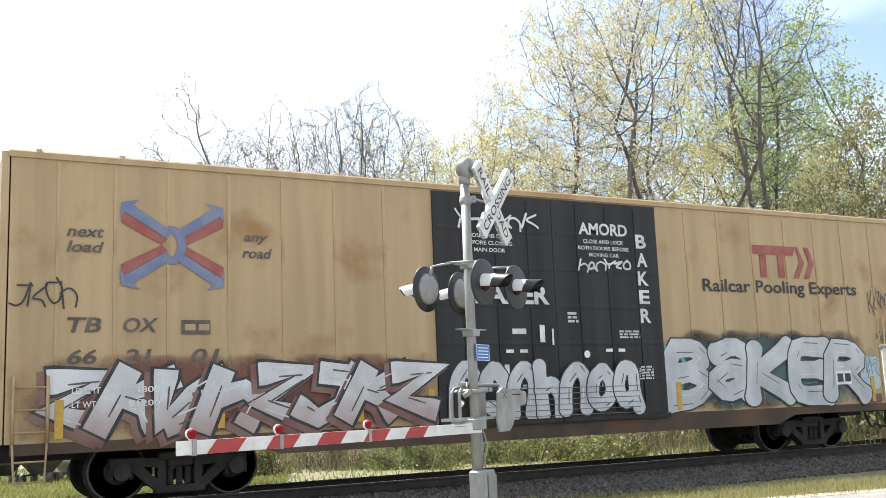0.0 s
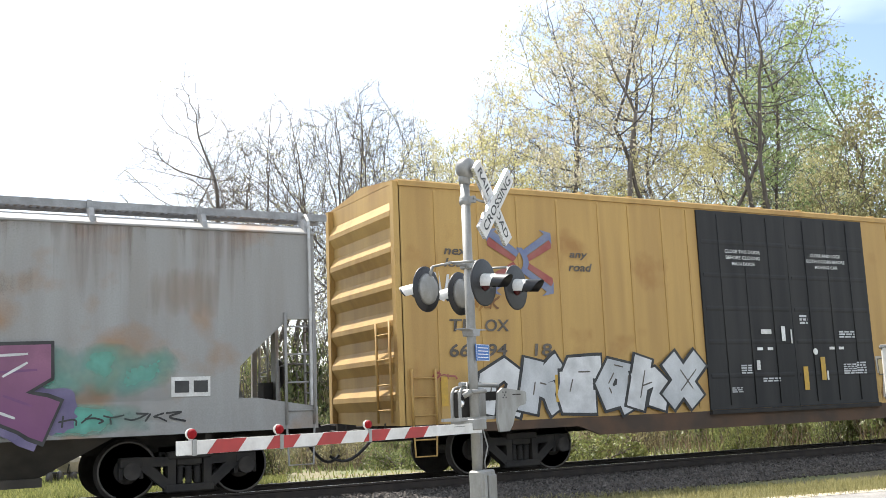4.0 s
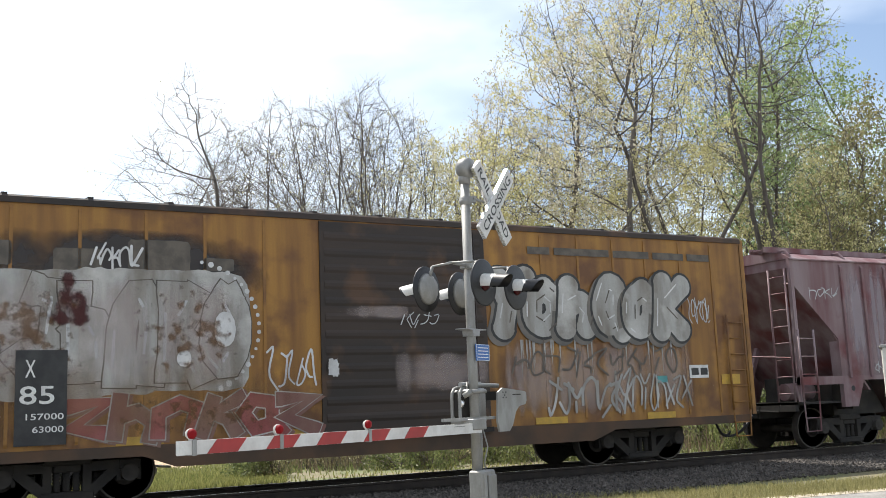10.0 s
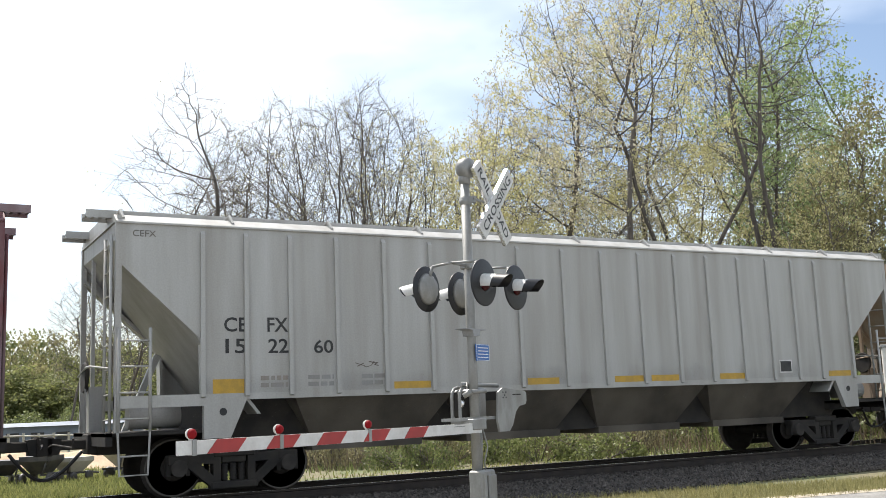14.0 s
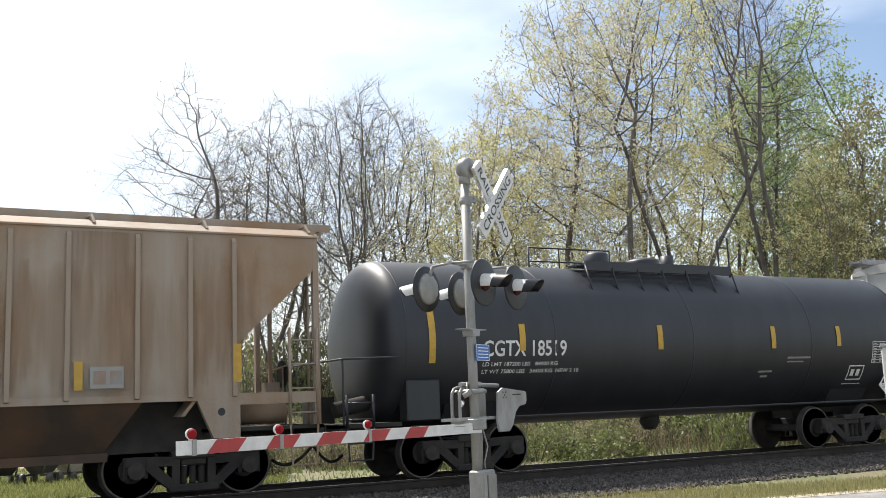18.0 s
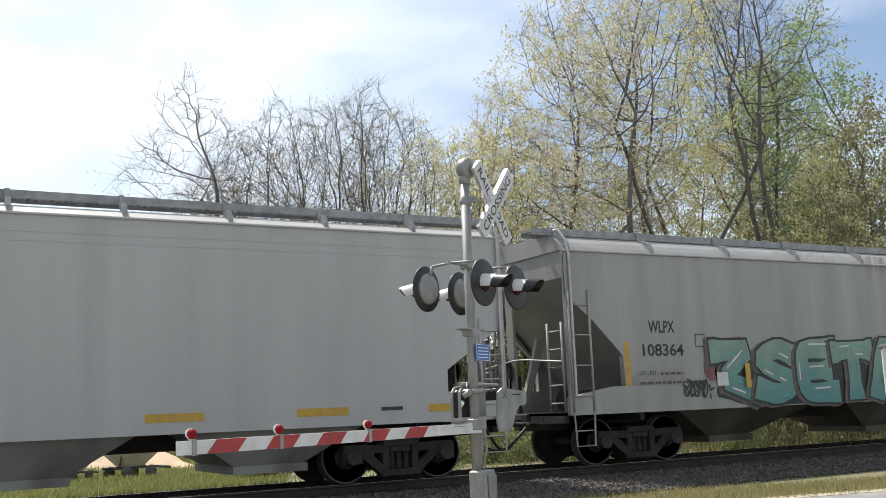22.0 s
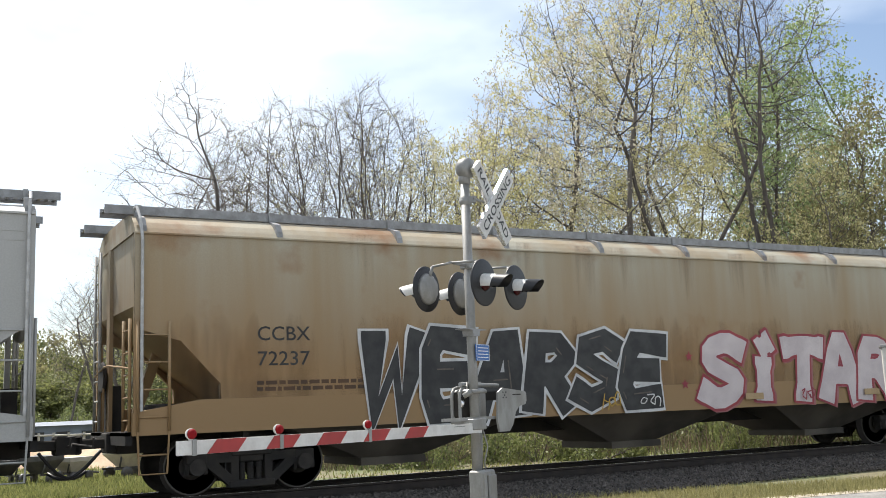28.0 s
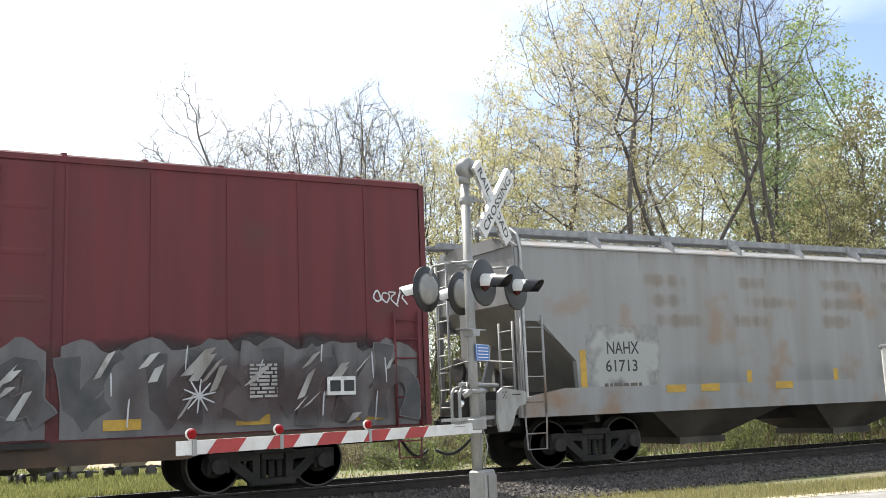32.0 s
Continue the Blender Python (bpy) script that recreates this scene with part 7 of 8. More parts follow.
# faded yellow boxcar
c = car_a
for w, x0, x1, z0, z1 in (("next", .80, 1.34, 3.95, 4.1), ("load", .80, 1.34, 3.72, 3.89), ("any", 3.5, 3.9, 3.95, 4.1), ("road", 3.47, 3.97, 3.72, 3.89)):
    letters(c, w, x0, x1, z0, z1, Dk, D, bold=.02, shear=.25)
crossed_arrows(c, 1.57, 3.18, 3.17, 4.59)
for w, x0, x1, z0, z1 in (("TB", .83, 1.31, 2.53, 2.75), ("OX", 1.63, 2.15, 2.53, 2.75), ("66", .84, 1.25, 2.06, 2.28), ("21", 1.63, 2.05, 2.06, 2.28), ("01", 2.65, 3.1, 2.06, 2.28)):
    letters(c, w, x0, x1, z0, z1, Dk, D, bold=.02, shear=.2)
plate(c, "graffiti_ground", .2, 7.0, .95, 2.2, M["s_wine"], D + .004)
burner(c, "zkvhzjkz", .6, 6.85, .96, 2.1, [M["fade_chrome"]], Bk, D - .006, .27, .04, .06, M["spraywhite"], .25, 0, .35, True, .28, M["haze_wine"], (-.09, -.08), lines=M["dark"])
for w, x0, x1, z0, z1 in (("LD LMT", .9, 1.3, 1.63, 1.72), ("204800", 1.6, 2.16, 1.63, 1.72), ("LT WT", .9, 1.24, 1.43, 1.52), ("81200", 1.7, 2.16, 1.43, 1.52)):
    letters(c, w, x0, x1, z0, z1, Wt, D - .078, bold=.01)
scribble(c, .02, .95, 2.85, 3.3, Bk, 7, .03, D)
door_words(c, 8.1, 10.7, 4.33)
door_bits(c, 6.95, 12.05)
for k, ch in enumerate("BAKER"):
    letters(c, ch, 11.5, 11.76, 4.2 - k * .37, 4.48 - k * .37, M["spraywhite"], DD, "graffiti_tag", bold=.03)
letters(c, "BAKER", 7.75, 9.35, 3.05, 3.4, M["spraywhite"], DD, "graffiti_tag", bold=.035)
scribble(c, 7.3, 9.1, 4.42, 4.75, M["spraywhite"], 9, .05, DD)
letters(c, "AMORD", 10.12, 11.3, 4.42, 4.66, M["spraywhite"], DD, "graffiti_tag", bold=.03)
scribble(c, 10.05, 11.3, 3.72, 3.95, M["spraywhite"], 9, .045, DD)
burner(c, "nonhnoq", 7.2, 11.3, .86, 2.14, M["silver"], Bk, DD - .004, .27, .025, .12, M["spraywhite"], .02, 2, .1, False, .2, lines=M["dark"], thin=.022)
# shading of the door's ribs, painted as thin dark lines over the piece
for z in (1.0, 1.1, 1.2, 1.3, 1.4, 1.5):
    plate(c, "panel_seam", 7.2, 11.3, z, z + .012, M["haze_dark"], DD - .055)
owner_bars(c, 14.7, 16.55, 3.72, 4.42, M["red"])
letters(c, "Railcar Pooling Experts", 13.22, 17.85, 3.3, 3.65, Bk, D, bold=.015)
plate(c, "graffiti_ground", 11.9, 18.1, .95, 2.6, M["s_dark"], D + .004)
plate(c, "graffiti_ground", 11.9, 18.6, .95, 2.5, M["s_teal"], D + .0035)
burner(c, "BaKER", 12.1, 17.8, .94, 2.52, M["silver"], Bk, D - .006, .36, .028, .12, M["spraywhite"], .06, 1, .3, False, .2, lines=M["dark"], thin=.02)
plate(c, "graffiti_patch", 17.7, 18.35, 1.25, 2.0, M["teal_pale"], D - .002, wobble=.06, power=9)
scribble(c, 17.72, 18.3, 1.55, 1.95, M["blue"], 7, .025, D - .006)
plate(c, "graffiti_patch", 17.6, 18.35, .97, 1.16, M["haze_wine"], D - .003, wobble=.04, power=12)
scribble(c, 12.1, 12.5, 1.2, 2.3, M["teal"], 4, .06, D - .002)
frame_mark(c, 16.85, 17.34, 1.39, 1.69, D - .046, Wt)
scribble(c, 18.2, 18.9, 3.0, 3.6, Dk, 8, .03)
scribble(c, 18.3, 18.8, 2.3, 2.55, Dk, 5, .03)
for x, z in ((.68, 1.0), (3.05, 1.05), (5.4, 1.05), (6.75, 1.0), (12.3, 1.0), (18.0, 1.0)):
    plate(c, "reflector_strip", x, x + .12, z, z + .55, M["yellowtape"], D - .016)
frame_mark(c, 2.5, 2.95, 2.5, 2.72, D, M["dark"], M["yellow_a"])

# grey hopper with purple graffiti
c = car_h
plate(c, "stencil_ground", 1.6, 2.95, 1.75, 2.72, M["s_grey"], -1.5545)
letters(c, "NAHX", 1.76, 2.5, 2.35, 2.58, Bk, -1.558, bold=.015)
letters(c, "61812", 1.72, 2.44, 1.9, 2.13, Bk, -1.558, bold=.015)
bars(c, 1.72, 2.9, 1.4, 1.6, 2, M["dark"], -1.558)
plate(c, "reflector_strip", 1.33, 1.45, 1.35, 2.2, M["yellowtape"], -1.558)
scribble(c, 2.5, 3.6, 1.55, 2.25, Bk, 6, .05, -1.561)
plate(c, "graffiti_ground", 3.9, 15.7, 1.5, 2.4, M["s_mint"], -1.555)
plate(c, "graffiti_ground", 3.9, 15.7, 1.0, 1.52, M["s_mint"], -1.562)
burner(c, "jokvnhqz", 5.2, 13.2, 1.02, 2.4, [M["fade_purple"], M["fade_plum"], M["fade_purple"]], Bk, -1.575, .46, .045, .1, M["spraywhite"], .12, 1, .3, True, .22, M["violet"], (-.12, -.06), lines=M["purple"], thin=.04)
plate(c, "graffiti_ground", 12.5, 13.6, 1.06, 1.75, M["violet"], -1.568, wobble=.1)
scribble(c, 13.3, 15.1, 1.18, 1.32, M["black"], 9, .03, -1.572)
for x in (7.1, 9.2, 12.1):
    plate(c, "reflector_strip", x, x + .13, 1.45, 2.0, M["yellowtape"], -1.582)
frame_mark(c, 14.95, 15.55, 1.55, 1.85, -1.562, Wt)
for k in range(8):
    x = 1.6 + k * 1.9
    plate(c, "rust_streak", x, x + 1.6, 2.4, 4.2, M["s_run"], -1.5535)
for x0, x1, z0, z1 in ((3.2, 4.6, 3.3, 4.1), (7.5, 9.4, 2.6, 3.6), (11.5, 13.0, 3.0, 3.5), (14.5, 15.8, 2.7, 3.6)):
    plate(c, "rust_stain", x0, x1, z0, z1, M["s_rust"], -1.5543)
plate(c, "rust_streak", .1, 17.2, 3.7, 4.22, M["s_run"], -1.5525)

# yellow boxcar
c = car_b
for w, x0, x1, z0, z1 in (("next", .86, 1.44, 3.92, 4.06), ("load", .86, 1.44, 3.7, 3.86), ("any", 3.6, 4.03, 3.92, 4.06), ("road", 3.56, 4.12, 3.7, 3.86)):
    letters(c, w, x0, x1, z0, z1, Dk, D, bold=.02, shear=.25)
crossed_arrows(c, 1.76, 3.2, 3.2, 4.48)
for w, x0, x1, z0, z1 in (("TB", .92, 1.4, 2.55, 2.77), ("OX", 1.65, 2.17, 2.55, 2.77), ("66", .9, 1.3, 2.1, 2.33), ("94", 1.68, 2.1, 2.1, 2.33), ("18", 2.68, 3.08, 2.1, 2.33)):
    letters(c, w, x0, x1, z0, z1, Dk, D, bold=.02, shear=.1)
burner(c, "nkEqhx", 1.5, 6.6, .98, 2.15, [M["spraywhite"], M["silver"]], Bk, D - .006, .34, .05, .06, None, .12, 0, .25, True, .14, lines=M["dark"])
scribble(c, .5, 1.3, 3.1, 3.6, M["spraywhite"], 6, .05)
scribble(c, 1.3, 1.9, 2.9, 3.3, M["yellow_r"], 6, .04)
scribble(c, .5, 1.0, 1.7, 1.85, M["red"], 5, .03)
scribble(c, 1.2, 1.7, 1.5, 1.7, M["blue"], 5, .04)
door_words(c, 8.08, 10.6, 4.28)
door_bits(c, 6.87, 11.9)
plate(c, "sticker", 9.58, 9.72, 1.3, 1.8, M["yellowtape"], DD - .002)
plate(c, "sticker", 10.13, 10.27, 1.5, 2.0, M["yellowtape"], DD - .002)
plate(c, "owner_panel", 15.26, 17.9, 3.83, 4.45, Bk, D)
owner_bars(c, 15.5, 17.6, 3.93, 4.33, Wt, D - .006)
letters(c, "Railcar Pooling", 15.02, 18.25, 3.34, 3.67, Dk, D, bold=.02, shear=.15)
letters(c, "Experts", 15.8, 17.43, 2.93, 3.22, Dk, D, bold=.02, shear=.15)
bm = bmesh.new()
for k, (a, b, h) in enumerate(((15.76, 15.92, .26), (15.98, 16.12, .26), (16.18, 16.4, .18), (16.44, 16.5, .05), (16.58, 16.76, .18), (16.82, 17.02, .18), (17.08, 17.41, .18))):
    box(bm, a, b, D, D + .002, 2.53, 2.53 + h)
part("web_address_bars", bm, Dk, c)
plate(c, "graffiti_ground", 11.9, 18.4, .95, 2.0, M["s_red"], D + .004)
burner(c, "Thjnkoq", 12.1, 16.2, .98, 2.05, [M["fade_tan"]], M["dark"], D - .006, .27, .022, .08, M["brickred"], .02, 0, .2, True, .2, M["haze_pale"], (-.05, .05), lines=M["spraywhite"])
burner(c, "nhnn", 16.1, 17.5, 1.05, 1.72, [M["yellow_a"]], M["dark"], D - .05, .15, .02, .06, None, .02, 1, .2, True, .1, M["haze_pale"], (-.04, .04))
frame_mark(c, 17.35, 17.85, 1.5, 1.78, D - .014)
plate(c, "sticker", 17.3, 17.9, 1.15, 1.35, M["yellowtape"], D - .014)
for x in (12.4, 14.9, 16.6, .7, 3.1, 5.6):
    plate(c, "reflector_strip", x, x + .13, 1.25, 1.75, M["yellowtape"], D - .016)

# plain grey hopper
c = car_w
letters(c, "WFRX", 1.66, 2.89, 2.66, 2.91, Bk, -1.556, bold=.02)
letters(c, "884506", 1.65, 3.31, 2.08, 2.36, Bk, -1.556, bold=.02)
bars(c, 1.57, 2.5, 1.75, 1.95, 2, Dk)
tapes(c, (.72, 4.4, 7.4, 10.0, 12.6, 15.3, 18.3), 1.18, 1.32, .9, -1.564)
plate(c, "sticker", 5.0, 5.5, 1.33, 1.45, Wt, -1.564)
bm = bmesh.new()
lathe(bm, [(0, .06), (.01, .06)], "y", (.55, -1.57, 1.08), 14)
part("lift_eye", bm, Wt, c)
plate(c, "slot", 17.1, 17.55, 1.24, 1.3, Bk, -1.564)
for z in (3.98, 3.45):
    bm = bmesh.new()
    box(bm, .1, 19.75, -1.555, -1.549, z, z + .025)
    part("weld_seam", bm, M["grey_new"], c)
scribble(c, 16.5, 17.0, 1.95, 2.2, Dk, 6, .02, -1.556)
bars(c, 13.2, 16.0, 2.2, 2.3, 2, M["grey_old"], -1.555)

# old rusty boxcar
c = car_r
plate(c, "number_panel", .85, 1.6, .92, 2.34, Bk, D - .052)
plate(c, "number_panel", 1.8, 2.5, .92, 2.27, Bk, D - .052)
for w, x0, x1, z0, z1 in (("RBO", .93, 1.55, 1.9, 2.15), ("X", 1.93, 2.07, 1.88, 2.13), ("401", .93, 1.55, 1.5, 1.78), ("85", 1.86, 2.33, 1.5, 1.76), ("LD LMT", .95, 1.45, 1.29, 1.38), ("157000", 1.95, 2.46, 1.28, 1.37), ("LT WT", .95, 1.38, 1.11, 1.2), ("63000", 2.04, 2.46, 1.1, 1.19)):
    letters(c, w, x0, x1, z0, z1, Wt, D - .057, bold=.008)
plate(c, "graffiti_ground", 1.0, 5.6, 3.0, 4.1, M["s_dark"], D + .006)
for x0, x1, z0, z1 in ((1.25, 1.72, 3.5, 3.86), (2.28, 2.98, 3.35, 3.78), (3.35, 4.3, 3.45, 3.95), (4.5, 5.0, 3.5, 3.7)):
    plate(c, "graffiti_block", x0, x1, z0, z1, M["dark"], D + .004, wobble=.02, power=14)
plate(c, "graffiti_fill", 1.05, 3.1, 1.55, 3.45, M["silver_worn"], D + .0035, wobble=.03, power=9)
plate(c, "graffiti_fill", 2.55, 3.8, 1.6, 3.5, M["silver_worn"], D + .003, wobble=.03, power=12)
plate(c, "graffiti_fill", 3.45, 5.25, 1.62, 3.5, M["silver_worn"], D + .0025, wobble=.03, power=7)
burner(c, "qjhnko", 1.1, 5.2, 1.66, 3.42, [M["silver_worn"]], M["dark"], D + .001, .4, .018, .1, M["silver"], .04, 1, .2, True, .16, thin=.05)
for x0, x1, z0, z1 in ((1.1, 2.4, 1.7, 3.4), (2.6, 3.7, 1.7, 3.4), (3.7, 5.2, 1.7, 3.4)):
    plate(c, "graffiti_glaze", x0, x1, z0, z1, M["s_chalk"], D - .046)
plate(c, "paint_splash", 2.05, 2.9, 2.4, 3.5, M["s_splash"], D - .047)
plate(c, "road_grime", .1, 6.4, .85, 2.2, M["s_rust"], D - .05)
for x0, x1, z0, z1 in ((4.66, 5.0, 2.3, 2.85), (4.08, 4.3, 2.0, 2.25)):
    plate(c, "graffiti_spot", x0, x1, z0, z1, M["spraywhite"], D - .048, wobble=.03, power=2.2)
for x0, x1, z0, z1 in ((.9, 3.2, 1.5, 3.5), (3.1, 5.4, 1.5, 3.6), (2.5, 6.4, .86, 1.7)):
    plate(c, "paint_chip", x0, x1, z0, z1, M["s_chip"], D - .049)
for k in range(20):
    t = .2 + k * .13
    x, z = 4.25 + 1.15 * math.sin(t), 2.6 + 1.05 * math.cos(t)
    r = random.uniform(.025, .05)
    plate(c, "paint_dot", x - r, x + r, z - r, z + r, M["spraywhite"], D - .0012, wobble=.04, power=2.1)
scribble(c, 2.8, 3.5, 3.5, 3.9, M["spraywhite"], 8, .04, D - .008)
scribble(c, .15, .75, 2.55, 2.85, M["spraywhite"], 7, .03, D)
scribble(c, .3, .65, 2.15, 2.4, M["spraywhite"], 4, .025, D)
burner(c, "zhnkqz", 2.5, 6.35, .86, 1.64, [M["brickred"], M["haze_wine"]], M["silver_worn"], D - .004, .2, .02, .04, None, .05, 0, .1, True, .15, M["haze_wine"], (.05, -.03))
scribble(c, 5.5, 6.3, 1.6, 2.3, M["spraywhite"], 8, .035, D)
burner(c, "yohqoK", 9.75, 14.35, 2.28, 3.8, M["silver_worn"], Bk, D - .004, .42, .05, .12, M["spraywhite"], .08, 2, .1, False, .22, M["haze_dark"], lines=M["dark"])
drips(c, 10.1, 14.2, 1.5, 2.4, 22, M["silver_worn"], D, .04)
for k in range(4):
    plate(c, "graffiti_ground", 9.9 + k * 1.05, 11.3 + k * 1.05, .95, 2.45, M["s_chalk"], D + .003 - .0003 * k)
scribble(c, 12.4, 14.3, .95, 1.8, M["silver_worn"], 14, .05, D - .008)
scribble(c, 10.8, 12.8, .95, 1.7, M["silver_worn"], 12, .06, D - .006)
scribble(c, 10.1, 14.0, 1.7, 2.3, M["dark"], 18, .04, D - .01)
plate(c, "sticker", 13.5, 13.75, 1.55, 1.68, M["teal"], D - .01)
frame_mark(c, 14.35, 14.85, 1.62, 1.88)
plate(c, "reflector_strip", .15, .65, 1.5, 1.76, M["yellowtape"], D)
plate(c, "reflector_strip", 15.2, 15.7, 1.48, 1.68, M["yellowtape"], D)
tapes(c, (3.2, 5.9, 6.9, 10.6, 13.2), .86, .98, .7, D - .004)
scribble(c, 7.9, 8.6, 2.6, 2.85, M["silver"], 7, .02, DD)
plate(c, "scuff", 6.55, 6.75, 1.8, 2.1, M["spraywhite"], DD, wobble=.2)
plate(c, "scuff", 7.7, 9.75, 1.5, 2.2, M["s_chalk"], DD)
plate(c, "scuff", 6.7, 8.2, 2.75, 3.0, M["s_chalk"], DD)
bm = bmesh.new()
for k, (a, w) in enumerate(((10.6, .5), (11.2, 1.3), (12.6, .9), (13.6, .8), (14.5, .6))):
    box(bm, a, a + w, D, D + .002, 4.0, 4.14)
part("slogan_bar", bm, Dk, c)
scribble(c, 14.4, 15.0, 2.6, 3.3, M["silver"], 9, .025)

# maroon ribbed hopper
c = car_t
T0 = -1.556
for w, x0, x1, z0, z1 in (("IT", 3.33, 3.57, 2.7, 2.96), ("FX", 3.95, 4.31, 2.7, 2.96), ("46", 3.2, 3.55, 2.24, 2.46), ("558", 3.92, 4.42, 2.24, 2.46), ("LD LMT", 3.3, 3.7, 1.85, 1.93), ("221600", 3.92, 4.3, 1.85, 1.93), ("LT WT", 3.3, 3.62, 1.68, 1.76), ("54500", 3.95, 4.3, 1.68, 1.76)):
    letters(c, w, x0, x1, z0, z1, Wt, T0, bold=.01)
frame_mark(c, 13.89, 14.35, 1.65, 2.0, T0)
frame_mark(c, 4.93, 5.2, 2.5, 2.77, T0, Wt, M["maroon"])
burner(c, "nohonhq", 9.45, 12.75, 1.58, 2.5, [M["maroon"]], M["silver_worn"], -1.608, .26, .045, .12, None, .1, 2, .1, False, .24)
scribble(c, 12.8, 13.5, 1.75, 2.15, M["silver_worn"], 7, .03, -1.61)
for k in range(3):
    scribble(c, 2.4 + k * 2.6, 2.95 + k * 2.6, 1.6, 2.0, M["silver"], 7, .025, T0)
scribble(c, .5, 1.4, 3.3, 3.6, M["silver"], 7, .025, T0)
for k in range(5):
    x = 11.2 + k * .89
    plate(c, "paint_patch", x, x + .78, 3.1 + .17 * (k * 3 % 4), 4.3, M["s_peel"], T0 + .003)
for x in (1.66, 2.36, 3.13, 3.9, 4.75, 5.68, 6.5, 7.45, 8.42, 9.47, 10.3, 11.2, 12.1, 12.97, 13.8, 14.73, 15.52):
    plate(c, "chalk_streak", x - .04, x + .7, 1.56, 4.15, M["s_bloom"], T0 + .004)
    plate(c, "chalk_line", x - .035, x - .01, 1.6, 4.05, M["pinkwhite"] if int(x * 7) % 3 == 0 else M["haze_pale"], T0 + .0035)
tapes(c, (9.6, 12.2, 15.0), 1.56, 1.64, .5, T0)

# dirty white ribbed hopper
c = car_c
for w, x0, x1, z0, z1 in (("CE", 1.66, 2.04, 2.54, 2.77), ("FX", 2.37, 2.72, 2.54, 2.77), ("15", 1.68, 2.02, 2.2, 2.43), ("22", 2.38, 2.72, 2.2, 2.43), ("60", 3.16, 3.5, 2.19, 2.41)):
    letters(c, w, x0, x1, z0, z1, Bk, T0, bold=.015)
plate(c, "reflector_strip", 1.48, 1.98, 1.56, 1.8, M["yellowtape"], T0)
for x in (2.25, 3.05, 4.0):
    bars(c, x, x + .45, 1.66, 1.88, 2, M["grey_old"], T0)
frame_mark(c, 13.72, 14.08, 1.68, 1.95, T0)
tapes(c, (4.6, 7.3, 9.3, 10.2, 12.0, 15.2), 1.58, 1.7, .7, T0)
letters(c, "CEFX", .25, .6, 4.0, 4.1, Dk, T0)
scribble(c, 3.9, 4.3, 1.95, 2.05, Dk, 5, .015, T0)

# rusty brown hopper with teal piece
c = car_f
T1 = -1.602
plate(c, "paint_patch", 2.33, 2.93, 1.6, 2.95, M["s_pale"], T0 + .003)
plate(c, "paint_patch", 2.98, 3.8, 1.56, 4.1, M["s_chalk"], T0 + .003)
plate(c, "paint_patch", 3.82, 4.65, 1.56, 4.1, M["s_chalk"], T0 + .003)
for w, x0, x1, z0, z1 in (("FU", 2.42, 2.86, 2.5, 2.75), ("83", 2.42, 2.82, 2.02, 2.27), ("LD LMT", 2.4, 2.85, 1.82, 1.9), ("LT WT", 2.4, 2.85, 1.67, 1.75)):
    letters(c, w, x0, x1, z0, z1, Dk, T0, bold=.02)
scribble(c, 3.1, 3.7, 2.4, 2.75, Dk, 6, .03, T0)
plate(c, "reflector_strip", 1.42, 1.56, 1.7, 2.2, M["yellowtape"], T0 - .004)
plate(c, "graffiti_ground", 4.9, 12.3, 1.52, 2.5, M["s_chalk"], T1 + .006)
plate(c, "graffiti_ground", 6.0, 11.2, 1.52, 3.1, M["s_mint"], T1 + .004)
burner(c, "H2O", 6.45, 10.25, 1.46, 2.88, M["teal"], Bk, T1, .42, .035, .05, None, .02, 1, .3, True, .1, Bk, (-.1, -.05), lines=M["dark"])
burner(c, "k", 5.7, 6.9, 1.46, 2.2, M["teal"], Bk, T1 + .012, .24, .03, .05)
frame_mark(c, 13.82, 14.3, 1.7, 2.02, T1, M["white_mid"], M["grey_old"])
scribble(c, 12.0, 12.6, 1.75, 2.2, Dk, 7, .02, T1)
plate(c, "reflector_strip", 13.6, 13.72, 1.68, 2.1, M["yellowtape"], T1)
plate(c, "reflector_strip", 15.98, 16.1, 1.75, 2.35, M["yellowtape"], T1)
for k in range(9):
    plate(c, "rust_streak", 1.4 + k * 1.7, 3.0 + k * 1.7, 1.6, 4.05, M["s_run"] if k % 2 else M["s_rust"], T0 + .0045)
plate(c, "rust_stain", 10.5, 16.3, 1.6, 3.6, M["s_rust"], T0 + .0037)

# black tank car
c = car_k


def on_tank(ob, R=1.56, cz=2.42, out=.006):
    """Bends flat side marks round the shell."""
    for v in ob.data.vertices:
        dz = max(-R, min(R, v.co.z - cz))
        v.co.y = -math.sqrt(max((R + out + (-1.556 - v.co.y) * .5) ** 2 - dz * dz, .01))
    return ob


def tank_plate(x0, x1, z0, z1, mat, name, out=.006, n=8):
    bm = bmesh.new()
    vs = [[bm.verts.new((x, -1.556, z0 + (z1 - z0) * k / n)) for x in (x0, x1)] for k in range(n + 1)]
    for a_, b_ in zip(vs, vs[1:]):
        bm.faces.new((a_[0], a_[1], b_[1], b_[0]))
    return on_tank(part(name, bm, mat, c), out=out)


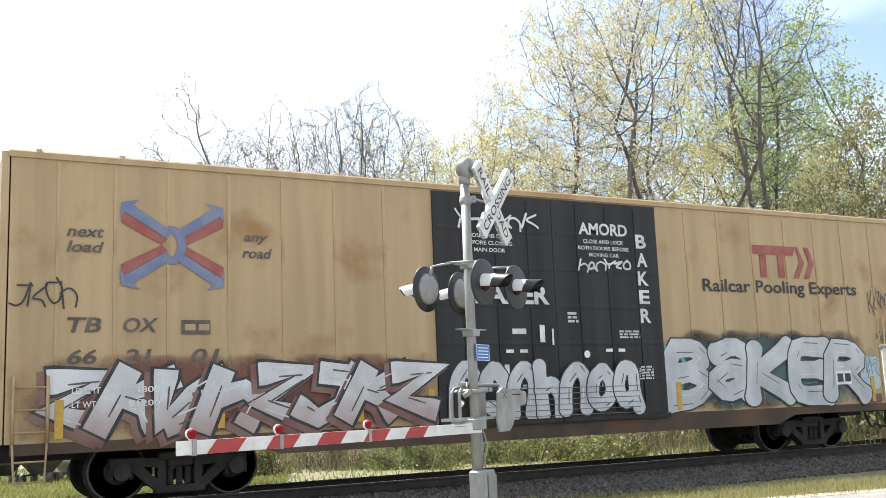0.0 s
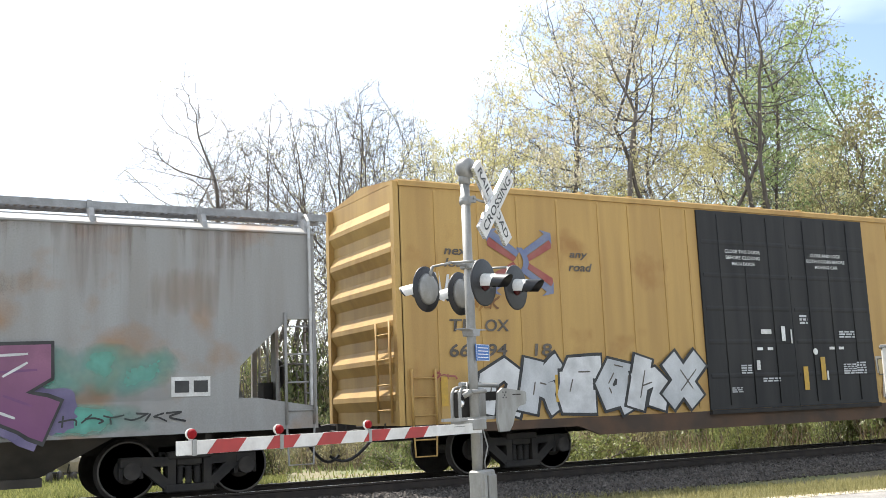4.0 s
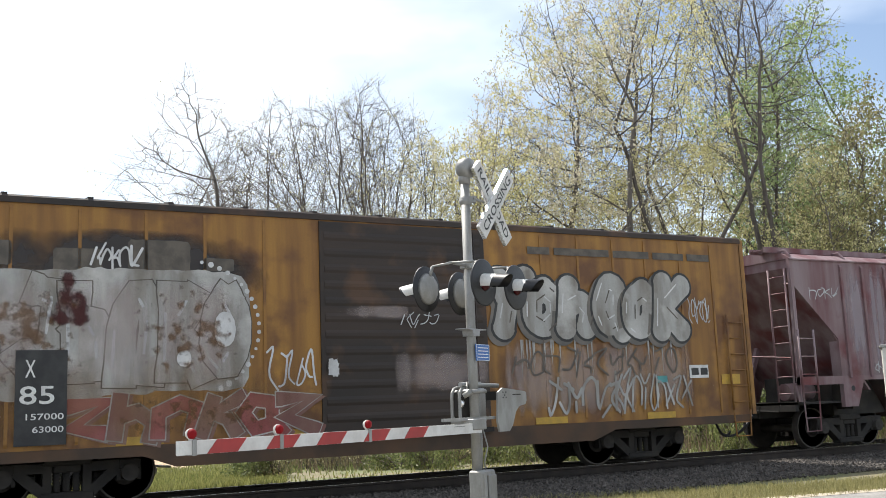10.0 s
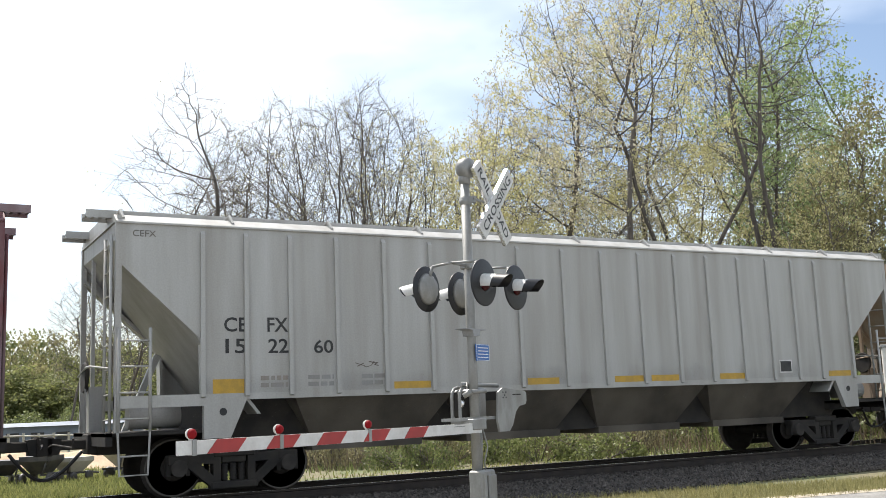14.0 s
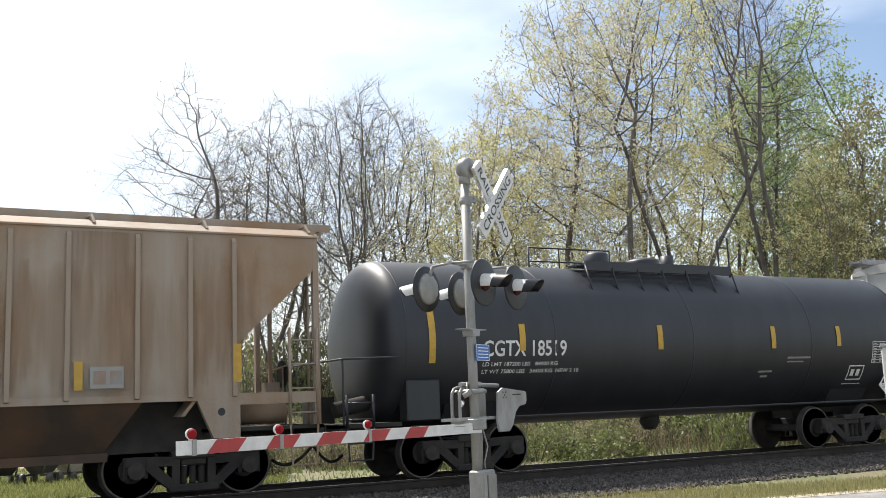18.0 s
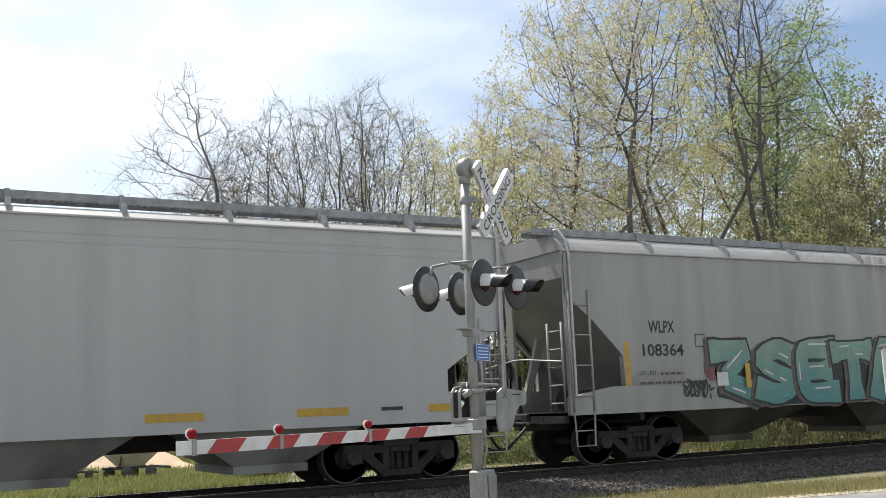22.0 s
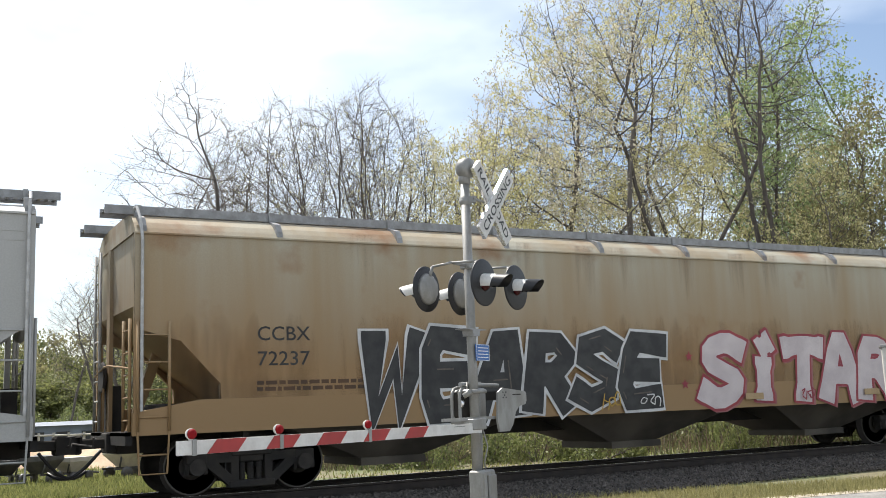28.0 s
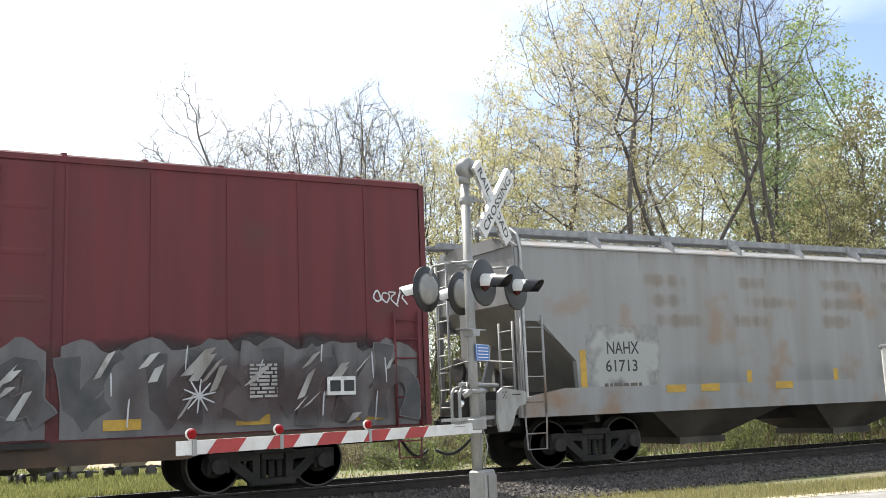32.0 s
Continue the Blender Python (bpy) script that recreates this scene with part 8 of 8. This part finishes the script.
on_tank(letters(c, "CGTX 18519", 1.97, 3.79, 2.1, 2.39, Wt, bold=.015))
on_tank(letters(c, "LD LMT 187200 LBS   84900 KG", 1.97, 3.6, 1.93, 2.0, Wt, bold=.01))
on_tank(letters(c, "LT WT 75800 LBS   34400 KG  NEW 2 18", 1.97, 4.1, 1.8, 1.87, Wt, bold=.01))
for x, z0, z1 in ((.87, 2.0, 2.92), (2.74, 2.2, 2.69), (6.0, 2.2, 2.68), (9.11, 2.2, 2.67), (11.12, 2.24, 2.68), (13.38, 2.0, 2.9)):
    tank_plate(x, x + .13, z0, z1, M["yellowtape"], "reflector_strip", .012)
for k in range(9):
    tank_plate(12.3, 13.3, 1.86 + k * .058, 1.872 + k * .058, Wt, "test_panel_line", .008, 2)
    for q in range(5):
        tank_plate(12.34 + q * .2, 12.42 + q * .2 + .08 * ((k * q) % 2), 1.88 + k * .055, 1.905 + k * .055, M["silver"], "small_print", .012, 2)
for x in (12.29, 12.8, 13.29):
    tank_plate(x, x + .018, 1.86, 2.335, Wt, "test_panel_line", .01, 4)
for a in ((11.6, 12.09, 1.49, 1.515), (11.6, 12.09, 1.785, 1.81), (11.6, 11.625, 1.49, 1.81), (12.07, 12.095, 1.49, 1.81), (11.69, 11.8, 1.58, 1.72), (11.87, 11.98, 1.58, 1.72), (11.55, 12.15, 1.4, 1.415)):
    tank_plate(*a, Wt, "stencil_panel", .008, 2)
for a in ((9.6, 10.3, 1.98, 2.02), (9.6, 10.1, 1.9, 1.93), (8.8, 9.2, 1.7, 1.74), (8.9, 9.1, 1.6, 1.64), (2.1, 2.9, 1.42, 1.44)):
    tank_plate(*a, M["grey_old"], "small_print", .008, 2)
bm = bmesh.new()
prism(bm, [(12.6, 1.35), (12.82, 1.57), (13.04, 1.35), (12.82, 1.13)], -1.37, -1.36)
dia = part("hazard_placard", bm, Wt, c, "white diamond placard with a black upper half")
bm = bmesh.new()
prism(bm, [(12.68, 1.39), (12.82, 1.53), (12.96, 1.39)], -1.376, -1.372)
part("placard_print", bm, Bk, dia)
letters(dia, "3257", 12.7, 12.94, 1.29, 1.37, Bk, -1.374)
plate(c, "sticker", 1.45, 1.65, 1.12, 1.22, Wt, -1.43)
bm = bmesh.new()
box(bm, .45, 1.1, -1.47, -1.15, 1.02, 1.72, bevel=.02)
part("equipment_box", bm, M["tank_black"], c)

# pale grey hoppers
for c, num in ((car_m, "91441"), (car_q, "91694")):
    letters(c, "MULX", 1.71, 2.56, 2.54, 2.79, Bk)
    letters(c, num, 1.7, 2.62, 2.02, 2.27, Bk, bold=.018)
    bars(c, 1.7, 2.8, 1.75, 1.96, 2, Dk)
    frame_mark(c, 3.69, 3.94, 2.29, 2.55, -1.556, Dk, M["white_new"])
    tapes(c, (.78, 4.3, 7.2, 10.4, 13.6, 16.0, 18.4), 1.17, 1.3, .9, -1.564)
    bars(c, 5.2, 6.7, 1.2, 1.28, 1, Dk, -1.564)
    bars(c, 9.0, 10.2, 1.95, 2.3, 4, M["grey_new"])
    plate(c, "sticker", .78, .98, 1.38, 1.5, M["red"], -1.564)
    plate(c, "sticker", 18.9, 19.1, 1.38, 1.5, M["red"], -1.564)
    plate(c, "slot", 17.5, 17.9, 1.22, 1.28, Bk, -1.564)
    bm = bmesh.new()
    lathe(bm, [(0, .055), (.01, .055)], "y", (1.35, -1.57, 1.06), 14)
    part("lift_eye", bm, Bk, c)
    for z in (4.0, 3.86):
        bm = bmesh.new()
        box(bm, .1, 19.7, -1.555, -1.549, z, z + .025)
        part("weld_seam", bm, M["white_new"], c)

# dull white hopper with green and purple pieces
c = car_p
letters(c, "WLPX", 1.96, 2.63, 2.53, 2.77, Bk, bold=.018)
letters(c, "108364", 1.78, 2.83, 2.07, 2.31, Bk, bold=.018)
letters(c, "LD LMT", 1.67, 2.1, 1.7, 1.78, Dk)
bars(c, 2.2, 2.8, 1.7, 1.78, 1, Dk)
bars(c, 1.67, 3.4, 1.52, 1.6, 1, Dk)
plate(c, "reflector_strip", 1.33, 1.45, 1.46, 2.35, M["yellowtape"])
frame_mark(c, 3.15, 3.42, 2.24, 2.51, -1.556, Dk, M["white_mid"])
scribble(c, 2.75, 3.5, 1.2, 1.55, Bk, 9, .035, -1.572)
PG = -1.572
for x0, x1, z0, z1 in ((3.35, 3.7, 1.55, 2.0), (3.9, 4.6, 2.1, 2.45), (8.9, 9.75, 1.75, 2.2)):
    plate(c, "graffiti_splash", x0, x1, z0, z1, M["haze_wine"], PG + .006, wobble=.25)
plate(c, "graffiti_ground", 3.6, 9.4, 1.0, 2.1, M["black"], PG + .006, wobble=.05)
burner(c, "zSETA", 3.6, 9.5, .98, 2.46, M["fade_sea"], Bk, PG, .36, .045, .05, M["spraywhite"], -.06, 1, .35, True, .14, M["dark"], (-.1, -.03), lines=M["teal"], thin=.04)
scribble(c, 2.7, 3.3, 1.3, 1.6, Bk, 8, .035, PG - .004)
for x0, x1, z1 in ((10.1, 12.4, 2.1), (12.0, 14.4, 2.2), (14.0, 16.4, 2.05)):
    plate(c, "graffiti_ground", x0, x1, .98, z1, M["violet"], PG + .006 - .0005 * x0 * .1, wobble=.06)
burner(c, "vkzohvkjz", 10.15, 16.9, .98, 2.4, [M["umber"], M["umber"], M["fade_ochre"]], M["dark"], PG, .2, .03, .12, M["spraywhite"], .15, 1, .6, False, .3, M["purple"], (.08, .02), lines=M["dark"], thin=.022)
plate(c, "graffiti_ground", 9.7, 17.3, 1.0, 2.1, M["s_violet"], PG + .005)
letters(c, "DO NOT HAMMER ON CAR", 8.6, 11.2, 1.42, 1.52, M["ochre"], PG - .06)
frame_mark(c, 16.4, 16.85, 1.52, 1.86, PG - .006)
plate(c, "reflector_strip", 17.52, 17.64, 1.44, 2.36, M["yellowtape"])
for x in (4.4, 9.55, 12.7):
    plate(c, "reflector_strip", x, x + .14, 1.4, 1.9, M["yellowtape"], PG - .058)
plate(c, "sticker", 3.65, 3.95, 1.45, 1.72, Wt, PG - .01)
for x0, x1 in ((8.2, 9.6), (13.8, 15.6)):
    plate(c, "rust_streak", x0, x1, 3.5, 4.3, M["s_run"], -1.5535)
plate(c, "rust_streak", 4.0, 18.5, 4.05, 4.3, M["s_run"], -1.5527)
bars(c, 15.2, 16.3, 2.4, 2.75, 3, M["grey_old"])
scribble(c, 16.9, 17.5, 1.12, 1.3, M["violet"], 6, .03, PG)

# rust-streaked tan hopper
c = car_x
letters(c, "CCBX", 1.92, 2.81, 2.4, 2.63, Bk, bold=.005)
letters(c, "72237", 1.92, 2.8, 2.0, 2.23, Bk, bold=.005)
bars(c, 1.9, 4.0, 1.6, 1.8, 2, M["rust_low"])
burner(c, "WEARSE", 3.75, 10.2, .93, 2.66, Bk, M["spraywhite"], PG, .36, .045, .14, M["dark"], .18, 0, .28, True, .1)
burner(c, "SITAR", 11.2, 17.0, .93, 2.6, M["pinkwhite"], M["crimson"], PG, .37, .05, .1, None, .06, 1, .3, True, .12, M["haze_rose"], (.05, -.02))
plate(c, "graffiti_fill", 16.6, 18.0, 1.02, 1.5, M["pinkwhite"], PG + .004, wobble=.2)
plate(c, "graffiti_outline", 16.5, 18.1, .98, 1.56, M["crimson"], PG + .006, wobble=.2)
scribble(c, 13.9, 14.3, 1.1, 1.35, M["crimson"], 5, .03, PG - .06)
scribble(c, 16.9, 17.5, 1.15, 1.4, M["crimson"], 6, .03, PG - .06)
scribble(c, 8.6, 9.0, 1.1, 1.4, M["yellowtape"], 5, .03, PG - .075)
scribble(c, 9.5, 10.0, 1.1, 1.3, Wt, 5, .025, PG - .075)
frame_mark(c, 17.55, 18.05, 1.86, 2.2, PG, Wt)
for x in (12.3, 15.9):
    plate(c, "reflector_strip", x, x + .5, 1.15, 1.28, M["yellow_a"], PG - .066)
bm = bmesh.new()
for x, z in ((10.9, 2.05), (10.75, 1.5), (11.1, 1.35)):
    pts = []
    for k in range(10):
        r = .11 if k % 2 == 0 else .045
        pts.append((x + r * math.sin(k * math.pi / 5), z + r * math.cos(k * math.pi / 5)))
    prism(bm, pts, PG, PG + .002)
part("graffiti_star", bm, M["crimson"], c)
for x in (3.4, 6.8, 8.1, 9.0, 10.6, 12.1, 13.0, 15.0, 17.4):
    plate(c, "rust_streak", x, x + .7, 2.9, 4.2, M["s_run"], -1.5545)
for k in range(7):
    plate(c, "rust_stain", .3 + k * 2.75, 3.3 + k * 2.75, 1.2, 2.9, M["s_rust"], -1.5537)

# dark red boxcar
c = car_n
for w, x0, x1, z0, z1 in (("NO", .92, 1.35, 2.4, 2.71), ("KL", 1.75, 2.12, 2.4, 2.71), ("56", .96, 1.36, 1.84, 2.16), ("09", 1.76, 2.16, 1.84, 2.16), ("50", 2.58, 2.98, 1.84, 2.16), ("LD LMT", .95, 1.4, 1.62, 1.7), ("LT WT", .95, 1.36, 1.48, 1.56)):
    letters(c, w, x0, x1, z0, z1, Wt, D, bold=.01)
bars(c, 1.75, 2.12, 1.48, 1.7, 2, Wt, D)
scribble(c, .1, 1.5, 3.2, 3.75, M["spraywhite"], 9, .03)
scribble(c, .3, 1.6, 2.8, 3.15, M["spraywhite"], 9, .03)
scribble(c, 1.3, 2.6, 1.6, 2.0, M["spraywhite"], 9, .03, D - .006)
prism_pts = [(.6, .97), (3.0, 2.3), (5.4, 2.42), (5.4, .97)]
bm = bmesh.new()
prism(bm, prism_pts, D + .003, D + .005)
part("graffiti_ground", bm, M["silver_dim"], c)
plate(c, "graffiti_ground", 9.9, 15.95, .95, 2.55, M["s_dark"], D + .004)
plate(c, "graffiti_ground", 5.5, 9.9, .97, 2.55, M["s_dark"], DD + .003)
silver_slashes(c, 3.05, 5.4, .98, 2.35, D - .002, 4)
silver_slashes(c, 5.6, 9.8, 1.0, 2.5, DD - .002, 7)
silver_slashes(c, 10.0, 15.8, .98, 2.45, D - .002, 9)
for x0, x1, y in ((.8, 5.4, D - .04), (5.6, 9.8, DD - .055), (10.0, 15.9, D - .07)):
    plate(c, "road_grime", x0, x1, .97, 2.2, M["s_grime"], y)
for x, z, y in ((7.95, 1.75, DD), (2.5, 1.5, D), (12.0, 1.55, D)):
    star_burst(c, x, z, .26, y - .085)
for k, t in enumerate(("CLOSE AND LOCK", "DOORS BEFORE", "MOVING CAR")):
    letters(c, t, 8.33 + .04 * k, 9.05 - .04 * k, 3.36 - .11 * k, 3.43 - .11 * k, Wt, DD)
for x, z in ((5.75, 3.25), (5.75, 2.9), (6.85, 3.2), (6.85, 2.85), (6.3, 2.6)):
    plate(c, "sticker", x, x + .27, z + .03, z + .12, M["silver"], DD)
    bars(c, x, x + .2, z - .12, z - .03, 2, M["silver_worn"], DD)
plate(c, "reflector_strip", .06, .5, 1.07, 1.32, M["yellowtape"], D)
tapes(c, (1.2, 3.6, 5.9, 10.6, 12.6, 14.6), 1.08, 1.24, .55, D - .016)
frame_mark(c, 14.1, 14.6, 1.5, 1.8, D - .092)
bars(c, 12.8, 13.25, 1.5, 2.05, 9, M["silver_worn"], D - .09)
bm = bmesh.new()
lathe(bm, [(0, .09), (.004, .09)], "y", (.33, D, 1.78), 16)
part("round_mark", bm, Wt, c)
scribble(c, 15.0, 15.6, 3.0, 3.3, M["spraywhite"], 6, .03)
# light on the top of the end wall, painted as a pale tan panel
bm = bmesh.new()
box(bm, -.014, -.01, -1.35, 1.35, 4.55, 5.0)
part("end_panel", bm, M["tan_rust"], c, "top of the end wall, painted pale as lit")

# weathered grey hopper at the rear
c = car_z
letters(c, "NAHX", 2.0, 2.78, 2.12, 2.36, Bk, bold=.01)
letters(c, "61713", 1.95, 2.72, 1.78, 2.01, Bk, bold=.01)
bars(c, 1.9, 2.8, 1.4, 1.6, 2, Dk)
for x in (1.35, 5.6, 8.2):
    plate(c, "reflector_strip", x, x + .14, 1.35, 2.2 if x < 2 else 1.75, M["yellowtape"])
plate(c, "paint_patch", 1.5, 3.3, 1.3, 2.7, M["s_grey"], -1.554)
for k in range(5):
    for j in range(3):
        x = 3.2 + k * 2.4
        x += random.uniform(-.25, .25)
        plate(c, "rust_patch", x - random.uniform(.1, .5), x + random.uniform(.7, 1.7), 2.6 + j * .4, 2.95 + j * .4, M["s_rust"], -1.554 - .0003 * j)
plate(c, "rust_streak", .1, 18.8, 3.65, 4.2, M["s_run"], -1.5525)
tapes(c, (3.4, 4.3, 6.4), 1.35, 1.5, .5)

# road dirt along the lower sides
for c, off, length in CARS:
    if c not in (car_k, car_w, car_m, car_q):
        for k in range(int(length // 3)):
            plate(c, "road_dirt", k * 3.0 + .2, k * 3.0 + 3.3, 1.0, 1.95, M["s_soot"], -1.5512 - .0002 * (k % 2))


# ---- movement ----
def travelled(t):
    """Metres that the train has gone after t seconds."""
    u = (t - 16.0) / 16.0
    return 8.312 * t - 0.387 * u * u - 0.256 * u ** 3 - 0.297 * u ** 4


def motions():
    times = [2.0 * k for k in range(17)]
    where = {}
    for car, off, length in CARS:
        walk(car, [(t, pose(off - travelled(t), 0, 0)) for t in times])
        where[car.name] = off
    step = 1.0 / 15.0
    for w, x, car in WHEELS:
        home = w.matrix_basis.translation.copy()
        off = where[car.name] + x
        seen = [k * step for k in range(481) if -6.0 < off - travelled(k * step) < 30.0]
        if not seen:
            continue
        def turned(t):
            return Matrix.Translation(home) @ Matrix.Rotation(-travelled(t) / WHEEL_R, 4, "Y")
        rows = [(t, turned(t)) for t in seen]
        if seen[0] > step / 2:
            rows.insert(0, (0.0, turned(seen[0])))
        if seen[-1] < 32.0 - step / 2:
            rows.append((32.0, turned(seen[-1])))
        walk(w, rows)


motions()
